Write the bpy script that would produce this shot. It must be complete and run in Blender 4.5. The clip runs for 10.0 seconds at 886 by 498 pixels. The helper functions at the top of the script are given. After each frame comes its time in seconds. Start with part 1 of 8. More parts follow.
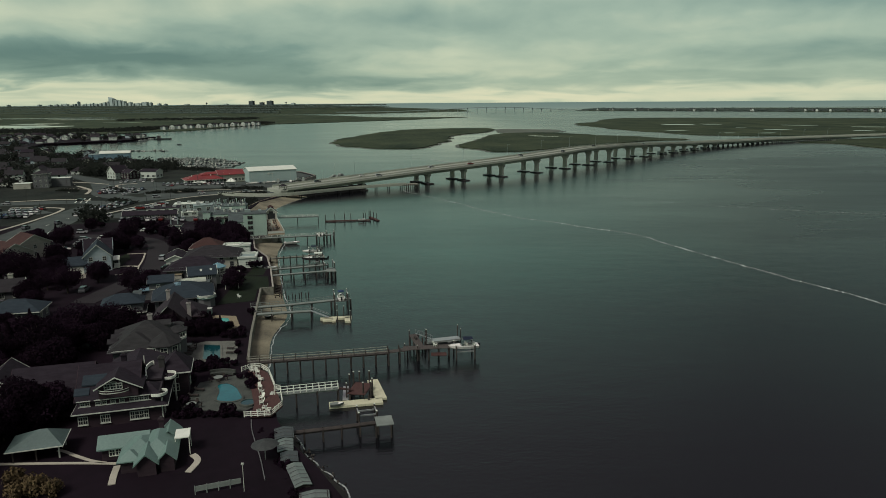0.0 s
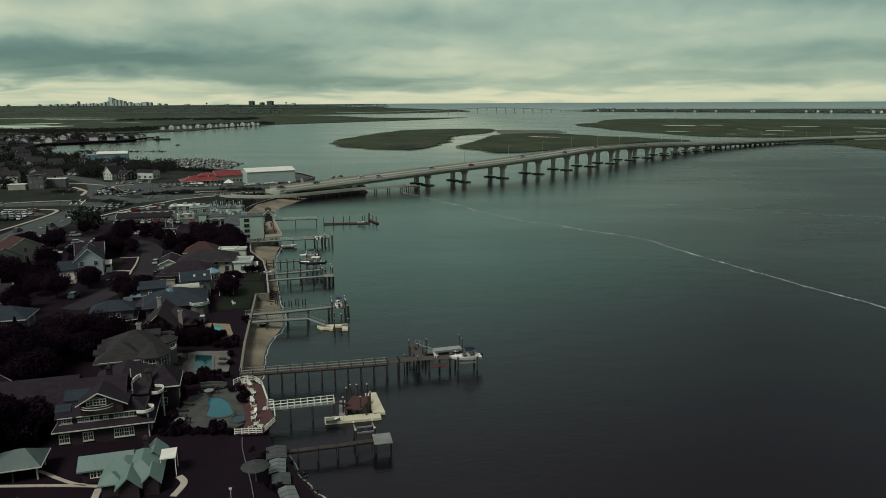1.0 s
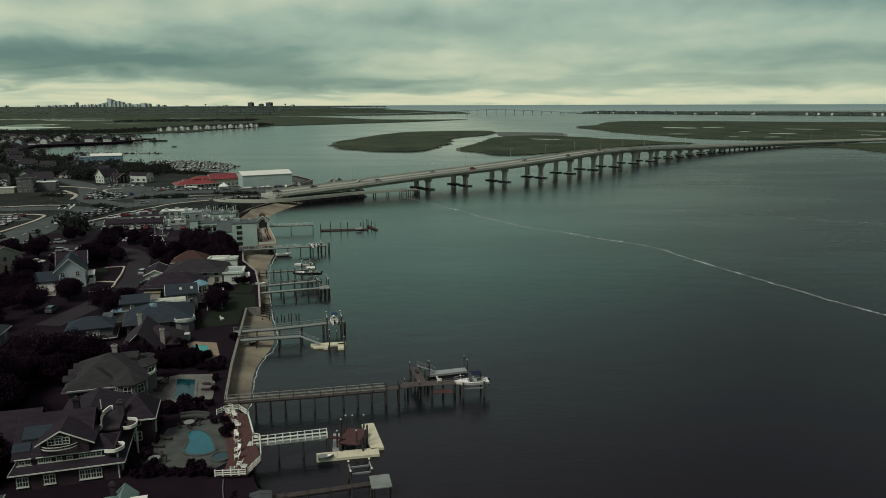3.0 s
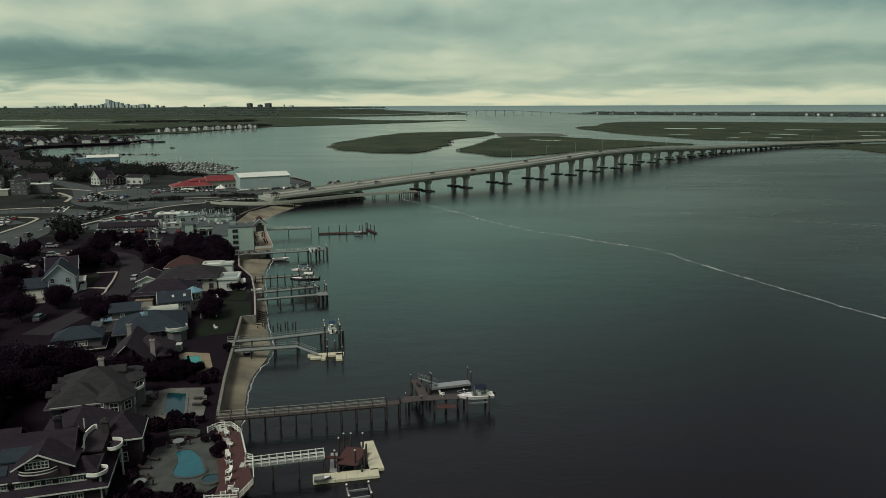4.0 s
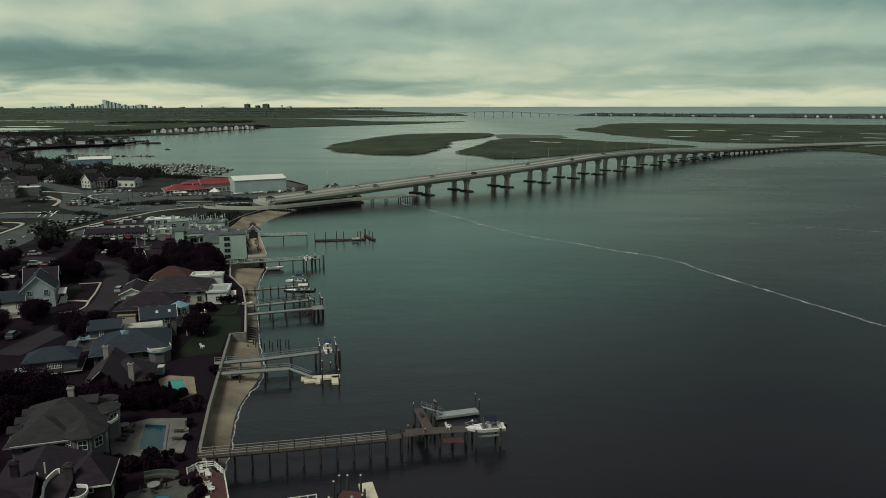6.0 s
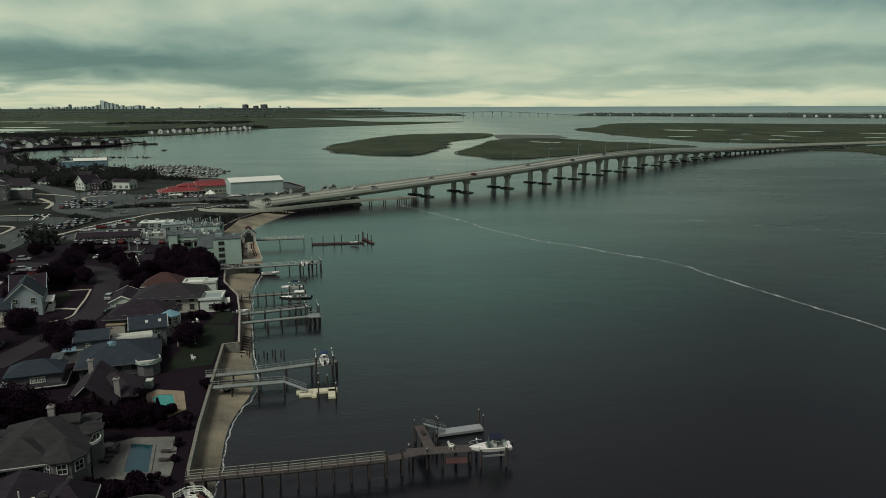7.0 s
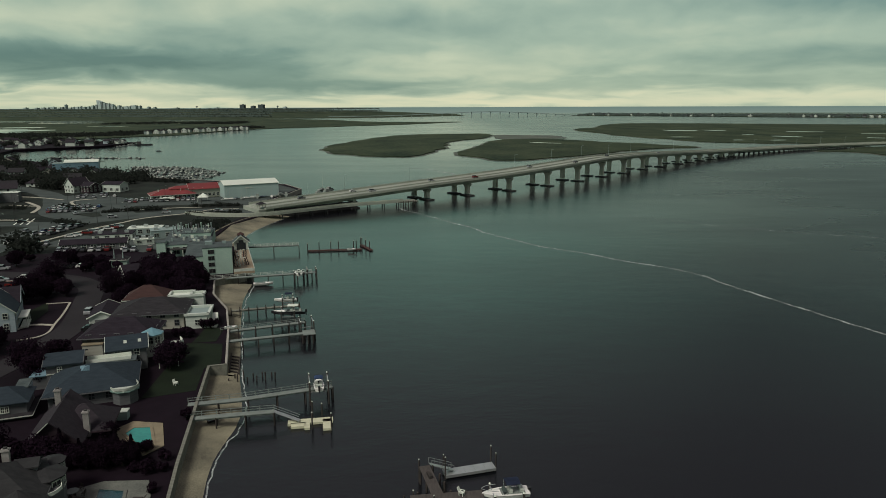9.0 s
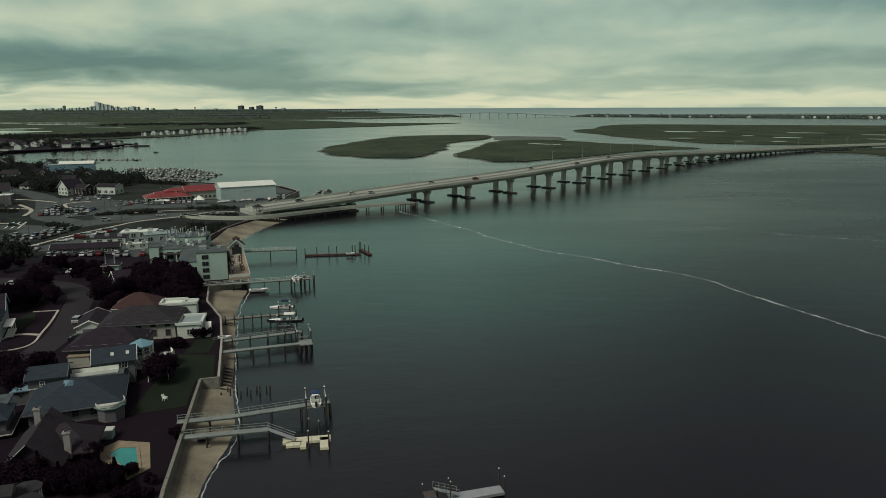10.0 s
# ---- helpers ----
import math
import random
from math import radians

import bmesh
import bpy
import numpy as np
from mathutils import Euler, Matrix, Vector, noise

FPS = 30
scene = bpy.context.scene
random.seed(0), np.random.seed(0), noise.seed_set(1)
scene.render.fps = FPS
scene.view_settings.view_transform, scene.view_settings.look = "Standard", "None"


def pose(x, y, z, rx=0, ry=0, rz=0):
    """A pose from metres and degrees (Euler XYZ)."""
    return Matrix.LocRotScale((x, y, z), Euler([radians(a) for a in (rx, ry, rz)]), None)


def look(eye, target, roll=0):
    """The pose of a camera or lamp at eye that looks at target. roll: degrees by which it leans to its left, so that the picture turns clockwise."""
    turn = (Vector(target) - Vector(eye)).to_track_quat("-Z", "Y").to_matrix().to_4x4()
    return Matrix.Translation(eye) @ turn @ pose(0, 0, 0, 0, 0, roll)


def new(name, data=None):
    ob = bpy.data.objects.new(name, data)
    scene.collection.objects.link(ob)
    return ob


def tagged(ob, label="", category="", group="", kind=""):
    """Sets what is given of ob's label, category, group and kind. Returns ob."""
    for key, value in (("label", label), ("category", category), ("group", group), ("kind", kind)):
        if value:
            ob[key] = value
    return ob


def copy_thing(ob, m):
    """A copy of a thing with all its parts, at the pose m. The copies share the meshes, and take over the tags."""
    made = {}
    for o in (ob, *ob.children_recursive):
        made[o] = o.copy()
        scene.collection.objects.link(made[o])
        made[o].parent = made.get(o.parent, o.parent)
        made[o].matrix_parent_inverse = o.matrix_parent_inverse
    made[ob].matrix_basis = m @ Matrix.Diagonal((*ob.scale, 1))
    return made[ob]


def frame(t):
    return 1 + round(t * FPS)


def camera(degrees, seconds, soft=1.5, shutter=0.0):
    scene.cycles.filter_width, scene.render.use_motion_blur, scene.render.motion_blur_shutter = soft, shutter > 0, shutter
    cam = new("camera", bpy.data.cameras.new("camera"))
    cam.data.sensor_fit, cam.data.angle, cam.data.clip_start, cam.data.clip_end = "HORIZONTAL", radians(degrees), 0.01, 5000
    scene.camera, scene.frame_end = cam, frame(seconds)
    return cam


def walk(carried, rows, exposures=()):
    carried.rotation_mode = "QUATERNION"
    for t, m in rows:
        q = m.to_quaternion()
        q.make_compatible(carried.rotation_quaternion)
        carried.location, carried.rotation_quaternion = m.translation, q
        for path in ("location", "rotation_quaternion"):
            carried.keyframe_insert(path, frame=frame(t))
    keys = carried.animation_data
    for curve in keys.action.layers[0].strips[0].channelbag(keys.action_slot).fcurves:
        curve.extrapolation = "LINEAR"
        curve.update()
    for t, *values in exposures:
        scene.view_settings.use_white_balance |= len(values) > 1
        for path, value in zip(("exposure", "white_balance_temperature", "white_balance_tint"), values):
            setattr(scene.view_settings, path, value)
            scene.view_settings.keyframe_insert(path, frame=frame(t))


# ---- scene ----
cam = camera(64.8, 10.0, soft=0.9)
PATH = [
    (0, (1.726, 0.293, 56.659), (1.792, 2.248, 56.245), -0.4),
    (0.5, (1.733, 3.453, 56.665), (1.798, 5.409, 56.252), -0.4),
    (1, (1.684, 6.65, 56.731), (1.75, 8.606, 56.318), -0.3),
    (1.5, (1.607, 9.805, 56.759), (1.673, 11.761, 56.348), -0.3),
    (2, (1.577, 12.97, 56.74), (1.644, 14.927, 56.33), -0.3),
    (2.5, (1.37, 16.168, 56.754), (1.437, 18.125, 56.345), -0.2),
    (4, (0.661, 25.777, 56.823), (0.732, 27.733, 56.417), -0.2),
    (4.5, (0.439, 29.004, 56.809), (0.511, 30.961, 56.404), -0.2),
    (5, (0.121, 32.099, 56.91), (0.195, 34.056, 56.505), -0.2),
    (5.5, (-0.153, 35.22, 57.004), (-0.077, 37.177, 56.6), -0.1),
    (7, (-0.675, 45.027, 57.19), (-0.594, 46.984, 56.787), -0.2),
    (7.5, (-0.864, 48.431, 57.298), (-0.782, 50.388, 56.894), -0.3),
    (8, (-1.085, 51.934, 57.321), (-1.002, 53.891, 56.918), -0.3),
    (8.5, (-1.34, 55.273, 57.354), (-1.255, 57.23, 56.951), -0.3),
    (9, (-1.673, 58.591, 57.353), (-1.586, 60.548, 56.95), -0.2),
    (9.5, (-1.924, 62.139, 57.3), (-1.835, 64.096, 56.899), -0.2),
    (10, (-2.277, 65.697, 57.197), (-2.186, 67.655, 56.797), -0.2),
]
walk(cam, [(t, look(eye, target, roll)) for t, eye, target, roll in PATH])

# ---- light and sky ----
world = bpy.data.worlds.new("overcast_sky")
scene.world = world
world.use_nodes = True


def build_sky(wn):
    nt = wn.node_tree
    nt.nodes.clear()
    N, L = nt.nodes.new, nt.links.new

    def math_node(op, a, b=None, clamp=False):
        n = N("ShaderNodeMath")
        n.operation, n.use_clamp = op, clamp
        for k, s in enumerate((a, b)):
            if s is None:
                continue
            if isinstance(s, (int, float)):
                n.inputs[k].default_value = s
            else:
                L(s, n.inputs[k])
        return n.outputs[0]

    def ramp(src, stops):
        n = N("ShaderNodeValToRGB")
        el = n.color_ramp.elements
        while len(el) < len(stops):
            el.new(0.5)
        for e, (p, c) in zip(el, stops):
            e.position, e.color = p, (*c, 1)
        L(src, n.inputs[0])
        return n.outputs[0]

    def mix(f, a, b, mode="MIX"):
        n = N("ShaderNodeMix")
        n.data_type, n.blend_type = "RGBA", mode
        for s, k in ((f, 0), (a, 6), (b, 7)):
            if isinstance(s, (int, float)):
                n.inputs[k].default_value = s
            elif isinstance(s, tuple):
                n.inputs[k].default_value = (*s, 1)
            else:
                L(s, n.inputs[k])
        return n.outputs[2]

    tc = N("ShaderNodeTexCoord")
    sep = N("ShaderNodeSeparateXYZ")
    L(tc.outputs["Generated"], sep.inputs[0])
    x, y, z = sep.outputs
    azimuth = math_node("ARCTAN2", x, y)
    # cloud decks seen flat on: long in azimuth, drawn together towards the horizon
    comb, flat = N("ShaderNodeCombineXYZ"), N("ShaderNodeCombineXYZ")
    L(math_node("MULTIPLY", azimuth, 4.4), comb.inputs[0])
    L(math_node("DIVIDE", 0.60, math_node("ADD", math_node("ABSOLUTE", z), 0.13)), comb.inputs[1])
    L(azimuth, flat.inputs[0])
    L(z, flat.inputs[1])

    def cloud(scale, detail, seed, distortion=0.4, colour=False):
        n = N("ShaderNodeTexNoise")
        n.noise_dimensions = "4D"
        n.inputs["Scale"].default_value, n.inputs["Detail"].default_value = scale, detail
        n.inputs["Distortion"].default_value, n.inputs["W"].default_value = distortion, seed
        L(comb.outputs[0], n.inputs["Vector"])
        return n.outputs[1 if colour else 0]

    # the edges of the decks wander
    shift, warped = N("ShaderNodeVectorMath"), N("ShaderNodeVectorMath")
    shift.operation, warped.operation = "MULTIPLY_ADD", "ADD"
    L(cloud(2.0, 7.0, 5.0, 0.6, True), shift.inputs[0])
    shift.inputs[1].default_value, shift.inputs[2].default_value = (0.26, 0.050, 0.0), (-0.13, -0.025, 0.0)
    L(flat.outputs[0], warped.inputs[0])
    L(shift.outputs[0], warped.inputs[1])
    body = math_node("ADD", 0.285, math_node("ADD", math_node("MULTIPLY", cloud(1.0, 4.0, 3.4, 0.3), 0.24), math_node("MULTIPLY", cloud(2.6, 8.0, 8.1, 0.5), 0.19)))
    # banks of cloud: azimuth, height, half width, half depth, lighter or darker
    for az, hz, ww, dd, amount in CLOUD_BANKS:
        mp, ln, mr = N("ShaderNodeMapping"), N("ShaderNodeVectorMath"), N("ShaderNodeMapRange")
        mp.inputs["Location"].default_value, mp.inputs["Scale"].default_value = (-az / ww, -hz / dd, 0), (1 / ww, 1 / dd, 0)
        ln.operation, mr.interpolation_type = "LENGTH", "SMOOTHSTEP"
        mr.inputs[1].default_value, mr.inputs[2].default_value = 0.0, 1.5
        mr.inputs[3].default_value, mr.inputs[4].default_value = amount, 0.0
        L(warped.outputs[0], mp.inputs[0])
        L(mp.outputs[0], ln.inputs[0])
        L(ln.outputs["Value"], mr.inputs[0])
        body = math_node("ADD", body, mr.outputs[0])
    col = ramp(body, [(0.20, (0.080, 0.160, 0.135)), (0.36, (0.155, 0.250, 0.202)), (0.50, (0.308, 0.402, 0.302)), (0.64, (0.52, 0.570, 0.400)), (0.76, (0.66, 0.655, 0.445))])
    # thin high light from the real sky above the clouds
    sky = N("ShaderNodeTexSky")
    sky.sky_type, sky.sun_disc = "NISHITA", False
    sky.sun_elevation, sky.sun_rotation = radians(SUN_ELEVATION), radians(SUN_AZIMUTH)
    col = mix(0.012, col, sky.outputs[0], "ADD")
    # unseen sky overhead, coloured to tint water and land, darker to the east
    high = N("ShaderNodeMapRange")
    high.interpolation_type = "SMOOTHSTEP"
    high.inputs[1].default_value, high.inputs[2].default_value = 0.128, 0.22
    high.inputs[3].default_value, high.inputs[4].default_value = 0.0, 0.96
    L(z, high.inputs[0])
    east = math_node("MULTIPLY", math_node("SUBTRACT", azimuth, 0.06), 2.4, True)
    west_tint = ramp(z, [(0.23, (0.285, 0.610, 0.495)), (0.40, (0.262, 0.262, 0.288)), (0.62, (0.315, 0.280, 0.322))])
    east_tint = ramp(z, [(0.22, (0.066, 0.138, 0.124)), (0.40, (0.152, 0.148, 0.174)), (0.60, (0.208, 0.184, 0.216))])
    col = mix(high.outputs[0], col, mix(east, west_tint, east_tint))
    # the sea goes on below the horizon
    below = math_node("MULTIPLY", math_node("SUBTRACT", -0.0022, z), 3000.0, True)
    sea = ramp(math_node("MULTIPLY", z, -60.0), [(0.0, (0.135, 0.205, 0.185)), (0.8, (0.20, 0.26, 0.225))])
    col = mix(below, col, sea)
    bg, out = N("ShaderNodeBackground"), N("ShaderNodeOutputWorld")
    bg.inputs[1].default_value = SKY_STRENGTH
    L(col, bg.inputs[0])
    L(bg.outputs[0], out.inputs[0])


SUN_ELEVATION, SUN_AZIMUTH, SKY_STRENGTH = 49.0, 220.0, 1.0
CLOUD_BANKS = (
    (-0.46, 0.054, 0.38, 0.019, -0.30), (-0.12, 0.030, 0.24, 0.011, -0.14), (-0.24, 0.070, 0.24, 0.022, -0.09), (-0.48, 0.024, 0.28, 0.009, 0.20), (-0.46, 0.112, 0.22, 0.020, 0.09),
    (-0.08, 0.060, 0.13, 0.012, 0.09), (0.05, 0.113, 0.22, 0.020, -0.07), (0.15, 0.050, 0.18, 0.028, 0.09), (0.50, 0.056, 0.30, 0.014, -0.09), (0.40, 0.104, 0.17, 0.020, 0.03),
    (0.38, 0.030, 0.32, 0.007, -0.05), (-0.53, 0.025, 0.035, 0.004, -0.16), (0.56, 0.125, 0.26, 0.026, -0.14), (-0.15, 0.135, 0.22, 0.022, 0.08),
    (-0.30, 0.004, 0.60, 0.011, 0.20), (0.45, 0.006, 0.60, 0.013, 0.18),
)
build_sky(world)
sun = new("sun", bpy.data.lights.new("sun", "SUN"))
sun.data.energy, sun.data.angle, sun.data.color = 2.4, radians(20), (1.0, 0.95, 0.87)
sun.matrix_world = look((0, 0, 0), (0.42, 0.50, -0.76))
scene.view_settings.exposure = 0.0

# ---- materials ----


def material(name, colour, second=None, rough=0.7, scale=1.0, fine=8.0, bump=0.0, metal=0.0, blend=0.6, vary=0.0, space="object", stretch=(1, 1, 1), spec=None):
    """A surface with two colours mixed at two scales, fine relief, and some change from piece to piece."""
    m = bpy.data.materials.new(name)
    m.use_nodes = True
    nt = m.node_tree
    N, L = nt.nodes.new, nt.links.new
    p = nt.nodes["Principled BSDF"]
    p.inputs["Roughness"].default_value, p.inputs["Metallic"].default_value = rough, metal
    p.inputs["Specular IOR Level"].default_value = (0.5 if rough < 0.6 else 0.12) if spec is None else spec
    if space == "object":
        src = N("ShaderNodeTexCoord").outputs["Object"]
    else:
        src = N("ShaderNodeNewGeometry").outputs["Position"]
    mp = N("ShaderNodeMapping")
    mp.inputs["Scale"].default_value = stretch
    L(src, mp.inputs[0])
    a, b = N("ShaderNodeTexNoise"), N("ShaderNodeTexNoise")
    a.inputs["Scale"].default_value, a.inputs["Detail"].default_value = scale, 4
    b.inputs["Scale"].default_value, b.inputs["Detail"].default_value = fine, 5
    L(mp.outputs[0], a.inputs["Vector"])
    L(mp.outputs[0], b.inputs["Vector"])
    add = N("ShaderNodeMath")
    add.operation = "MULTIPLY_ADD"
    L(a.outputs[0], add.inputs[0])
    add.inputs[1].default_value = blend
    sub = N("ShaderNodeMath")
    sub.operation = "MULTIPLY"
    L(b.outputs[0], sub.inputs[0])
    sub.inputs[1].default_value = 1 - blend
    L(sub.outputs[0], add.inputs[2])
    ramp = N("ShaderNodeValToRGB")
    e = ramp.color_ramp.elements
    second = second or tuple(c * 0.7 for c in colour)
    e[0].position, e[0].color = 0.36, (*second, 1)
    e[1].position, e[1].color = 0.64, (*colour, 1)
    L(add.outputs[0], ramp.inputs[0])
    out = ramp.outputs[0]
    if vary:
        info, hsv = N("ShaderNodeObjectInfo"), N("ShaderNodeHueSaturation")
        mr = N("ShaderNodeMapRange")
        mr.inputs[3].default_value, mr.inputs[4].default_value = 1 - vary, 1 + vary
        L(info.outputs["Random"], mr.inputs[0])
        L(mr.outputs[0], hsv.inputs["Value"])
        L(out, hsv.inputs["Color"])
        out = hsv.outputs[0]
    L(out, p.inputs["Base Color"])
    if bump:
        bn = N("ShaderNodeBump")
        bn.inputs["Strength"].default_value, bn.inputs["Distance"].default_value = bump, 0.05
        L(b.outputs[0], bn.inputs["Height"])
        L(bn.outputs[0], p.inputs["Normal"])
    return m


def water_material():
    m = bpy.data.materials.new("bay_water")
    m.use_nodes = True
    nt = m.node_tree
    N, L = nt.nodes.new, nt.links.new
    p = nt.nodes["Principled BSDF"]
    p.inputs["IOR"].default_value = 1.33
    geo = N("ShaderNodeNewGeometry")

    def noise(scale, detail, stretch, rot=0.0):
        mp, n = N("ShaderNodeMapping"), N("ShaderNodeTexNoise")
        mp.inputs["Scale"].default_value, mp.inputs["Rotation"].default_value = stretch, (0, 0, rot)
        n.inputs["Scale"].default_value, n.inputs["Detail"].default_value = scale, detail
        L(geo.outputs["Position"], mp.inputs[0])
        L(mp.outputs[0], n.inputs["Vector"])
        return n.outputs[0]

    chop, swell = noise(0.75, 3, (1, 1.7, 1), 0.6), noise(0.10, 3, (1, 1.8, 1), 0.35)
    patches, streaks = noise(0.006, 3, (1, 3.0, 1), -0.45), noise(0.02, 2, (1, 4.0, 1), 0.62)
    ramp = N("ShaderNodeValToRGB")
    e = ramp.color_ramp.elements
    e[0].position, e[0].color = 0.3, (0.0046, 0.0048, 0.0062, 1)
    e[1].position, e[1].color = 0.7, (0.0066, 0.0074, 0.0090, 1)
    L(patches, ramp.inputs[0])
    L(ramp.outputs[0], p.inputs["Base Color"])

    def span(src, a, b, lo, hi):
        mr = N("ShaderNodeMapRange")
        for k, v in zip((1, 2, 3, 4), (a, b, lo, hi)):
            mr.inputs[k].default_value = v
        mr.interpolation_type = "SMOOTHSTEP"
        L(src, mr.inputs[0])
        return mr.outputs[0]

    def add(a, b):
        n = N("ShaderNodeMath")
        L(a, n.inputs[0])
        L(b, n.inputs[1])
        return n.outputs[0]

    # the open bay to the east is ruffled by the wind, the lee of the town lies smoother
    sep = N("ShaderNodeSeparateXYZ")
    L(geo.outputs["Position"], sep.inputs[0])
    ruffle = add(span(sep.outputs[0], 40.0, 330.0, 0.180, 0.270), add(span(patches, 0.34, 0.66, 0.0, 0.04), add(span(streaks, 0.25, 0.75, 0.0, 0.022), span(sep.outputs[1], 480.0, 1000.0, 0.0, -0.085))))
    L(ruffle, p.inputs["Roughness"])
    b1, b2 = N("ShaderNodeBump"), N("ShaderNodeBump")
    b1.inputs["Strength"].default_value, b1.inputs["Distance"].default_value = 0.30, 0.16
    b2.inputs["Strength"].default_value, b2.inputs["Distance"].default_value = 0.12, 0.6
    L(span(sep.outputs[1], 120.0, 420.0, 0.30, 0.04), b1.inputs["Strength"])
    L(chop, b1.inputs["Height"])
    L(swell, b2.inputs["Height"])
    L(b2.outputs[0], b1.inputs["Normal"])
    L(b1.outputs[0], p.inputs["Normal"])
    return m


def foam_material(name="foam", least=0.02, most=0.5, start=0.78):
    """White water broken into flecks, open between them."""
    m = bpy.data.materials.new(name)
    m.use_nodes = True
    nt = m.node_tree
    N, L = nt.nodes.new, nt.links.new
    p = nt.nodes["Principled BSDF"]
    p.inputs["Base Color"].default_value, p.inputs["Roughness"].default_value = (0.55, 0.6, 0.56, 1), 0.8
    geo, a, b = N("ShaderNodeNewGeometry"), N("ShaderNodeTexNoise"), N("ShaderNodeTexNoise")
    a.inputs["Scale"].default_value, a.inputs["Detail"].default_value = 0.12, 2
    b.inputs["Scale"].default_value, b.inputs["Detail"].default_value = 1.1, 5
    L(geo.outputs["Position"], a.inputs["Vector"])
    L(geo.outputs["Position"], b.inputs["Vector"])
    s, r = N("ShaderNodeMath"), N("ShaderNodeMapRange")
    s.operation = "ADD"
    L(a.outputs[0], s.inputs[0])
    L(b.outputs[0], s.inputs[1])
    r.inputs[1].default_value, r.inputs[2].default_value = start, start + 0.5
    r.inputs[3].default_value, r.inputs[4].default_value = least, most
    L(s.outputs[0], r.inputs[0])
    L(r.outputs[0], p.inputs["Alpha"])
    return m


def glass_material(name, tint=(0.02, 0.025, 0.027)):
    m = bpy.data.materials.new(name)
    m.use_nodes = True
    p = m.node_tree.nodes["Principled BSDF"]
    p.inputs["Base Color"].default_value, p.inputs["Roughness"].default_value = (*tint, 1), 0.06
    return m


STILL_WATER = material("still_marsh_water", (0.012, 0.014, 0.012), (0.008, 0.009, 0.008), 0.05, 0.02, 0.2, space="world", spec=0.9)
WATER, FOAM, WAKE, GLASS = water_material(), foam_material("foam", 0.05, 0.85), foam_material("wake_foam", 0.06, 0.65, 0.88), glass_material("window_glass")
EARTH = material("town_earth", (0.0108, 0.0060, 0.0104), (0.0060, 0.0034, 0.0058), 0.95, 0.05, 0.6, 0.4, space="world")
LAWN = material("green_lawn", (0.012, 0.020, 0.010), (0.008, 0.012, 0.007), 0.9, 0.3, 4.0, 0.4, space="world")
MARSH = material("marsh_grass", (0.054, 0.068, 0.036), (0.011, 0.022, 0.012), 0.95, 0.016, 0.22, 0.5, space="world", stretch=(1, 0.6, 1))
MUD = material("tidal_mud", (0.105, 0.115, 0.085), (0.06, 0.068, 0.055), 0.6, 0.02, 0.2, 0.2, space="world")
SAND = material("beach_sand", (0.270, 0.252, 0.172), (0.070, 0.068, 0.053), 0.95, 0.11, 5.0, 0.06, space="world")
ROCK = material("shore_rock", (0.070, 0.064, 0.056), (0.022, 0.020, 0.019), 0.9, 0.8, 5.0, 0.6, vary=0.4)
DARK_ASPHALT = material("dark_street_asphalt", (0.030, 0.028, 0.030), (0.019, 0.0175, 0.019), 0.9, 0.1, 3.0, 0.3, space="world")
VERGE = material("dry_verge", (0.026, 0.031, 0.024), (0.0075, 0.010, 0.0085), 0.95, 0.06, 0.5, 0.4, space="world")
ASPHALT = material("asphalt", (0.074, 0.089, 0.081), (0.046, 0.056, 0.052), 0.9, 0.1, 3.0, 0.3, space="world")
CONCRETE = material("concrete", (0.34, 0.33, 0.28), (0.24, 0.235, 0.20), 0.85, 0.15, 2.5, 0.2, space="world")
# bridge concrete lightened: the light on the columns is put into the colour
LIT_CONCRETE = material("lit_column_concrete", (0.52, 0.52, 0.43), (0.40, 0.40, 0.33), 0.85, 0.2, 1.6, 0.2, space="world")
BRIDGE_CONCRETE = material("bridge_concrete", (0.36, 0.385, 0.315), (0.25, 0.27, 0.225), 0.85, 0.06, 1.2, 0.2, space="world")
DARK_CONCRETE = material("wet_and_shaded_concrete", (0.06, 0.058, 0.055), (0.035, 0.034, 0.034), 0.8, 0.4, 3.0, 0.3)
KERB = material("pale_kerb", (0.42, 0.40, 0.32), (0.30, 0.29, 0.24), 0.9, 0.4, 4.0, 0.2, space="world")
PALE_PAVER = material("pale_patio_paving", (0.15, 0.16, 0.135), (0.085, 0.092, 0.08), 0.85, 0.4, 3.0, 0.2, space="world")
PAVER = material("patio_paving", (0.078, 0.088, 0.076), (0.042, 0.048, 0.043), 0.85, 0.5, 4.0, 0.2, space="world")
TAN_PAVER = material("tan_paving", (0.25, 0.215, 0.14), (0.18, 0.155, 0.105), 0.85, 0.6, 4.0, 0.2, space="world")
WHITE = material("white_paint", (0.72, 0.76, 0.65), (0.59, 0.63, 0.54), 0.55, 0.6, 6.0, 0.05)
TRIM = material("weathered_white_trim", (0.47, 0.51, 0.44), (0.36, 0.39, 0.34), 0.6, 0.8, 6.0, 0.05)
OLD_WOOD = material("weathered_wood", (0.215, 0.218, 0.175), (0.11, 0.112, 0.094), 0.85, 0.7, 6.0, 0.4, stretch=(1, 4, 1))
DARK_WOOD = material("dark_pile_wood", (0.060, 0.052, 0.046), (0.030, 0.027, 0.025), 0.85, 0.8, 7.0, 0.4)
RED_WOOD = material("stained_decking", (0.085, 0.045, 0.040), (0.055, 0.030, 0.028), 0.75, 0.7, 6.0, 0.3, stretch=(4, 1, 1))
GREY_DOCK = material("grey_dock_boards", (0.205, 0.235, 0.21), (0.14, 0.16, 0.145), 0.8, 0.6, 5.0, 0.3)
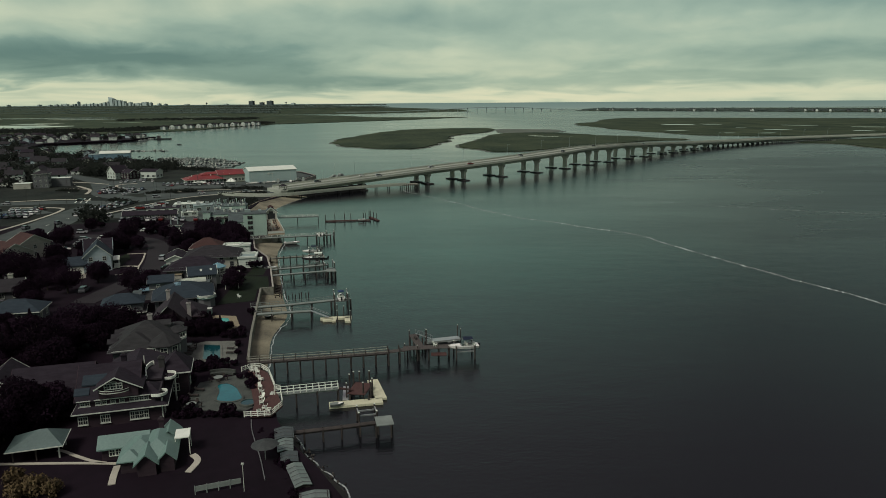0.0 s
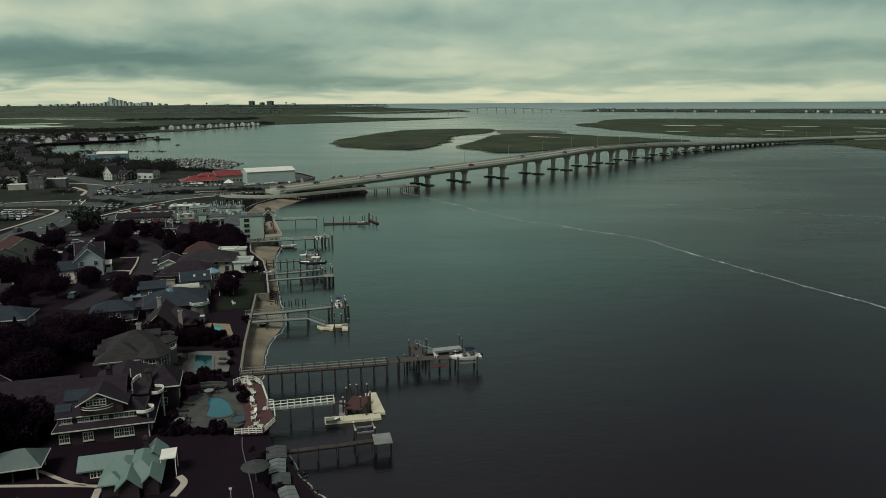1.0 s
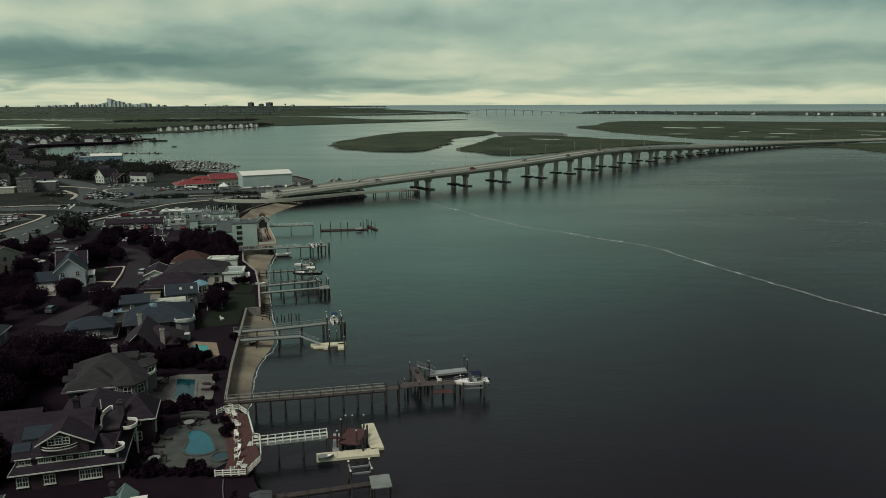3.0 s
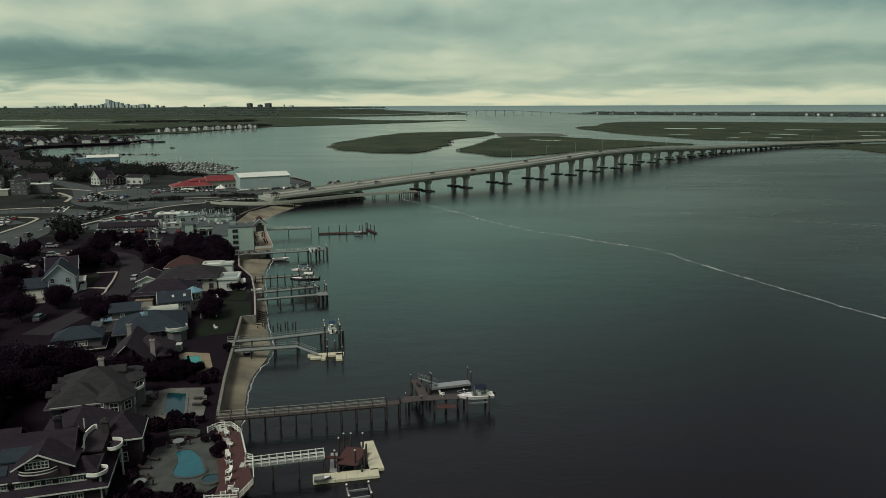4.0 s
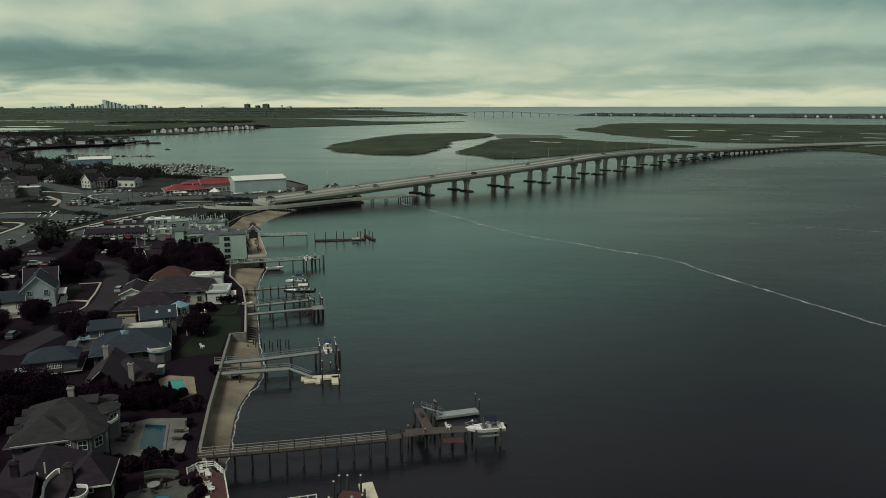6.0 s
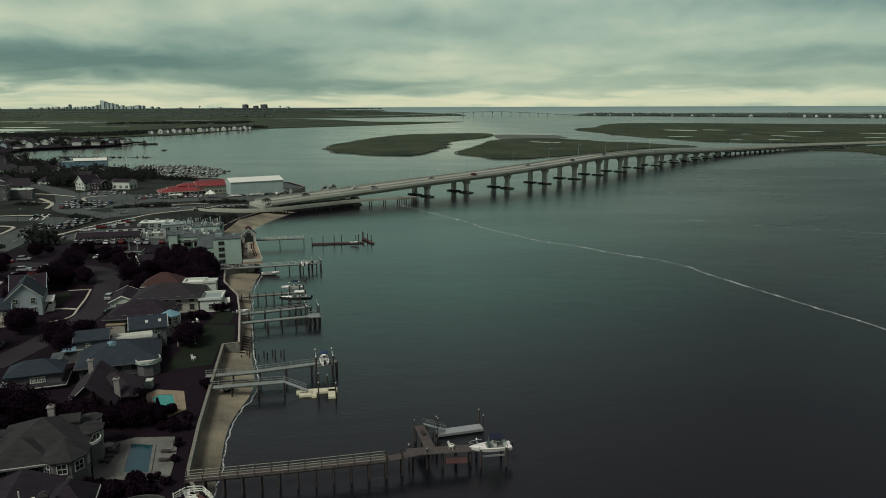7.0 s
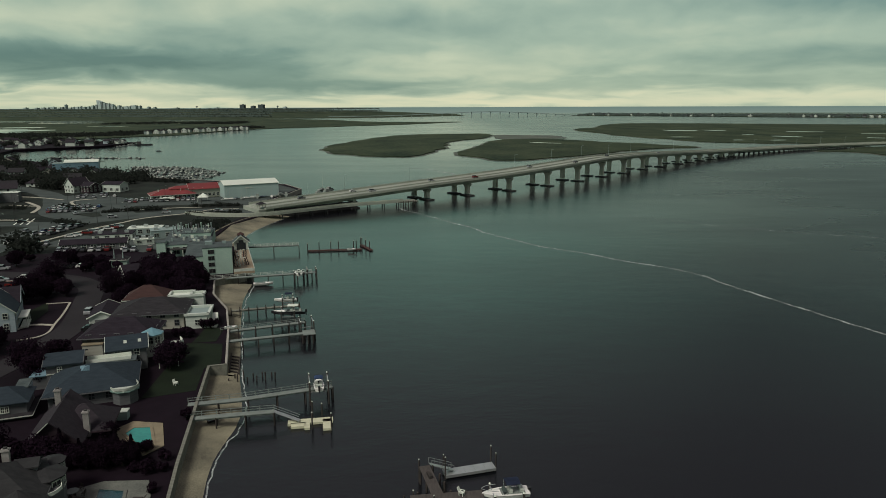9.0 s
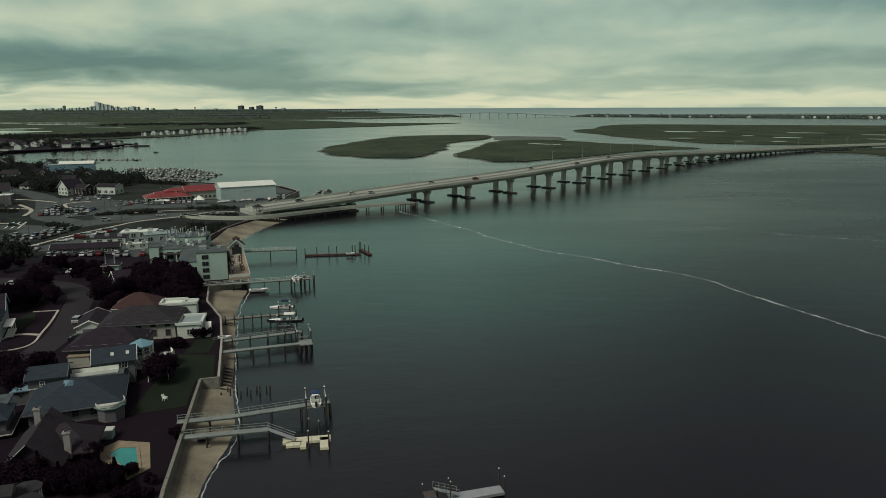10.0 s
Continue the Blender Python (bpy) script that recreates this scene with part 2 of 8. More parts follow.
PALE_FLOAT = material("pale_float_plastic", (0.56, 0.56, 0.39), (0.45, 0.45, 0.32), 0.6, 0.7, 5.0, 0.1)
ALUMINIUM = material("brushed_aluminium", (0.50, 0.52, 0.50), (0.38, 0.40, 0.39), 0.45, 0.6, 9.0, 0.05, metal=0.7)
HULL = material("white_gelcoat", (0.80, 0.79, 0.72), (0.70, 0.69, 0.64), 0.25, 0.4, 3.0)
DARK_HULL = material("dark_gelcoat", (0.02, 0.02, 0.022), (0.015, 0.015, 0.017), 0.25, 0.4, 3.0)
CANVAS = material("navy_canvas", (0.02, 0.028, 0.05), (0.012, 0.016, 0.03), 0.9, 1.0, 9.0, 0.2)
BLUE_COVER = material("blue_cover", (0.035, 0.06, 0.12), (0.025, 0.045, 0.09), 0.8, 1.0, 9.0, 0.2)
POOL = material("pool_water", (0.010, 0.125, 0.145), (0.008, 0.092, 0.11), 0.16, 0.5, 2.0, 0.2, space="world")
DEEP_POOL = material("deep_pool_water", (0.008, 0.052, 0.060), (0.006, 0.040, 0.047), 0.08, 0.5, 2.0, 0.2, space="world")
TEAL_POOL = material("teal_pool_water", (0.018, 0.235, 0.195), (0.014, 0.19, 0.16), 0.18, 0.5, 2.0, 0.2, space="world")
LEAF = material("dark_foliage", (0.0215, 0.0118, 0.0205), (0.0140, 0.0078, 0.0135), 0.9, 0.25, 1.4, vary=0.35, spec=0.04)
# foliage paled and greened with distance, the haze put into the colour
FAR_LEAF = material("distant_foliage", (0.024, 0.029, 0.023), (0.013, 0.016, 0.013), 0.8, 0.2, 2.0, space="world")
HAZY_LEAF = material("hazed_coast_foliage", (0.075, 0.100, 0.086), (0.048, 0.066, 0.058), 0.9, 0.02, 0.3, space="world")
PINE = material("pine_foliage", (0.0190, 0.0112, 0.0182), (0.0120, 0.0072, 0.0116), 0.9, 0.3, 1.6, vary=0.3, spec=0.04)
GOLD_LEAF = material("yellow_foliage", (0.115, 0.085, 0.042), (0.05, 0.036, 0.020), 0.8, 0.7, 3.0, vary=0.2)
BARK = material("bark", (0.06, 0.05, 0.04), (0.03, 0.026, 0.022), 0.9, 1.0, 8.0, 0.5)
SHINGLE = material("grey_brown_shingles", (0.027, 0.0225, 0.029), (0.016, 0.0130, 0.0172), 0.9, 0.6, 5.0, 0.5, stretch=(1, 3, 3))
BROWN_SHINGLE = material("brown_shingles", (0.037, 0.032, 0.037), (0.024, 0.0205, 0.024), 0.9, 0.6, 5.0, 0.5, stretch=(1, 3, 3))
BLUE_SHINGLE = material("slate_blue_shingles", (0.030, 0.042, 0.051), (0.020, 0.029, 0.036), 0.85, 0.6, 5.0, 0.4, stretch=(1, 3, 3))
CHARCOAL = material("charcoal_shingles", (0.036, 0.037, 0.037), (0.022, 0.0225, 0.023), 0.9, 0.5, 5.0, 0.5, stretch=(1, 3, 3))
GREY_SHINGLE = material("grey_shingles", (0.034, 0.033, 0.035), (0.021, 0.020, 0.022), 0.9, 0.6, 5.0, 0.5, stretch=(1, 3, 3))
RED_SHINGLE = material("faded_red_shingles", (0.062, 0.034, 0.030), (0.042, 0.025, 0.023), 0.9, 0.6, 5.0, 0.4, stretch=(1, 3, 3))
PALE_METAL = material("pale_sea_green_cladding", (0.34, 0.44, 0.41), (0.28, 0.37, 0.345), 0.6, 0.1, 2.0)
FLAT_ROOF = material("gravel_flat_roof", (0.088, 0.110, 0.106), (0.048, 0.060, 0.060), 0.85, 0.3, 2.0, 0.2)
RED_METAL = material("red_metal_roof", (0.20, 0.024, 0.021), (0.13, 0.018, 0.016), 0.55, 0.2, 3.0)
# seafoam roof metal darkened: the shade on the pavilion slope is in the colour
SHADED_SEAFOAM = material("shaded_seafoam_metal", (0.078, 0.122, 0.110), (0.052, 0.086, 0.078), 0.55, 0.4, 3.0)
SEAFOAM_METAL = material("seafoam_metal_roof", (0.135, 0.215, 0.185), (0.100, 0.165, 0.143), 0.5, 0.2, 3.0)
WHITE_METAL = material("white_metal_roof", (0.64, 0.69, 0.58), (0.54, 0.585, 0.50), 0.5, 0.1, 2.0)
BROWN_SIDING = material("brown_cedar_siding", (0.042, 0.029, 0.035), (0.027, 0.019, 0.023), 0.85, 0.5, 5.0, 0.4, stretch=(1, 1, 6))
GREY_SIDING = material("grey_siding", (0.12, 0.125, 0.125), (0.085, 0.09, 0.092), 0.8, 0.4, 5.0, 0.3, stretch=(1, 1, 6))
BLUE_SIDING = material("pale_blue_siding", (0.33, 0.40, 0.41), (0.26, 0.32, 0.33), 0.7, 0.4, 5.0, 0.2, stretch=(1, 1, 6))
WHITE_SIDING = material("white_siding", (0.52, 0.57, 0.50), (0.41, 0.455, 0.40), 0.7, 0.3, 5.0, 0.2, stretch=(1, 1, 6))
CREAM_SIDING = material("cream_siding", (0.37, 0.375, 0.31), (0.29, 0.295, 0.245), 0.7, 0.3, 5.0, 0.2, stretch=(1, 1, 6))
GREEN_STUCCO = material("seagreen_stucco", (0.33, 0.44, 0.37), (0.26, 0.355, 0.30), 0.85, 0.15, 3.0, 0.2)
BLUE_METAL = material("blue_metal_cladding", (0.13, 0.22, 0.26), (0.10, 0.17, 0.205), 0.5, 0.1, 2.0)
GREY_METAL = material("grey_green_cladding", (0.24, 0.30, 0.28), (0.19, 0.245, 0.23), 0.6, 0.1, 2.0)
# distance haze is mixed into the tower colour, paler and greener
HAZE_TOWER = material("hazed_tower_cladding", (0.34, 0.41, 0.38), (0.27, 0.335, 0.315), 0.7, 0.02, 0.2, vary=0.25)
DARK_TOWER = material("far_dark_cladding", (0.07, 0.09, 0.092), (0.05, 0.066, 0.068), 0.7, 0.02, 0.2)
RUBBER = material("tyre_rubber", (0.02, 0.02, 0.02), (0.014, 0.014, 0.014), 0.85, 2.0, 9.0)
BRICK = material("pale_brick", (0.28, 0.27, 0.25), (0.2, 0.19, 0.175), 0.9, 1.0, 6.0, 0.3)
CAR_PAINTS = [material("car_paint_" + n, c, None, 0.25, 1.0, 5.0, blend=0.9) for n, c in (
    ("white", (0.62, 0.62, 0.58)), ("silver", (0.30, 0.31, 0.31)), ("black", (0.015, 0.015, 0.016)), ("grey", (0.09, 0.095, 0.10)), ("blue", (0.03, 0.06, 0.14)), ("red", (0.16, 0.02, 0.018)))]



def thin_leaves(m, share=0.45):
    """Lets part of the light pass through the leaves of a foliage material."""
    nt = m.node_tree
    p, out = nt.nodes["Principled BSDF"], nt.nodes["Material Output"]
    tr, mx = nt.nodes.new("ShaderNodeBsdfTranslucent"), nt.nodes.new("ShaderNodeMixShader")
    nt.links.new(p.inputs["Base Color"].links[0].from_socket, tr.inputs["Color"])
    mx.inputs[0].default_value = share
    nt.links.new(p.outputs[0], mx.inputs[1])
    nt.links.new(tr.outputs[0], mx.inputs[2])
    nt.links.new(mx.outputs[0], out.inputs["Surface"])


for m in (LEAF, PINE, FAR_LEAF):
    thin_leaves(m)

# ---- geometry helpers ----


class Geo:
    """Collects the faces of one mesh."""

    def __init__(self):
        self.v, self.f = [], []

    def add(self, verts, faces):
        n = len(self.v)
        self.v += [tuple(p) for p in verts]
        self.f += [tuple(i + n for i in q) for q in faces]
        return self

    def box(self, x, y, z, sx, sy, sz, turn=0.0):
        """A box standing on z, centred on x, y."""
        c, s = math.cos(radians(turn)), math.sin(radians(turn))
        pts = []
        for dz in (0, sz):
            for dx, dy in ((-1, -1), (1, -1), (1, 1), (-1, 1)):
                a, b = dx * sx / 2, dy * sy / 2
                pts.append((x + a * c - b * s, y + a * s + b * c, z + dz))
        return self.add(pts, [(3, 2, 1, 0), (4, 5, 6, 7), (0, 1, 5, 4), (1, 2, 6, 5), (2, 3, 7, 6), (3, 0, 4, 7)])

    def rod(self, a, b, r, r2=None, n=6):
        """A round bar from a to b."""
        a, b = Vector(a), Vector(b)
        r2 = r if r2 is None else r2
        d = (b - a).normalized()
        u = d.orthogonal().normalized()
        w = d.cross(u)
        pts = []
        for c, q in ((a, r), (b, r2)):
            for k in range(n):
                g = 2 * math.pi * k / n
                pts.append(c + (u * math.cos(g) + w * math.sin(g)) * q)
        faces = [(k, (k + 1) % n, n + (k + 1) % n, n + k) for k in range(n)]
        return self.add(pts, faces + [tuple(range(n - 1, -1, -1)), tuple(range(n, 2 * n))])

    def bar(self, a, b, w, h):
        """A square bar from a to b: w wide, h high, its top face at the given height."""
        a, b = Vector(a), Vector(b)
        d = b - a
        side = Vector((-d.y, d.x, 0))
        side = (side.normalized() if side.length > 1e-6 else Vector((1, 0, 0))) * w / 2
        up = Vector((0, 0, h))
        pts = [a - side - up, a + side - up, a + side, a - side, b - side - up, b + side - up, b + side, b - side]
        return self.add(pts, [(3, 2, 1, 0), (4, 5, 6, 7), (0, 1, 5, 4), (1, 2, 6, 5), (2, 3, 7, 6), (3, 0, 4, 7)])

    def prism(self, outline, z0, z1):
        """A block with the given outline (counter-clockwise)."""
        n = len(outline)
        pts = [(x, y, z0) for x, y in outline] + [(x, y, z1) for x, y in outline]
        faces = [tuple(range(n - 1, -1, -1)), tuple(range(n, 2 * n))]
        return self.add(pts, faces + [(k, (k + 1) % n, n + (k + 1) % n, n + k) for k in range(n)])

    def sweep(self, path, profile, closed=True):
        """Carry a profile of (sideways, up) along a path; sideways is to the right of the way."""
        path = [Vector(p) for p in path]
        rows = []
        for i, p in enumerate(path):
            d = path[min(i + 1, len(path) - 1)] - path[max(i - 1, 0)]
            r = Vector((d.y, -d.x, 0)).normalized()
            rows.append([p + r * a + Vector((0, 0, b)) for a, b in profile])
        m = len(profile)
        pts = [q for row in rows for q in row]
        faces = []
        for i in range(len(path) - 1):
            for k in range(m if closed else m - 1):
                j = (k + 1) % m
                faces.append((i * m + k, i * m + j, (i + 1) * m + j, (i + 1) * m + k))
        if closed:
            faces += [tuple(range(m - 1, -1, -1)), tuple((len(path) - 1) * m + k for k in range(m))]
        return self.add(pts, faces)

    def mesh(self, name, mat, smooth=False):
        me = bpy.data.meshes.new(name)
        me.from_pydata([tuple(p) for p in self.v], [], self.f)
        bm = bmesh.new()
        bm.from_mesh(me)
        bmesh.ops.recalc_face_normals(bm, faces=bm.faces[:])
        bm.to_mesh(me)
        bm.free()
        me.materials.append(mat)
        if smooth:
            me.shade_smooth()
        return me


def part(name, geo, mat, parent, label="", smooth=False, at=None):
    """One mesh object under a thing or under a part."""
    ob = new(name, geo.mesh(name, mat, smooth) if isinstance(geo, Geo) else geo)
    ob.parent = parent
    if at is not None:
        ob.matrix_basis = at
    return tagged(ob, label)


def thing(name, label, category, at=None, group="", kind=""):
    """The empty base of a thing made of parts."""
    ob = new(name)
    ob.empty_display_size = 0.5
    if at is not None:
        ob.matrix_basis = at
    return tagged(ob, label, category, group, kind)


def solid(name, geo, mat, label, category, group="", kind="", smooth=False):
    """A thing of one mesh."""
    return tagged(new(name, geo.mesh(name, mat, smooth)), label, category, group, kind)


def smooth_line(pts, steps=6, closed=False):
    """A smooth line through a few points of the plan."""
    pts = [Vector(p) for p in pts]
    n, out = len(pts), []
    for i in range(n if closed else n - 1):
        if closed:
            a, b, c, d = (pts[(i + k) % n] for k in (-1, 0, 1, 2))
        else:
            a, b, c, d = (pts[max(0, min(n - 1, i + k))] for k in (-1, 0, 1, 2))
        for s in range(steps):
            t = s / steps
            out.append(0.5 * ((2 * b) + (c - a) * t + (2 * a - 5 * b + 4 * c - d) * t * t + (3 * b - a - 3 * c + d) * t ** 3))
    if not closed:
        out.append(pts[-1])
    return out


def ragged(line, amount, size, closed=True):
    """Push the points of an outline in and out, as tides and roots do."""
    out = []
    n = len(line)
    for i, p in enumerate(line):
        a, b = line[(i - 1) % n], line[(i + 1) % n]
        d = Vector((b[1] - a[1], a[0] - b[0], 0)).normalized()
        k = noise.noise(Vector((p[0], p[1], 0)) / size) * amount
        out.append((p[0] + d.x * k, p[1] + d.y * k))
    return out


def flat_fill(name, outline, z, mat, depth=1.5, label="", category="", kind="structure"):
    """A slab of land: a filled top with sides that go down."""
    bm = bmesh.new()
    top = [bm.verts.new((p[0], p[1], z)) for p in outline]
    low = [bm.verts.new((p[0], p[1], z - depth)) for p in outline]
    n = len(outline)
    edges = [bm.edges.new((top[i], top[(i + 1) % n])) for i in range(n)]
    bmesh.ops.triangle_fill(bm, use_beauty=True, edges=edges)
    for i in range(n):
        bm.faces.new((top[i], top[(i + 1) % n], low[(i + 1) % n], low[i]))
    bmesh.ops.recalc_face_normals(bm, faces=bm.faces[:])
    me = bpy.data.meshes.new(name)
    bm.to_mesh(me)
    bm.free()
    me.materials.append(mat)
    return tagged(new(name, me), label, category, "", kind)


def rim(outline, inset):
    """The outline moved inwards by inset (counter-clockwise outlines)."""
    out, n = [], len(outline)
    for i in range(n):
        a, b = outline[i - 1], outline[(i + 1) % n]
        d = Vector((-(b[1] - a[1]), b[0] - a[0], 0)).normalized()
        out.append((outline[i][0] + d.x * inset, outline[i][1] + d.y * inset))
    return out


# ---- ground, water and shores ----
GROUND = 2.6
sheet = Geo().add([(-9000, -3000, 0), (9000, -3000, 0), (9000, 9000, 0), (-9000, 9000, 0)], [(0, 1, 2, 3)])
solid("water", sheet, WATER, "dark grey-green bay water with small ripples", "water", kind="structure")

shore = [(-4, 40), (-9, 88), (-14, 97), (-20, 106), (-23.5, 114), (-26, 122), (-31, 135), (-35.4, 143), (-38.7, 160), (-43.3, 188), (-45.6, 202.0),
         (-42.2, 203.0), (-48, 228), (-53, 246), (-61, 262), (-65, 278), (-57.5, 288), (-68, 329), (-86, 350), (-87, 388), (-78, 418), (-79, 436),
         (-84, 480), (-76, 530), (-92, 560), (-165, 596), (-258, 640), (-268, 700), (-330, 735), (-390, 798), (-480, 860), (-520, 1000), (-440, 1080), (-430, 1180), (-640, 1290)]
town = shore + [(-1200, 1330), (-1500, 600), (-1500, -600), (-4, -600)]
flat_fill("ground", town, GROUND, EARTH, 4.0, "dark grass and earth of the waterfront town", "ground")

flat_fill("verge_ground", [(-95, 352), (-92, 385), (-85, 418), (-86, 436), (-92, 480), (-100, 545), (-170, 588), (-262, 628), (-330, 690), (-420, 700), (-420, 330), (-170, 318), (-120, 330)], GROUND + 0.01, VERGE, 0.4, "dry grass and gravel between roads and car parks", "ground")
flat_fill("boatyard_ground", [(-92, 448), (-87, 482), (-79, 529), (-95, 556), (-166, 590), (-170, 560), (-122, 530), (-120, 476)], GROUND + 0.02, ASPHALT, 0.4, "grey asphalt yard round the boat hangar", "yard")
flat_fill("dune_ground", [(-111, 413), (-96, 408), (-88.5, 398), (-89, 360), (-99, 358), (-104, 392)], GROUND + 0.03, VERGE, 0.4, "rough dark grass above the beach", "ground")
far_shore = [(-640, 1290), (-574, 1357), (-523, 1448), (-466, 1523), (-404, 1837), (-225, 2043), (-40, 2230), (130, 2480), (175, 2560), (40, 2560), (-160, 2640),
             (-290, 2900), (-500, 3200)]
marsh = ragged(smooth_line([(x, y, 0) for x, y in far_shore], 6), 14, 60)
flat_fill("marsh_ground", [(p[0], p[1]) for p in marsh] + [(-2600, 3600), (-2600, 1250), (-1000, 1250)], 0.9, MARSH, 2.0, "flat green salt marsh", "marsh")
ISLANDS = (
    ("marsh_island", [(-117, 1027), (-105, 950), (-70, 890), (-26, 857), (5, 874), (45, 1030), (60, 1180), (142, 1340), (150, 1480), (90, 1490), (-21, 1440), (-95, 1212)]),
    ("marsh_island", [(61, 930), (70, 840), (95, 794), (180, 842), (310, 968), (385, 1010), (300, 1145), (225, 1262), (138, 1214), (95, 1060)]),
    ("marsh_island", [(381, 1703), (395, 1370), (430, 1230), (464, 1120), (590, 1070), (740, 1060), (1500, 1050), (1700, 1950), (1304, 1990), (739, 2237), (560, 2090), (470, 1850)]),
    ("marsh_island", [(500, 905), (540, 880), (535, 780), (600, 690), (1200, 700), (1200, 985), (678, 985), (560, 935)]),
)
for nm, pts in ISLANDS:
    line = ragged(smooth_line([(x, y, 0) for x, y in pts], 8, True), 12, 45)
    flat_fill(nm, line, 1.0, MARSH, 2.0, "low green salt-marsh island in the bay", "island")
    flat_fill("mud_flat", rim(line, -5), 0.12, MUD, 0.5, "narrow band of tidal mud round a marsh island", "mud")
mud = ragged(smooth_line([(x, y, 0) for x, y in ((162, 1260), (255, 1275), (275, 1340), (268, 1395), (170, 1440), (150, 1340))], 8, True), 10, 40)
flat_fill("mud_flat", mud, 0.3, MUD, 1.0, "bare grey tidal mud flat", "mud")


def pond(x, y, rx, ry, turn, level=1.0):
    line = []
    for k in range(20):
        g = 2 * math.pi * k / 20
        a, b = math.cos(g) * rx, math.sin(g) * ry
        c, s = math.cos(radians(turn)), math.sin(radians(turn))
        line.append((x + a * c - b * s, y + a * s + b * c))
    line = ragged(line, min(rx, ry) * 0.5, max(rx, ry) * 0.3)
    return flat_fill("marsh_pool", line, level + 0.01, STILL_WATER, 0.05, "shallow still pool in the marsh", "pool")


for x, y, rx, ry, turn in ((-1060, 1830, 200, 90, -6), (-940, 1680, 90, 36, -8), (-1480, 2900, 280, 130, 0), (-1210, 2600, 130, 50, 4), (-900, 2950, 120, 60, 0), (-760, 2450, 80, 26, 0), (-880, 2150, 60, 16, 0),
                           (-1080, 2060, 70, 40, 10), (-1900, 3850, 160, 120, 0), (-1250, 2730, 130, 26, 0), (-1150, 3750, 330, 60, -45),
                           (595, 1606, 42, 22, -42), (478, 1294, 21, 9, -10), (672, 1606, 26, 16, -50), (642, 1385, 12, 9, -60), (668, 1294, 24, 13, -40), (587, 1166, 16, 8, 20), (786, 1218, 18, 10, -50), (528, 1178, 9, 7, -50),
                           (820, 1500, 40, 12, -30), (900, 1380, 34, 10, -30), (198, 1128, 26, 6, -46), (214, 1118, 14, 4, -46)):
    pond(x, y, rx, ry, turn, 1.0 if x > 0 else 0.9)

# far land rising very gently to the skyline, and the low town across the inlet
def far_land(name, pts, rise, mat, label):
    g = Geo()
    n = len(pts)
    top = [(u, v, 0.7 + rise * min(1, (n - 1 - k) / 2.5)) for k, (_, _, u, v) in enumerate(pts)]
    g.add([(x, y, 0.7) for x, y, _, _ in pts] + top, [(k, k + 1, n + k + 1, n + k) for k in range(n - 1)])
    return solid(name, g, mat, label, "land", kind="structure")


far_land("far_ground", [(-3400, 2600, -4200, 4850), (-2400, 2900, -2700, 4880), (-1400, 3100, -1500, 4900), (-700, 3300, -600, 4900), (-250, 3420, -150, 4900), (300, 4000, 300, 4900)], 40.0, MARSH,
         "distant low wooded coast on the horizon")

# beaches, sea walls, riprap
def beach(name, inner, outer, zi, zo, label, mat=SAND):
    a, b = smooth_line([(x, y, zi) for x, y in inner], 6), smooth_line([(x, y, zo) for x, y in outer], 6)
    m = min(len(a), len(b))
    g = Geo()
    rows = 5
    for i in range(m):
        p, q = a[i * (len(a) - 1) // (m - 1)], b[i * (len(b) - 1) // (m - 1)]
        for k in range(rows + 1):
            t = k / rows
            w = p.lerp(q, t)
            w.z += noise.noise(w * 0.35) * 0.10 * math.sin(math.pi * t) + 0.12 * math.sin(math.pi * t)
            g.v.append(tuple(w))
    r = rows + 1
    g.f = [(i * r + k, i * r + k + 1, (i + 1) * r + k + 1, (i + 1) * r + k) for i in range(m - 1) for k in range(rows)]
    ob = solid(name, g, mat, label, "beach", kind="structure", smooth=True)
    edge = Geo().sweep([(p.x, p.y, 0.05) for p in (q + Vector((0.1 + 0.5 * noise.noise(q * 0.35), 0, 0)) for q in smooth_line([(x, y, 0) for x, y in outer], 24))], [(-0.12, -0.05), (0.12, -0.05), (0.12, 0.0), (-0.12, 0.0)])
    solid("shore_foam", edge, FOAM, "thin line of white foam along the water's edge", "foam", kind="stuff")
    return ob


GRAVEL = material("wet_shingle", (0.060, 0.056, 0.048), (0.024, 0.022, 0.021), 0.8, 0.6, 5.0, 0.6, space="world")
beach("beach", [(-6, 78), (-11, 92), (-14.5, 97.5), (-20, 106), (-23, 113.5)], [(-3.4, 78), (-8.7, 92.5), (-12.0, 98.4), (-17.4, 106), (-20.3, 113.5)], 1.7, -0.12, "dark shingle shore below the garden", GRAVEL)
beach("beach", [(-34.6, 139), (-35.4, 143), (-38.7, 160), (-43.3, 188), (-45.3, 201.6)], [(-31, 139), (-32.0, 149), (-34.6, 166), (-33.6, 182), (-38.8, 203)], 0.9, -0.12, "pale sand beach below a sea wall, darker where wet")
beach("beach", [(-42.0, 202.6), (-48, 228), (-53, 246)], [(-38.9, 202.6), (-44.8, 228), (-48.8, 246)], 0.7, -0.12, "narrow strip of wet sand between bulkhead and water")
beach("beach", [(-53, 246), (-61, 262), (-66, 281)], [(-48.8, 246), (-52.0, 264), (-53.5, 284)], 0.9, -0.12, "sandy beach beside the hotel pier")
beach("beach", [(-70.5, 330), (-87.5, 353), (-88.5, 388), (-80, 421)], [(-66, 330), (-75.5, 362), (-74, 392), (-66, 428)], 2.72, -0.12, "curved sandy beach beside the bridge abutment")


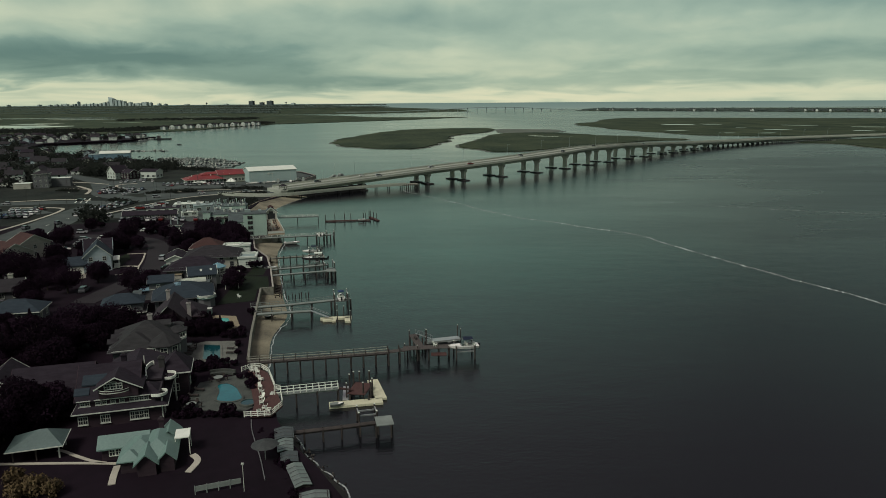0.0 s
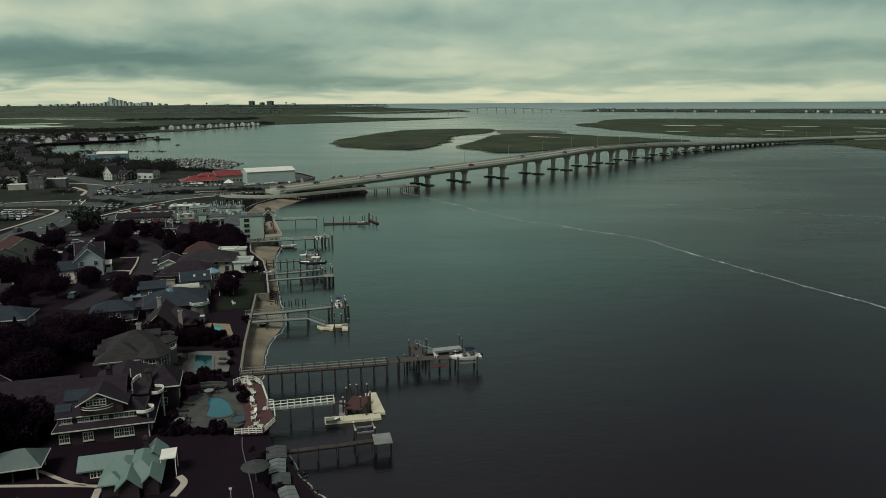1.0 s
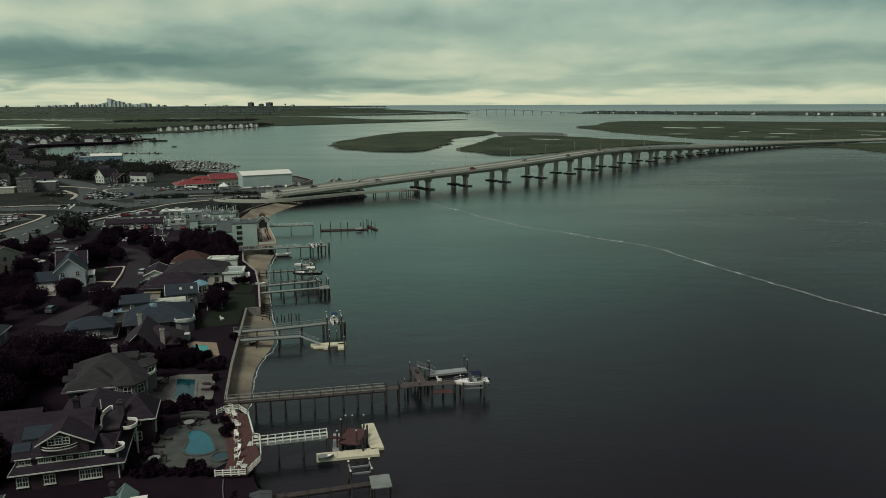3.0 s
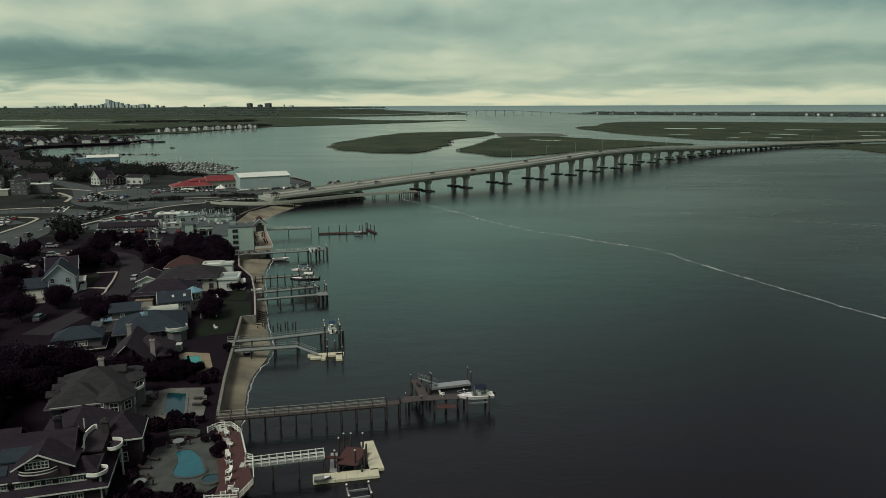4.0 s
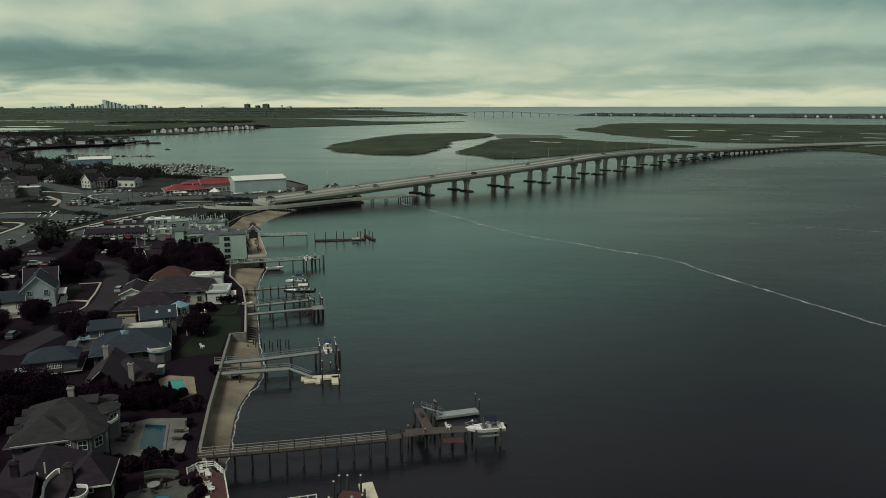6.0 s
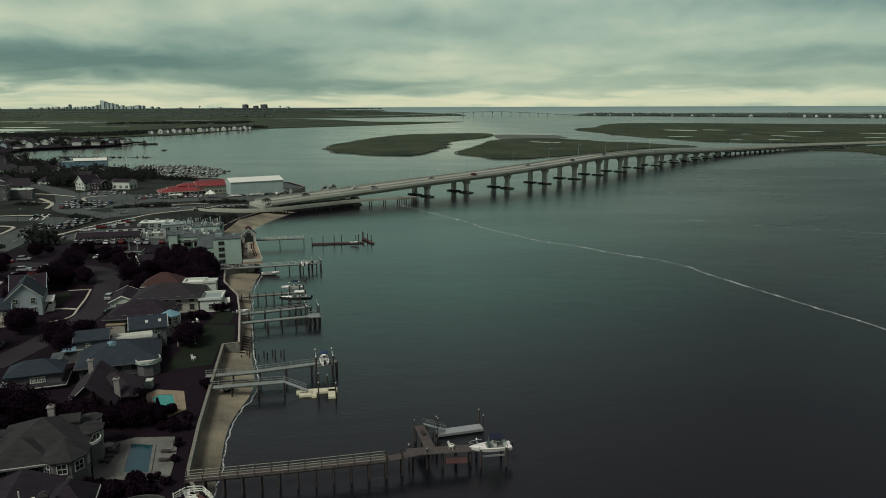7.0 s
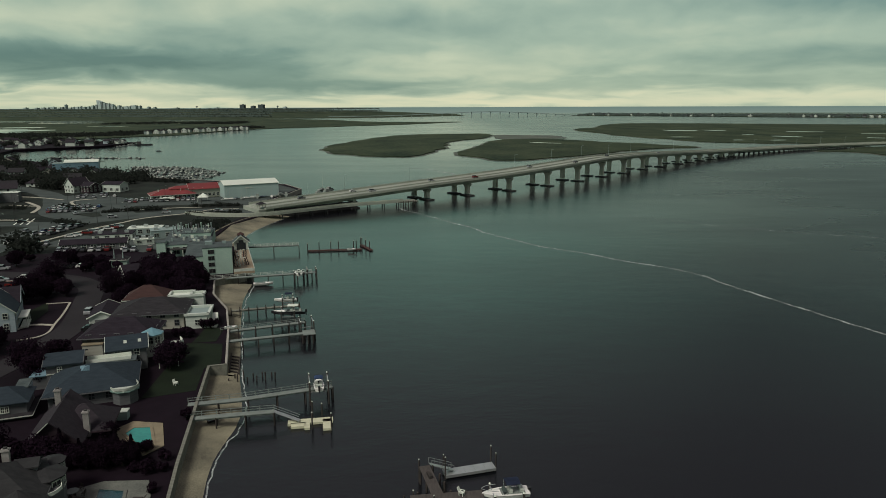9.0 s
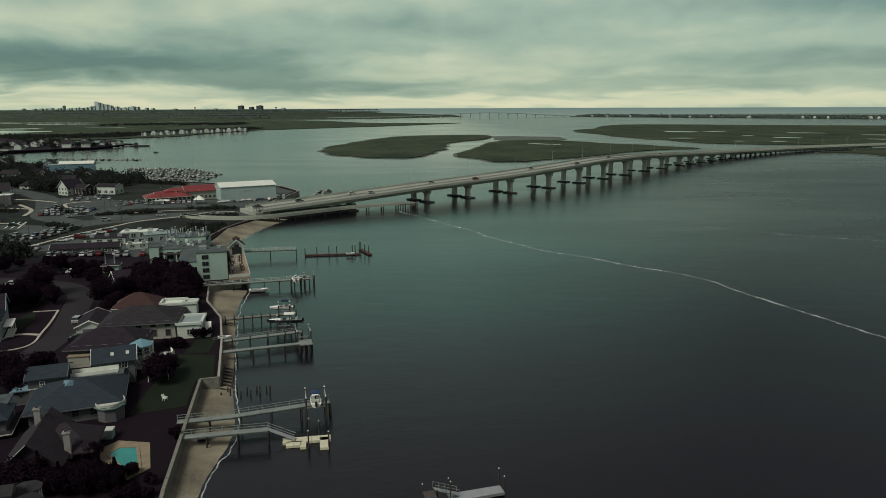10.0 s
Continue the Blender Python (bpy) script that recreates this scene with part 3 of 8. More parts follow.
def sea_wall(name, pts, top, low, thick, mat, label):
    g = Geo().sweep([(x, y, 0) for x, y in pts], [(-thick / 2, low), (thick / 2, low), (thick / 2, top), (-thick / 2, top)])
    ob = solid(name, g, mat, label, "sea wall", kind="structure")
    cap = Geo().sweep([(x, y, 0) for x, y in pts], [(-thick * 0.6, top), (thick * 0.6, top), (thick * 0.6, top + 0.14), (-thick * 0.6, top + 0.14)])
    part("wall_cap", cap, mat, ob)
    return ob


sea_wall("sea_wall", [(-31, 135), (-35.4, 143), (-38.7, 160), (-43.3, 188), (-45.6, 202.1)], 2.85, -0.5, 0.45, OLD_WOOD, "grey timber sea wall with a pale concrete cap")
sea_wall("sea_wall", [(-45.6, 202.1), (-42.1, 203.1)], 2.8, -0.5, 0.45, OLD_WOOD, "short timber return wall at the corner of the beach")
sea_wall("sea_wall", [(-42.2, 203.1), (-48, 228), (-53, 246), (-61, 262), (-65, 278)], 2.8, -0.5, 0.4, CONCRETE, "pale concrete bulkhead along the gardens")
sea_wall("sea_wall", [(-65, 278), (-57.5, 288), (-68, 329)], 2.75, -0.5, 0.5, OLD_WOOD, "timber bulkhead under the hotel terrace")

sea_wall("sea_wall", [(-80, 448), (-84, 480), (-76, 530), (-92, 560), (-165, 596), (-258, 640)], 2.75, -0.5, 0.5, CONCRETE, "pale concrete bulkhead round the boatyard and marina")
rock_meshes = []
for k in range(6):
    g, rng = Geo(), random.Random(k)
    bm = bmesh.new()
    bmesh.ops.create_icosphere(bm, subdivisions=2, radius=1)
    for v in bm.verts:
        v.co *= 0.75 + 0.5 * noise.noise(v.co * 1.3 + Vector((k * 7, 0, 0)))
        v.co.z *= 0.65
    me = bpy.data.meshes.new("rock")
    bm.to_mesh(me)
    bm.free()
    me.materials.append(ROCK)
    rock_meshes.append(me)
rng = random.Random(5)
line = smooth_line([(-6, 82, 0), (-10.5, 93, 0), (-13, 98, 0), (-19, 107, 0), (-22.5, 114, 0)], 30)
for k in range(170):
    p = rng.choice(line)
    ob = new("shore_rock", rng.choice(rock_meshes))
    q = rng.random()
    ob.location = (p.x - 2.6 + 4.6 * q, p.y + rng.uniform(-1, 1), 1.1 * (1 - q) + rng.uniform(-0.12, 0.1))
    ob.rotation_euler = (rng.uniform(0, 6), rng.uniform(0, 6), rng.uniform(0, 6))
    s = rng.uniform(0.12, 0.36)
    ob.scale = (s, s * rng.uniform(0.7, 1.2), s)
    tagged(ob, "rough grey boulder of the riprap shore", "rock", "riprap boulders")
# boat wakes on the bay
for pts, w in (([(-10, 455), (3, 430), (16, 406), (31, 376), (49, 344), (72, 318), (94, 291), (107, 254), (118, 222), (127, 198), (140, 160)], 0.95), ([(-6, 716), (12, 700), (27, 668), (40, 640)], 2.4),
               ([(75, 610), (95, 595), (120, 570)], 1.2), ([(112, 420), (150, 380), (196, 352), (250, 330)], 0.4)):
    path = smooth_line([(x, y, 0.03) for x, y in pts], 14)
    path = [Vector((p.x + noise.noise(p * 0.05) * 2.4 + noise.noise(p * 0.21) * 0.8, p.y, p.z)) for p in path]
    solid("boat_wake", Geo().sweep(path, [(-w / 2, -0.01), (w / 2, -0.01), (w / 2, 0.01), (-w / 2, 0.01)]), WAKE, "broken white wake left by a boat on the bay", "wake", kind="stuff")

# ---- roads and kerbs ----
lift = [0.01]


def road(name, pts, width, label, mat=ASPHALT, height=0.03, category="road"):
    lift[0] += 0.006
    path = smooth_line([(x, y, GROUND + lift[0]) for x, y in pts], 8)
    g = Geo().sweep(path, [(-width / 2, -0.3), (width / 2, -0.3), (width / 2, height), (-width / 2, height)])
    return solid(name, g, mat, label, category, kind="structure")


road("road", [(-80, 433), (-115, 431), (-150, 414), (-170, 385), (-170, 340), (-166, 300), (-165, 230), (-170, 120)], 19, "wide grey asphalt road leading to the bridge")
road("road", [(-172, 392), (-200, 396), (-260, 386), (-420, 370)], 13, "grey asphalt side road")
road("road", [(-165, 408), (-190, 430), (-208, 470), (-240, 520), (-330, 600), (-420, 700)], 13, "grey asphalt road into the town")
road("road", [(-150, 418), (-165, 450), (-150, 475), (-125, 470)], 16, "asphalt drive to the marina restaurant")
road("road", [(-92, 190), (-88.5, 212), (-87.8, 225), (-89, 236), (-95.5, 257), (-103, 275), (-120, 287), (-165, 296)], 7.2, "dark asphalt residential street", DARK_ASPHALT)
road("car_park", [(-118, 476), (-170, 470), (-215, 505)], 30, "asphalt car park beside the red-roofed restaurant", category="car park")
road("car_park", [(-195, 345), (-215, 362)], 34, "asphalt car park with rows of cars", category="car park")
road("car_park", [(-186, 436), (-172, 445)], 26, "small asphalt car park at the junction", category="car park")
road("car_park", [(-150, 352), (-112, 343), (-98, 335)], 24, "asphalt yard behind the hotel", category="car park")
for pts, w in (([(-159, 336), (-157.3, 342.6), (-153.7, 357), (-148.6, 377), (-141.5, 395), (-135, 410), (-118.5, 424)], 1.7), ([(-182, 300), (-181, 331), (-183, 362), (-190, 374), (-215, 376)], 1.6),
               ([(-232, 399), (-203, 408), (-186, 402)], 1.8), ([(-192.3, 487.4), (-200.7, 481), (-199.4, 470.6), (-186, 451.3), (-175, 440)], 1.8), ([(-155.7, 436.2), (-133.6, 444.8), (-118, 447)], 1.2),
               ([(-252, 503), (-231, 496), (-210.4, 484)], 1.6), ([(-227, 475.3), (-209, 453.2), (-201.6, 432)], 2.0), ([(-229, 461.5), (-211, 457)], 1.6), ([(-96, 424), (-109.5, 419.5), (-113, 428), (-110, 436.6), (-96, 440)], 1.3),
               ([(-96.5, 222), (-92.9, 224.2), (-92.0, 228), (-93.6, 234.2), (-96.0, 244), (-99.4, 255.2)], 0.55), ([(-93.8, 233.8), (-97, 234.4), (-99.8, 233.8), (-101, 230.5)], 0.9), ([(-99.4, 255.2), (-105.5, 254)], 0.4)):
    path = smooth_line([(x, y, GROUND) for x, y in pts], 8)
    solid("kerb", Geo().sweep(path, [(-w / 2, -0.2), (w / 2, -0.2), (w / 2, 0.16), (-w / 2, 0.16)]), KERB, "pale concrete kerb and footway", "kerb", kind="structure")
for k in range(9):
    p = Vector((-168 + k * 0.2, 300 + k * 9, GROUND + 0.075))
    solid("lane_mark", Geo().bar(p, p + Vector((0, 3.2, 0)), 0.25, 0.02), WHITE, "white painted lane dash on the road", "road marking", kind="structure")
for k in range(3):
    a = Vector((-190 + k * 3.0, 393, GROUND + 0.08))
    solid("crossing_bar", Geo().bar(a, a + Vector((-6.0, 19, 0)), 0.55, 0.02), WHITE, "white painted bar on the asphalt", "road marking", kind="structure")

# ---- road bridge ----
bridge = thing("road_bridge", "long pale concrete road bridge on paired columns over the bay", "bridge")
DECK = [(-84, 431, 5.0), (-40, 462, 7.2), (3.7, 494.5, 9.3), (30.3, 513.5, 10.4), (60.4, 536, 11.7), (91.5, 562.8, 13.1), (120.4, 593.4, 14.0), (147.5, 623.9, 14.7), (173.4, 650.8, 14.4),
        (201.6, 686, 13.4), (226.3, 711, 12.3), (256.2, 744, 10.8), (300, 787, 8.6), (350, 832, 7.0), (410, 880, 5.6), (480, 928, 5.0), (580, 975, 4.6), (760, 1040, 4.2), (1000, 1110, 4.0)]
path = smooth_line(DECK, 6)
HALF = 11.5
part("deck", Geo().sweep(path, [(-HALF, -0.35), (-HALF + 1.5, -0.7), (HALF - 1.5, -0.7), (HALF, -0.35), (HALF, 0), (-HALF, 0)]), BRIDGE_CONCRETE, bridge)
part("road_surface", Geo().sweep(path, [(-HALF + 1.0, 0.0), (HALF - 1.0, 0.0), (HALF - 1.0, 0.03), (-HALF + 1.0, 0.03)]), material("worn_bridge_paving", (0.30, 0.325, 0.27), (0.22, 0.24, 0.20), 0.9, 0.05, 0.8, 0.2, space="world"), bridge, "pale worn concrete carriageway")
for off in (-8.4, -4.2, 0, 4.2, 8.4):
    part("girder", Geo().sweep(path, [(off - 0.5, -2.3), (off + 0.5, -2.3), (off + 0.5, -0.7), (off - 0.5, -0.7)]), BRIDGE_CONCRETE, bridge)
for off in (-HALF + 0.25, HALF - 0.25, 0.0):
    h = 1.05 if off else 0.75
    part("parapet", Geo().sweep(path, [(off - 0.2, 0), (off + 0.2, 0), (off + 0.12, h), (off - 0.12, h)]), BRIDGE_CONCRETE, bridge)
    if off:
        part("handrail", Geo().sweep(path, [(off - 0.05, h + 0.28), (off + 0.05, h + 0.28), (off + 0.05, h + 0.36), (off - 0.05, h + 0.36)]), ALUMINIUM, bridge, "thin metal handrail")


def along(pts, d):
    """The place and direction d metres along a line."""
    for a, b in zip(pts, pts[1:]):
        s = (b - a).length
        if d <= s:
            return a.lerp(b, d / s), (b - a).normalized()
        d -= s
    return pts[-1], (pts[-1] - pts[-2]).normalized()


def column(h):
    """A rectangular column, waisted below a flared head."""
    g = Geo()
    rows = [(0, 1.7, 1.0), (h * 0.60, 1.55, 0.95), (h * 0.80, 1.8, 1.0), (h * 0.94, 2.9, 1.1), (h, 3.1, 1.15)]
    for z, a, b in rows:
        g.v += [(-a, -b, z), (a, -b, z), (a, b, z), (-a, b, z)]
    for i in range(len(rows) - 1):
        g.f += [(4 * i + k, 4 * i + (k + 1) % 4, 4 * i + 4 + (k + 1) % 4, 4 * i + 4 + k) for k in range(4)]
    g.f += [(3, 2, 1, 0), tuple(4 * len(rows) - 4 + k for k in range(4))]
    return g


footing = Geo().box(0, 0, -0.6, 9.0, 5.0, 1.3).mesh("footing", DARK_CONCRETE)
pile = Geo()
for dx in (-3, -1, 1, 3):
    pile.rod((dx, 0, -2), (dx, 0, -0.5), 0.5)
spots = [(Vector(p), (Vector(q) - Vector(o)).normalized()) for o, p, q in zip(DECK[1:], DECK[2:], DECK[3:])][:10]
spots.insert(0, (Vector((-40, 462, 7.2)), Vector((0.8, 0.6, 0))))
low = [Vector(p) for p in DECK[11:16]]
spots += [along(low, d) for d in range(26, 150, 26)]
for p, d in spots:
    turn = math.degrees(math.atan2(-d.x, d.y))
    pier = part("pier", Geo().bar((-9.6, 0, p.z - 2.3), (9.6, 0, p.z - 2.3), 2.0, 0.9), BRIDGE_CONCRETE, bridge, at=pose(p.x, p.y, 0, 0, 0, turn))
    for sx in (-6.6, 6.6):
        part("column", column(p.z - 3.2 - 1.3), LIT_CONCRETE, pier, at=pose(sx, 0, 1.3))
        part("footing", footing, DARK_CONCRETE, pier, "dark wet concrete footing", at=pose(sx, 0, 0))
# the low approach beyond stands on close trestles
trestle = [Vector(p) for p in DECK[12:18]]
for d in range(70, 380, 12):
    p, w = along(trestle, d)
    # dark colour stands for the shade under the deck; one outer row lit-coloured
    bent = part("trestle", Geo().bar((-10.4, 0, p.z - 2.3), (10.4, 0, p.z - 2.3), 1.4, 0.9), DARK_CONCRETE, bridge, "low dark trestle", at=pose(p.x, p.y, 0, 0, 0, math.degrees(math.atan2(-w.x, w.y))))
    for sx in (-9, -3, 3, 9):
        part("trestle_pile", Geo().box(sx, 0, -1.5, 0.9, 0.9, p.z - 1.7), DARK_CONCRETE if sx > -9 else LIT_CONCRETE, bent)
pole = Geo().rod((0, 0, 0), (0, 0, 9), 0.12, 0.07).rod((0, 0, 8.9), (1.8, 0, 9.2), 0.06).box(2.0, 0, 9.12, 0.8, 0.3, 0.14).mesh("lamp_post", GREY_METAL)
for d in range(60, 900, 48):
    p, w = along(path, d)
    side = Vector((w.y, -w.x, 0)).normalized()
    turn = math.degrees(math.atan2(side.y, side.x))
    for s in (1,):
        q = p - side * (HALF - 0.4)
        part("lamp_post", pole, GREY_METAL, bridge, "slim grey lamp post", at=pose(q.x, q.y, p.z + 0.9, 0, 0, turn))
abut = Geo().prism([(-81, 421), (-74, 426), (-86, 444), (-93, 438)], -0.5, 4.6)
part("abutment", abut, BRIDGE_CONCRETE, bridge)
wall = Geo().sweep([(-74, 425.5, 0), (-60, 436, 0), (-46, 446.5, 0), (-33, 456, 0)], [(-0.4, -0.5), (0.4, -0.5), (0.4, 4.2), (-0.4, 4.2)])
part("wing_wall", wall, DARK_CONCRETE, bridge, "dark retaining wall under the ramp")
pav = thing("pavilion", "small pale open pavilion on the abutment", "pavilion", pose(-80.5, 424.5, 4.6, 0, 0, 37))
for x in (-1.6, 1.6):
    for y in (-1.6, 1.6):
        part("post", Geo().box(x, y, 0, 0.3, 0.3, 2.6), CONCRETE, pav)
part("roof", Geo().add([(-2.3, -2.3, 2.6), (2.3, -2.3, 2.6), (2.3, 2.3, 2.6), (-2.3, 2.3, 2.6), (0, 0, 4.0)], [(0, 1, 4), (1, 2, 4), (2, 3, 4), (3, 0, 4), (3, 2, 1, 0)]), GREY_SHINGLE, pav)

# low fishing walk beside the ramp
walkway = thing("fishing_walk", "low pale concrete fishing walk on piles beside the ramp", "walkway")
wp = smooth_line([(-118, 424, 3.2), (-104, 415.5, 3.2), (-80, 414, 3.2), (-52, 434, 3.2), (-35, 447, 3.2), (-6, 462, 3.2)], 6)
part("deck", Geo().sweep(wp, [(-2.2, -0.6), (2.2, -0.6), (2.2, 0), (-2.2, 0)]), BRIDGE_CONCRETE, walkway)
for off in (-2.1, 2.1):
    part("parapet", Geo().sweep(wp, [(off - 0.12, 0), (off + 0.12, 0), (off + 0.12, 0.8), (off - 0.12, 0.8)]), BRIDGE_CONCRETE, walkway)
for d in range(44, 136, 9):
    p, w = along(wp, d)
    for s in (-1.5, 1.5):
        part("pile_post", Geo().rod((p.x + w.y * s, p.y - w.x * s, -1.5), (p.x + w.y * s, p.y - w.x * s, 2.7), 0.3), DARK_CONCRETE, walkway)
part("end_platform", Geo().prism([(-9, 457), (2, 462), (-1, 469), (-12, 463)], 2.5, 3.2), OLD_WOOD, walkway)
for k in range(8):
    part("pile_post", Geo().rod((-8 + k * 1.4, 457.5 + k * 0.65, -1.5), (-8 + k * 1.4, 457.5 + k * 0.65, 3.5), 0.22), DARK_WOOD, walkway)

# ---- jetties ----
RAIL_WOOD = material("pale_rail_wood", (0.30, 0.31, 0.245), (0.19, 0.195, 0.155), 0.8, 0.7, 6.0, 0.2)
DOCK_BROWN = material("brown_dock_boards", (0.088, 0.078, 0.070), (0.048, 0.043, 0.040), 0.85, 0.7, 6.0, 0.4, stretch=(4, 1, 1))


def jetty(label, pts, width, mat, bent=3.4, rails="", rail_mat=None, rail_h=1.05, pile_up=0.0, pile_mat=DARK_WOOD, category="jetty", rail_step=2.4, spread=0.0):
    """A timber jetty: deck, two bearers, piles in pairs, and rails on the sides named."""
    t = thing("jetty", label, category)
    path = [Vector(p) for p in pts]
    h = width / 2
    part("deck", Geo().sweep(path, [(-h, -0.14), (h, -0.14), (h, 0), (-h, 0)]), mat, t)
    for s in (-h + 0.25, h - 0.25):
        part("bearer", Geo().sweep(path, [(s - 0.1, -0.42), (s + 0.1, -0.42), (s + 0.1, -0.14), (s - 0.1, -0.14)]), mat, t)
    total = sum((b - a).length for a, b in zip(path, path[1:]))
    n = max(1, round(total / bent))
    for k in range(n + 1):
        p, w = along(path, min(total - 0.01, k * total / n))
        for s in (-h + 0.12 - spread, h - 0.12 + spread):
            x, y = p.x + w.y * s, p.y - w.x * s
            part("pile_post", Geo().rod((x, y, -1.5), (x, y, p.z - 0.02 + pile_up * rng.uniform(0.8, 1.15)), 0.17, 0.15), pile_mat, t)
    for side in rails:
        s = -h + 0.06 if side == "l" else h - 0.06
        for f in (1.0, 0.48):
            part("rail", Geo().sweep(path, [(s - 0.04, rail_h * f - 0.08), (s + 0.04, rail_h * f - 0.08), (s + 0.04, rail_h * f), (s - 0.04, rail_h * f)]), rail_mat or mat, t)
        m = max(1, round(total / rail_step))
        for k in range(m + 1):
            p, w = along(path, min(total - 0.01, k * total / m))
            x, y = p.x + w.y * s, p.y - w.x * s
            part("rail_post", Geo().box(x, y, p.z, 0.12, 0.12, rail_h + 0.06), DARK_WOOD if rail_mat is RAIL_WOOD else rail_mat or mat, t)
    return t


def pilings(t, spots, top, r=0.16, cap=True, mat=DARK_WOOD):
    for x, y in spots:
        z = top * rng.uniform(0.93, 1.07)
        pl = part("pile_post", Geo().rod((x, y, -1.5), (x, y, z), r, r * 0.9), mat, t)
        if cap:
            part("pile_cap", Geo().rod((x, y, z), (x, y, z + 0.18), r * 1.08, 0.04), TRIM, pl, "white cone cap")


def float_dock(label, rects, z, mat, thick=0.45):
    """A floating dock of boxed sections laid end to end."""
    t = thing("floating_dock", label, "floating dock")
    for x, y, sx, sy, turn in rects:
        c, s = math.cos(radians(turn)), math.sin(radians(turn))
        n = max(1, round(sx / 1.6))
        for k in range(n):
            o = (k + 0.5) * sx / n - sx / 2
            part("float_section", Geo().box(x + o * c, y + o * s, z - thick, sx / n - 0.03, sy, thick, turn), mat, t)
    return t


# the long railed jetty and its head
long_jetty = jetty("long weathered timber jetty with railings on both sides", [(-35.0, 141.1, 3.0), (-20, 143.3, 3.0), (-5.6, 145.8, 3.0)], 1.7, DOCK_BROWN, 2.7, "lr", RAIL_WOOD, 0.95, pile_up=0.1)
head = thing("boat_landing", "timber landing with an arm and chairs at the jetty end", "platform")
part("deck", Geo().box(2.8, 148.3, 2.86, 10.4, 2.3, 0.14, 5), DOCK_BROWN, head)
part("deck", Geo().bar((1.5, 148.9, 3.004), (-0.3, 157.2, 3.004), 1.7, 0.14), DOCK_BROWN, head)
part("deck", Geo().bar((-5.6, 145.8, 3.002), (-0.9, 147.4, 3.002), 1.7, 0.14), DOCK_BROWN, head)
for x, y in ((-5.4, 145.1), (-5.7, 146.6), (-3.0, 145.9), (-3.3, 147.4)):
    part("pile_post", Geo().rod((x, y, -1.5), (x, y, 3.9), 0.15), DARK_WOOD, head)
for x, y in ((-1.4, 148.1), (-1.4, 150.0), (1.2, 148.0), (3.4, 150.2), (3.4, 147.9), (5.6, 147.9), (5.6, 150.2), (7.9, 148.0), (7.9, 150.3), (0.6, 152.2), (2.6, 152.6), (0.0, 154.6), (2.0, 155.0), (-0.9, 157.0), (1.0, 157.4)):
    part("pile_post", Geo().rod((x, y, -1.5), (x, y, 2.86), 0.18), DARK_WOOD, head)
part("bench", Geo().box(0.4, 154.0, 3.0, 0.45, 1.5, 0.45, 15), DARK_WOOD, head)
part("lower_stage", Geo().box(5.6, 147.0, 1.7, 3.4, 1.8, 0.14, 2), RED_WOOD, head, "red-brown lower stage")
pilings(head, [(-2.0, 149.4), (0.9, 147.6), (-1.1, 157.6), (3.0, 158.2)], 3.6, 0.12)
ramp = thing("gangway", "grey aluminium gangway down to a floating dock", "gangway")
part("deck", Geo().bar((0.6, 157.9, 2.9), (4.2, 159.6, 1.0), 1.1, 0.12), ALUMINIUM, ramp)
for s in (-0.5, 0.5):
    part("rail", Geo().bar((0.6 - s * 0.4, 157.9 + s, 3.8), (4.2 - s * 0.4, 159.6 + s, 1.9), 0.07, 0.07), ALUMINIUM, ramp)
    for k in range(5):
        part("rail_post", Geo().box(0.6 - s * 0.4 + k * 0.9, 157.9 + s + k * 0.425, 2.85 - k * 0.475, 0.06, 0.06, 0.95), ALUMINIUM, ramp)
fd = float_dock("pale grey floating dock behind the timber landing", [(6.9, 160.0, 8.4, 2.1, 14)], 0.75, ALUMINIUM)
pilings(fd, [(2.8, 160.2), (10.6, 162.4), (11.2, 160.6)], 3.2, 0.12)

# the white gangway with the L-shaped float
jetty("white-railed narrow jetty from the pool terrace", [(-26.0, 124.2, 3.0), (-14.4, 126.7, 3.0)], 1.5, GREY_DOCK, 3.8, "lr", WHITE, 1.05, rail_step=1.2)
plat = thing("boat_platform", "dark red-brown timber platform among tall mooring piles", "platform")
part("deck", Geo().box(-10.4, 129.2, 1.5, 3.6, 5.6, 0.16, -12), RED_WOOD, plat)
for dx, dy in ((-2, -3), (2, -3), (-2, 0), (2, 0), (-2, 3), (2, 3)):
    part("pile_post", Geo().rod((-10.3 + dx * 0.9, 128.9 + dy * 0.9, -1.5), (-10.3 + dx * 0.9, 128.9 + dy * 0.9, 1.5), 0.17), DARK_WOOD, plat)
pilings(plat, [(-12.8, 127.0), (-12.6, 131.0), (-10.8, 133.0), (-8.8, 132.4), (-8.0, 129.2), (-9.6, 126.9), (-12.0, 133.0), (-8.2, 127.4)], 3.8, 0.18)
part("bridge_plank", Geo().bar((-14.4, 126.7, 2.9), (-11.8, 128.5, 1.7), 1.2, 0.12), RED_WOOD, plat)
fd = float_dock("pale L-shaped floating dock of square sections", [(-10.9, 125.3, 10.2, 2.3, 9), (-7.3, 131.6, 2.2, 9.6, 14)], 0.5, PALE_FLOAT)
part("ramp", Geo().bar((-13.3, 130.4, 1.6), (-13.0, 126.2, 0.62), 1.1, 0.1), ALUMINIUM, fd, "ribbed aluminium ramp")

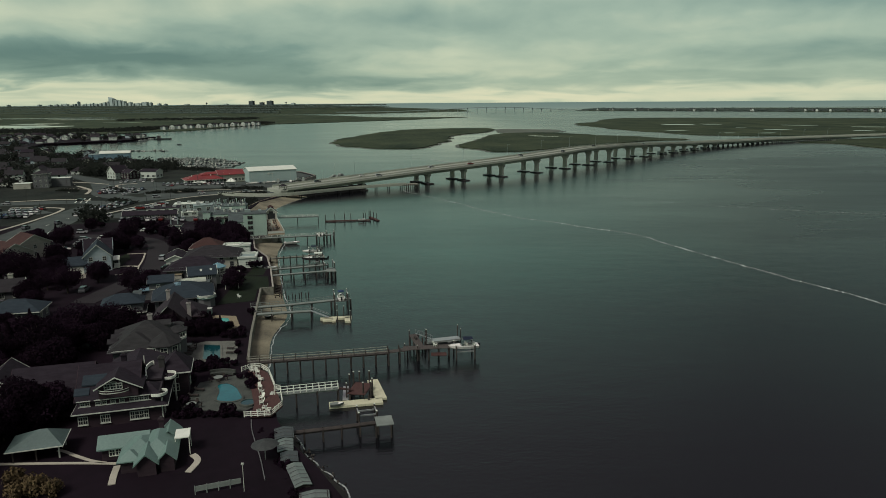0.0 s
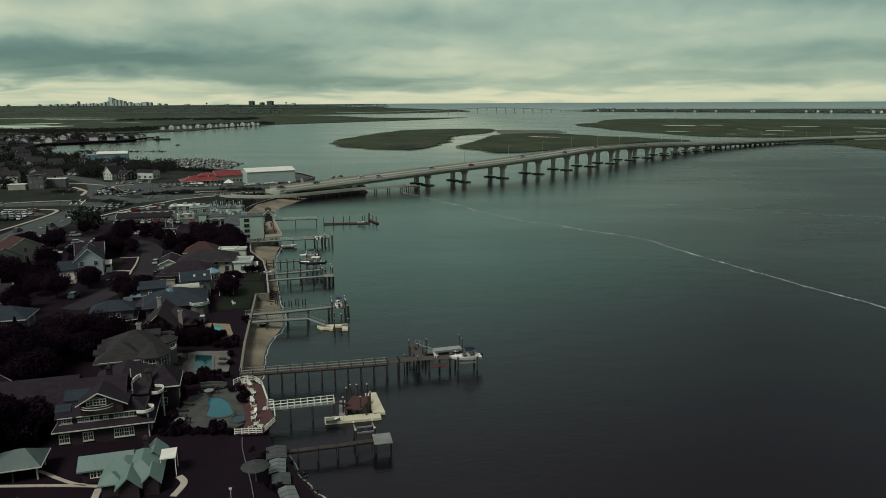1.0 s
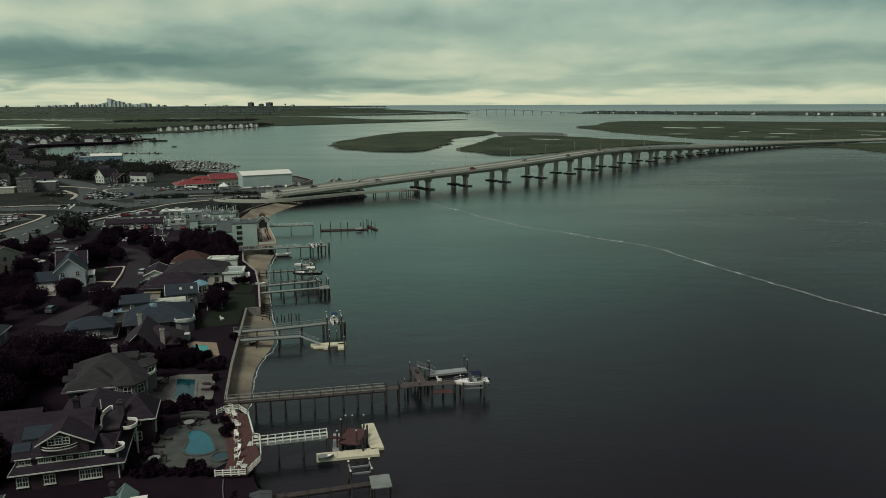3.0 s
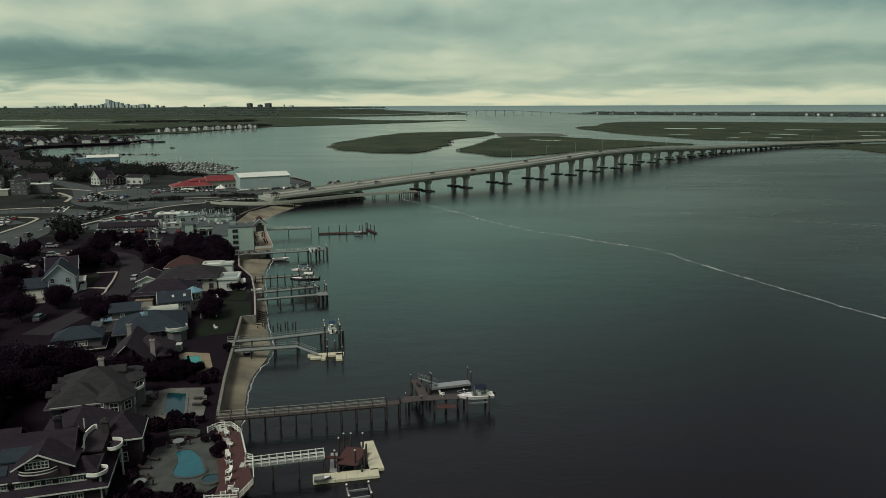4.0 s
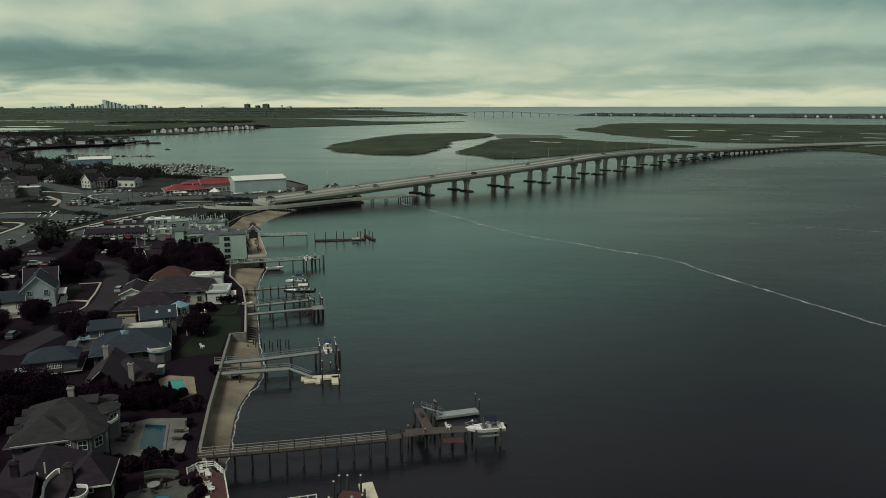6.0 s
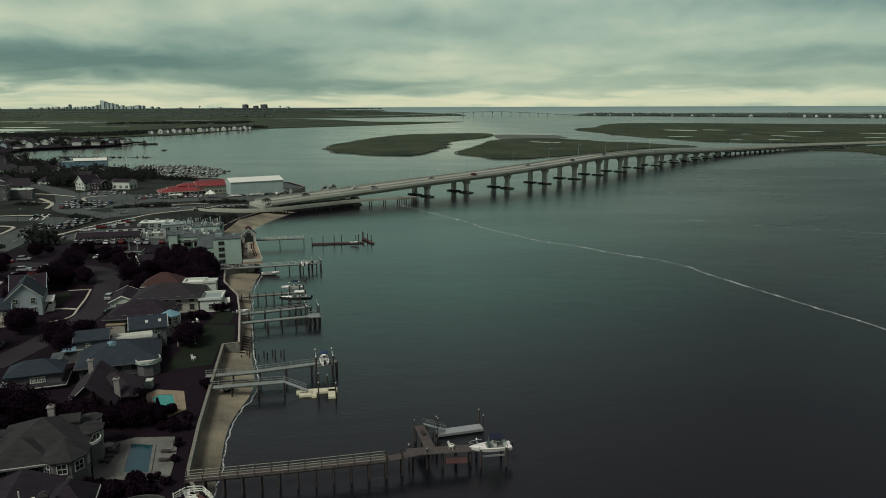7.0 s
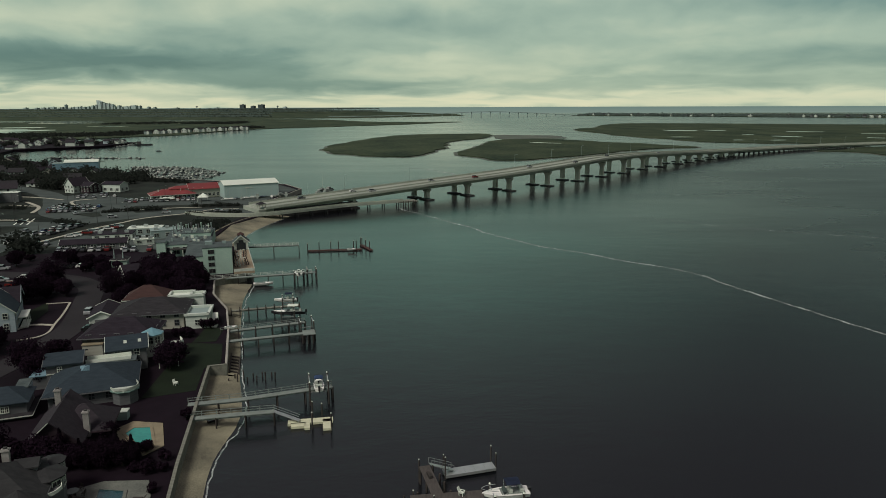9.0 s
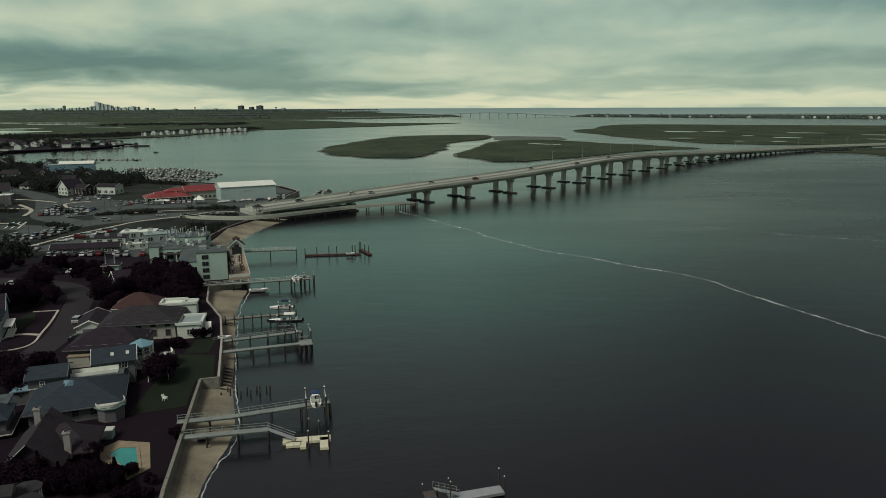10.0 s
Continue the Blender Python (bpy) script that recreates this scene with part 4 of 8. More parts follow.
# the old grey jetty in front
old = jetty("old grey timber jetty with uneven piles", [(-24.5, 109.0, 2.2), (-12.5, 111.6, 2.2), (-6.0, 113.2, 2.2)], 1.1, DARK_WOOD, 3.2, pile_up=0.15)
part("end_platform", Geo().box(-4.9, 113.2, 2.3, 3.0, 3.6, 0.15, 10), GREY_DOCK, old, "square pale end platform")
for dx in (-1.3, 1.3):
    for dy in (-1.6, 0, 1.6):
        part("pile_post", Geo().rod((-4.9 + dx, 113.2 + dy, -1.5), (-4.9 + dx, 113.2 + dy, 2.3), 0.17), DARK_WOOD, old)


def boat_lift(x, y, turn, w, d, top, label="empty timber and steel boat lift on four piles", cradle=1.6):
    t = thing("boat_lift", label, "boat lift", pose(x, y, 0, 0, 0, turn))
    for sx in (-w / 2, w / 2):
        for sy in (-d / 2, d / 2):
            pl = part("pile_post", Geo().rod((sx, sy, -1.5), (sx, sy, top), 0.17), DARK_WOOD, t)
            part("pile_cap", Geo().rod((sx, sy, top), (sx, sy, top + 0.25), 0.19, 0.05), WHITE, pl)
        part("top_beam", Geo().bar((sx, -d / 2, top - 0.3), (sx, d / 2, top - 0.3), 0.18, 0.25), ALUMINIUM, t)
    for sy in (-d / 3, d / 3):
        part("cradle_beam", Geo().bar((-w / 2 + 0.15, sy, cradle), (w / 2 - 0.15, sy, cradle), 0.18, 0.25), ALUMINIUM, t)
        for sx in (-w / 2 + 0.15, w / 2 - 0.15):
            part("cable", Geo().rod((sx, sy, cradle), (sx, sy, top - 0.4), 0.025), GREY_METAL, t)
    return t


boat_lift(-8.2, 117.2, 12, 3.2, 3.0, 2.9, "small grey boat lift beside the old jetty", 2.2)
boat_lift(11.4, 149.4, 7, 4.2, 3.4, 3.4, "boat lift on four piles holding a white motor boat", 1.9)
boat_lift(-20.6, 189.6, 10, 3.6, 4.6, 4.8, "tall boat lift with a covered boat beside a jetty", 2.6)

# middle jetties
jetty("pale grey railed jetty crossing the beach", [(-44.0, 182.6, 2.8), (-34.9, 184.4, 2.8), (-18.0, 190.0, 2.8)], 1.5, GREY_DOCK, 5.0, "l", GREY_DOCK, 0.9)
jetty("pale grey jetty crossing the beach to a floating dock", [(-42.5, 176.8, 2.6), (-33.0, 178.4, 2.6), (-27.4, 179.2, 2.6)], 1.5, GREY_DOCK, 5.0, "l", GREY_DOCK, 0.9)
ramp = thing("gangway", "grey aluminium gangway down to a pale float", "gangway")
part("deck", Geo().bar((-27.4, 179.2, 2.6), (-22.8, 179.0, 0.8), 1.0, 0.12), ALUMINIUM, ramp)
for s in (-0.45, 0.45):
    part("rail", Geo().bar((-27.4, 179.2 + s, 3.5), (-22.8, 179.0 + s, 1.7), 0.07, 0.07), ALUMINIUM, ramp)
fd = float_dock("pale notched floating dock of square sections", [(-20.9, 179.4, 8.2, 1.8, 7), (-17.7, 178.0, 1.5, 4.0, 7), (-22.9, 177.8, 2.6, 1.6, 7), (-21.2, 177.4, 1.0, 2.0, 7)], 0.5, PALE_FLOAT)
pilings(fd, [(-20.2, 176.8), (-16.7, 176.4), (-18.9, 180.7), (-20.7, 180.9)], 3.4)
jetty("grey jetty with capped piles and a boat lift", [(-49.5, 226.5, 2.5), (-29.8, 233.6, 2.5)], 1.5, GREY_DOCK, 4.2, "l", GREY_DOCK, 0.8, pile_up=0.4)
j = jetty("grey jetty with a square end platform", [(-46.3, 219.6, 2.4), (-28.8, 224.8, 2.4)], 1.4, GREY_DOCK, 3.8)
part("end_platform", Geo().box(-27.6, 225.2, 2.3, 3.0, 3.8, 0.16, 14), GREY_DOCK, j)
for dx in (-1.4, 0, 1.4):
    for dy in (-1.8, 0, 1.8):
        part("pile_post", Geo().rod((-27.6 + dx * 0.9, 225.2 + dy * 0.9, -1.5), (-27.6 + dx * 0.9, 225.2 + dy * 0.9, 2.3), 0.17), DARK_WOOD, j)
boat_lift(-29.0, 230.6, 15, 3.2, 4.6, 4.2)
jetty("old dark jetty with many close piles", [(-52.0, 246.6, 2.0), (-43.0, 249.0, 2.0), (-34.0, 251.4, 2.0)], 1.2, OLD_WOOD, 2.2, pile_up=0.6, spread=0.1)
boat_lift(-35.4, 240.6, 10, 3.4, 4.0, 4.0, "boat lift carrying a long white boat", 2.3)
boat_lift(-37.6, 253.4, 10, 3.0, 3.6, 4.0, "boat lift carrying a small white boat", 2.3)
stumps = thing("old_piles", "two rows of leaning cut-off timber piles", "piles")
for k in range(11):
    x, y = -41 + k * 0.95, 199.5 + (k % 2) * 1.8 + k * 0.15
    part("pile_post", Geo().rod((x, y, -1.5), (x + rng.uniform(-.15, .15), y, rng.uniform(0.8, 2.3)), 0.16), DARK_WOOD, stumps)
jetty("grey hotel jetty with mooring piles and a railed walk", [(-68.0, 280.4, 2.7), (-55, 283.6, 2.7), (-35.5, 288.0, 2.7)], 1.8, GREY_DOCK, 4.6, "l", TRIM, 0.8)
boat_lift(-39.5, 286.0, 14, 3.0, 3.4, 3.6, "boat lift carrying a white boat at the hotel jetty", 2.5)
boat_lift(-35.8, 289.6, 14, 3.0, 3.2, 3.8, "empty boat lift at the end of the hotel jetty", 2.4)
jetty("slim white-railed jetty beyond the hotel", [(-66.5, 331.5, 3.0), (-56, 333.0, 3.0), (-47.0, 334.2, 3.0)], 1.4, GREY_DOCK, 8.5, "lr", TRIM, 0.95)
fd = float_dock("long dark floating dock with tall mooring piles", [(-33.0, 335.8, 21.5, 1.3, 5), (-20.6, 340.1, 1.3, 12.0, 24)], 0.6, RED_WOOD)
pilings(fd, [(x, y + 4.5) for x, y in ((-43.6, 329.6), (-39.2, 331.0), (-34.6, 331.8), (-31.6, 332.2), (-25.6, 333.2), (-23.4, 341.4), (-22.6, 338.6), (-20.8, 335.2), (-19.0, 331.6), (-24.6, 334.6))], 3.8, 0.2)
# timber groyne steps along the narrow strip of beach
groyne = thing("timber_groynes", "low timber frames across the narrow beach", "groyne")
for k in range(6):
    y = 204.2 + k * 1.9
    part("sleeper", Geo().bar((-41.8 - k * 0.42, y, 0.9), (-39.8 - k * 0.42, y, 0.55), 0.25, 0.5), DARK_WOOD, groyne)
for s in (0, 2.0):
    part("runner", Geo().bar((-41.7 + s, 203.4, 1.0 - s * 0.2), (-44.1 + s, 215.0, 1.0 - s * 0.2), 0.22, 0.4), DARK_WOOD, groyne)

# ---- houses ----
KEEP_OUT = []
window_cache = {}


def lattice(xs, zs, depth):
    """One frame in one piece: every second strip of the grid is open."""
    g, ids = Geo(), {}
    solid_cell = {(i, k): not (i % 2 and k % 2) for i in range(len(xs) - 1) for k in range(len(zs) - 1)}

    def vert(i, k, f):
        if (i, k, f) not in ids:
            ids[i, k, f] = len(g.v)
            g.v.append((xs[i], -depth if f else 0.02, zs[k]))
        return ids[i, k, f]

    for (i, k), full in solid_cell.items():
        if not full:
            continue
        g.f.append(tuple(vert(a, b, 1) for a, b in ((i, k), (i + 1, k), (i + 1, k + 1), (i, k + 1))))
        for (di, dk), (a, b) in (((-1, 0), ((i, k + 1), (i, k))), ((1, 0), ((i + 1, k), (i + 1, k + 1))), ((0, -1), ((i, k), (i + 1, k))), ((0, 1), ((i + 1, k + 1), (i, k + 1)))):
            if not solid_cell.get((i + di, k + dk), False):
                g.f.append((vert(*a, 1), vert(*a, 0), vert(*b, 0), vert(*b, 1)))
    return g


def window(parent, x, y, z, face, w=1.0, h=1.3, frame_mat=None, mullion=True):
    """A window on a wall: a frame with sill and mullion, and a pane in it. face: the degrees its outside looks to (0 is -y)."""
    frame_mat = frame_mat or TRIM
    key = (round(w, 2), round(h, 2), frame_mat.name, mullion)
    if key not in window_cache:
        b = 0.11
        xs = [-w / 2 - b, -w / 2] + ([-0.03, 0.03] if mullion else []) + [w / 2, w / 2 + b]
        zs = [-b, 0] + ([h / 2 - 0.03, h / 2 + 0.03] if mullion else []) + [h, h + b]
        window_cache[key] = (lattice(xs, zs, 0.14).mesh("window", frame_mat), Geo().box(0, -0.02, 0, w - 0.02, 0.06, h - 0.02).mesh("pane", GLASS))
    fr, pn = window_cache[key]
    ob = part("window", fr, None, parent, at=pose(x, y, z, 0, 0, face))
    part("pane", pn, None, ob)
    return ob


def row_of_windows(parent, cx, cy, w, d, z, sides="se", step=2.7, ww=1.0, wh=1.3, frame_mat=None):
    """Evenly spaced windows on the sides named of a block."""
    for s in sides:
        run = w if s in "sn" else d
        n = max(1, int((run - 0.8) / step))
        for k in range(n):
            o = (k + 0.5) * run / n - run / 2
            x, y, f = {"s": (cx + o, cy - d / 2, 0), "n": (cx + o, cy + d / 2, 180), "e": (cx + w / 2, cy + o, 90), "w": (cx - w / 2, cy + o, -90)}[s]
            window(parent, x, y, z, f, ww, wh, frame_mat)


def gable_profile(g, cx, cy, axis, half_len, pts):
    """Carry a profile (across, up) along the ridge."""
    n = len(pts)
    rows = []
    for s in (-half_len, half_len):
        rows += [(cx + s, cy + a, b) if axis == "x" else (cx + a, cy + s, b) for a, b in pts]
    faces = [(k, (k + 1) % n, n + (k + 1) % n, n + k) for k in range(n)]
    return g.add(rows, faces + [tuple(range(n - 1, -1, -1)), tuple(range(n, 2 * n))])


def block(house, cx, cy, w, d, z0, h, wall, roof, kind="gable", axis="x", rise=3.0, over=0.5, trim=None, windows="", step=2.7, storeys=1, ww=1.0, wh=1.3, barge=True):
    """One block of a house: walls, roof with thickness and edge boards, and rows of windows."""
    trim = trim or TRIM
    run, length = (d, w) if axis == "x" else (w, d)
    slope = rise / (run / 2)
    e = z0 + h - over * slope
    if kind == "gable":
        part("wall", gable_profile(Geo(), cx, cy, axis, length / 2, [(-run / 2, z0), (run / 2, z0), (run / 2, z0 + h), (0, z0 + h + rise), (-run / 2, z0 + h)]), wall, house)
        o, t, top = run / 2 + over, 0.22, z0 + h + rise
        prof = [(-o, e + t), (0, top + t), (o, e + t), (o, e), (0, top), (-o, e)]
        rf = part("roof", gable_profile(Geo(), cx, cy, axis, length / 2 + over, prof), roof, house)
        if barge:
            board = [(-o - 0.03, e + t + 0.03), (0, top + t + 0.04), (o + 0.03, e + t + 0.03), (o + 0.03, e - 0.02), (0, top - 0.03), (-o - 0.03, e - 0.02)]
            for s in (-1, 1):
                c = s * (length / 2 + over + 0.04)
                ox, oy = (cx + c, cy) if axis == "x" else (cx, cy + c)
                part("barge_board", gable_profile(Geo(), ox, oy, axis, 0.06, board), trim, rf)
    elif kind == "hip":
        part("wall", Geo().box(cx, cy, z0, w, d, h), wall, house)
        a, b, top = w / 2 + over, d / 2 + over, z0 + h + rise
        k = max(0.15, (w - d) / 2) if axis == "x" else 0.15
        m = 0.15 if axis == "x" else max(0.15, (d - w) / 2)
        v = [(cx - a, cy - b, e), (cx + a, cy - b, e), (cx + a, cy + b, e), (cx - a, cy + b, e)]
        v += [(p[0], p[1], e + 0.18) for p in v]
        v += [(cx - k, cy - m, top), (cx + k, cy - m, top), (cx + k, cy + m, top), (cx - k, cy + m, top)]
        f = [(3, 2, 1, 0), (8, 9, 10, 11)] + [(i, (i + 1) % 4, 4 + (i + 1) % 4, 4 + i) for i in range(4)] + [(4 + i, 4 + (i + 1) % 4, 8 + (i + 1) % 4, 8 + i) for i in range(4)]
        rf = part("roof", Geo().add(v, f), roof, house)
        if barge:
            g = Geo()
            for q in ((cx, cy - b, 2 * a, 0.12), (cx, cy + b, 2 * a, 0.12), (cx - a, cy, 0.12, 2 * b), (cx + a, cy, 0.12, 2 * b)):
                g.box(q[0], q[1], e - 0.12, q[2] + 0.1, q[3] + 0.1, 0.22)
            part("fascia", g, trim, rf)
    else:
        part("wall", Geo().box(cx, cy, z0, w, d, h), wall, house)
        rf = part("roof", Geo().box(cx, cy, z0 + h, w + 0.3, d + 0.3, 0.18), roof, house)
        if kind == "parapet":
            g = Geo()
            for q in ((cx, cy - d / 2, w, 0.3), (cx, cy + d / 2, w, 0.3), (cx - w / 2, cy, 0.3, d), (cx + w / 2, cy, 0.3, d)):
                g.box(q[0], q[1], z0 + h + 0.18, q[2] + 0.36, q[3] + 0.36, 0.6)
            part("parapet", g, wall, rf)
    if windows:
        for s in range(storeys):
            row_of_windows(house, cx, cy, w, d, z0 + 0.95 + s * h / storeys, windows, step, ww, wh, trim)
    return rf


def skirt(house, cx, cy, w, d, z, over, drop, roof):
    """A band of roof round a storey."""
    a, b = w / 2, d / 2
    v = [(cx + x * a, cy + y * b, z) for x, y in ((-1, -1), (1, -1), (1, 1), (-1, 1))]
    v += [(cx + x * (a + over), cy + y * (b + over), z - drop) for x, y in ((-1, -1), (1, -1), (1, 1), (-1, 1))]
    v += [(p[0], p[1], p[2] - 0.2) for p in v[4:]]
    f = [(i, (i + 1) % 4, 4 + (i + 1) % 4, 4 + i) for i in range(4)] + [(4 + i, 4 + (i + 1) % 4, 8 + (i + 1) % 4, 8 + i) for i in range(4)] + [(11, 10, 9, 8)]
    sk = part("skirt_roof", Geo().add(v, f), roof, house)
    g = Geo()
    for q in ((cx, cy - b - over, 2 * (a + over), 0.1), (cx, cy + b + over, 2 * (a + over), 0.1), (cx - a - over, cy, 0.1, 2 * (b + over)), (cx + a + over, cy, 0.1, 2 * (b + over))):
        g.box(q[0], q[1], z - drop - 0.22, q[2] + 0.08, q[3] + 0.08, 0.18)
    part("fascia", g, TRIM, sk)


def chimney(house, x, y, z0, z1, s=0.9, mat=None):
    c = part("chimney", Geo().box(x, y, z0, s, s * 0.8, z1 - z0).box(x, y, z1 - 0.3, s + 0.25, s * 0.8 + 0.25, 0.18), mat or BRICK, house)
    part("flue", Geo().box(x, y, z1, s * 0.5, s * 0.4, 0.25), DARK_CONCRETE, c)


def octagon(house, x, y, r, z0, h, rise, wall, roof, windows=True, n=8):
    ring = [(x + r * math.cos(math.pi * (2 * k + 1) / n), y + r * math.sin(math.pi * (2 * k + 1) / n)) for k in range(n)]
    part("turret_wall", Geo().prism(ring, z0, z0 + h), wall, house)
    q = r + 0.45
    v = [(x + q * math.cos(math.pi * (2 * k + 1) / n), y + q * math.sin(math.pi * (2 * k + 1) / n), z0 + h) for k in range(n)]
    v += [(p[0], p[1], p[2] + 0.15) for p in v] + [(x, y, z0 + h + rise)]
    f = [(k, (k + 1) % n, n + (k + 1) % n, n + k) for k in range(n)] + [(n + k, n + (k + 1) % n, 2 * n) for k in range(n)] + [tuple(range(n - 1, -1, -1))]
    part("turret_roof", Geo().add(v, f), roof, house)
    if windows:
        for k in range(n):
            g = 2 * math.pi * k / n
            if math.cos(g) > -0.3 or math.sin(g) < 0.3:
                a = r * math.cos(math.pi / n)
                window(house, x + a * math.cos(g), y + a * math.sin(g), z0 + h - 1.75, math.degrees(g) + 90, 1.2, 1.4)


def oval_ring(x, y, r, n):
    return [(x + r * math.cos(2 * math.pi * k / n), y + r * math.sin(2 * math.pi * k / n)) for k in range(n)]


def curved_rail(house, pts, z, h=1.0, mat=None, name="balcony_parapet", thick=0.16):
    path = smooth_line([(x, y, z) for x, y in pts], 8)
    rl = part(name, Geo().sweep(path, [(-thick / 2, 0), (thick / 2, 0), (thick / 2, h), (-thick / 2, h)]), mat or WHITE, house, "curved white parapet")
    return rl


def house(label, x, y, turn, category="house", group="", r=9.0, z=GROUND, name="house"):
    KEEP_OUT.append((x, y, r))
    return thing(name, label, category, pose(x, y, z, 0, 0, turn), group)


# big brown shingle house with the white-trimmed gable
h = house("large brown cedar house, white-trimmed gable and window bands", -51.4, 119.6, 14, r=11)
block(h, 0, 0, 13.6, 12, 0, 2.9, BROWN_SIDING, BROWN_SHINGLE, "flat")
for x, n in ((-6.45, 2), (-2.95, 2), (1.7, 4)):
    for k in range(n):
        window(h, x + k * 0.74, -6.0, 0.75, 0, 0.6, 1.25, TRIM)
    part("window_sill", Geo().box(x + (n - 1) * 0.37, -6.12, 0.52, n * 0.74 + 0.2, 0.22, 0.1), TRIM, h)
row_of_windows(h, 0, 0, 13.6, 12, 0.8, "e", 2.8, 0.9, 1.3, TRIM)
skirt(h, 0, 0, 12.8, 11.2, 3.6, 1.2, 0.65, SHINGLE)
block(h, 0, 0, 12.6, 11.0, 3.0, 1.9, BROWN_SIDING, BROWN_SHINGLE, "flat")
for x, n in ((-6.0, 2), (-3.55, 1), (-2.6, 1), (-1.2, 1), (0.2, 1), (1.8, 4)):
    for k in range(n):
        window(h, x + k * 0.76, -5.5, 3.85, 0, 0.58, 0.72, TRIM)
part("sill_band", Geo().box(0.4, -5.58, 3.62, 8.9, 0.12, 0.12).box(-5.7, -5.58, 3.55, 2.0, 0.12, 0.12), TRIM, h)
part("eave_band", Geo().box(0.4, -6.02, 4.74, 8.9, 0.12, 0.14).box(-5.7, -6.02, 4.74, 2.2, 0.12, 0.12), TRIM, h)
block(h, -2.0, 0.1, 9.2, 11.2, 4.3, 0.62, BROWN_SIDING, SHINGLE, "gable", "x", 4.0, 0.5, trim=BROWN_SIDING)
block(h, 4.3, -3.6, 3.4, 3.7, 4.9, 0.12, BROWN_SIDING, SHINGLE, "hip", "x", 1.3, 0.5, barge=False)
# the broad front gable with its arched window and bowed balcony
GX = -0.4
part("gable_wall", gable_profile(Geo(), GX, -3.7, "y", 2.5, [(-2.8, 5.0), (3.4, 5.0), (3.4, 6.75), (0, 8.55), (-2.8, 7.0)]), BROWN_SIDING, h)
rf = part("gable_roof", gable_profile(Geo(), GX, -4.1, "y", 2.65, [(-3.4, 6.9), (0, 8.82), (4.3, 6.5), (4.3, 6.3), (0, 8.6), (-3.4, 6.7)]), SHINGLE, h)
part("barge_board", gable_profile(Geo(), GX, -6.8, "y", 0.06, [(-3.43, 6.93), (0, 8.86), (4.34, 6.53), (4.34, 6.36), (0, 8.66), (-3.43, 6.75)]), TRIM, rf)
for k in range(3):
    window(h, GX - 1.35 + k * 0.95, -6.2, 6.65, 0, 0.8, 0.85, TRIM)
arch = Geo()
for a in range(8):
    g0, g1 = math.pi * a / 8, math.pi * (a + 1) / 8
    arch.bar((GX - 0.4 + 0.75 * math.cos(g0), -6.26, 7.56 + 0.36 * math.sin(g0)), (GX - 0.4 + 0.75 * math.cos(g1), -6.26, 7.56 + 0.36 * math.sin(g1)), 0.1, 0.1)
part("window_arch", arch, TRIM, h)
LZ = 6.15
lip = smooth_line([(GX - 2.7, -6.3, LZ), (GX - 1.9, -7.0, LZ), (GX - 0.4, -7.3, LZ), (GX + 1.2, -7.0, LZ), (GX + 2.0, -6.3, LZ)], 6)
part("balcony_lip", Geo().sweep(lip, [(-0.08, 0), (0.08, 0), (0.08, 0.14), (-0.08, 0.14)]), TRIM, h, "bowed white balcony edge")
part("balcony_lip", Geo().sweep([p + Vector((0, 0, 0.42)) for p in lip], [(-0.05, 0), (0.05, 0), (0.05, 0.08), (-0.05, 0.08)]), TRIM, h)
part("balcony_front", Geo().sweep(lip, [(-0.03, 0.1), (0.03, 0.1), (0.03, 0.45), (-0.03, 0.45)]), BROWN_SIDING, h)
# slate-blue roofs stand in for facets of the roof that catch bluish light
block(h, -4.3, -1.2, 3.0, 4.2, 6.0, 0.8, BROWN_SIDING, BLUE_SHINGLE, "gable", "x", 1.1, 0.4, barge=False)
block(h, -6.1, -3.9, 1.8, 1.8, 4.9, 0.7, GREY_SIDING, BLUE_SHINGLE, "gable", "x", 0.6, 0.3, barge=False)
block(h, 8.0, 7.2, 4.6, 6.0, 0, 5.2, BROWN_SIDING, SHINGLE, "hip", "y", 2.4, 0.6, windows="se", storeys=2)
BAL = [(5.0, -6.3), (6.4, -6.6), (7.4, -5.7), (7.2, -4.4), (5.2, -3.9)]
curved_rail(h, BAL, 4.45, 0.5)
part("balcony", Geo().prism(BAL, 4.15, 4.47), BROWN_SHINGLE, h)
part("balcony_post", Geo().rod((6.6, -5.9, 0), (6.6, -5.9, 4.15), 0.16), TRIM, h)
BAL = [(6.6, 0.2), (7.8, 0.3), (8.4, 1.4), (8.1, 3.0), (6.8, 3.6)]
curved_rail(h, BAL, 4.8, 0.5)
part("balcony", Geo().prism(BAL, 4.5, 4.82), BROWN_SHINGLE, h)
part("balcony_post", Geo().rod((8.2, 1.6, 0), (8.2, 1.6, 4.5), 0.16), TRIM, h)
curved_rail(h, [(2.5, -2.3), (3.2, -2.0), (3.7, -0.4), (3.3, 2.0), (3.2, 4.2), (3.8, 6.2), (4.3, 6.4)], 5.75, 0.7, thick=0.2)
part("roof_terrace", Geo().box(4.1, 3.2, 5.45, 4.4, 8.6, 0.3), BROWN_SHINGLE, h)
for x, y in ((2.4, 1.0), (2.4, 3.6), (2.6, 6.2)):
    part("terrace_post", Geo().box(x, y, 5.7, 0.16, 0.16, 2.0), TRIM, h)
chimney(h, -0.6, 5.0, 6, 8.9, mat=SHINGLE)
chimney(h, 5.8, 4.6, 5.2, 7.8, 1.0, DARK_CONCRETE)
block(h, -12.0, 4.5, 12, 9.0, 0, 4.4, BROWN_SIDING, SHINGLE, "gable", "x", 3.6, 0.7, trim=BROWN_SIDING, windows="s")
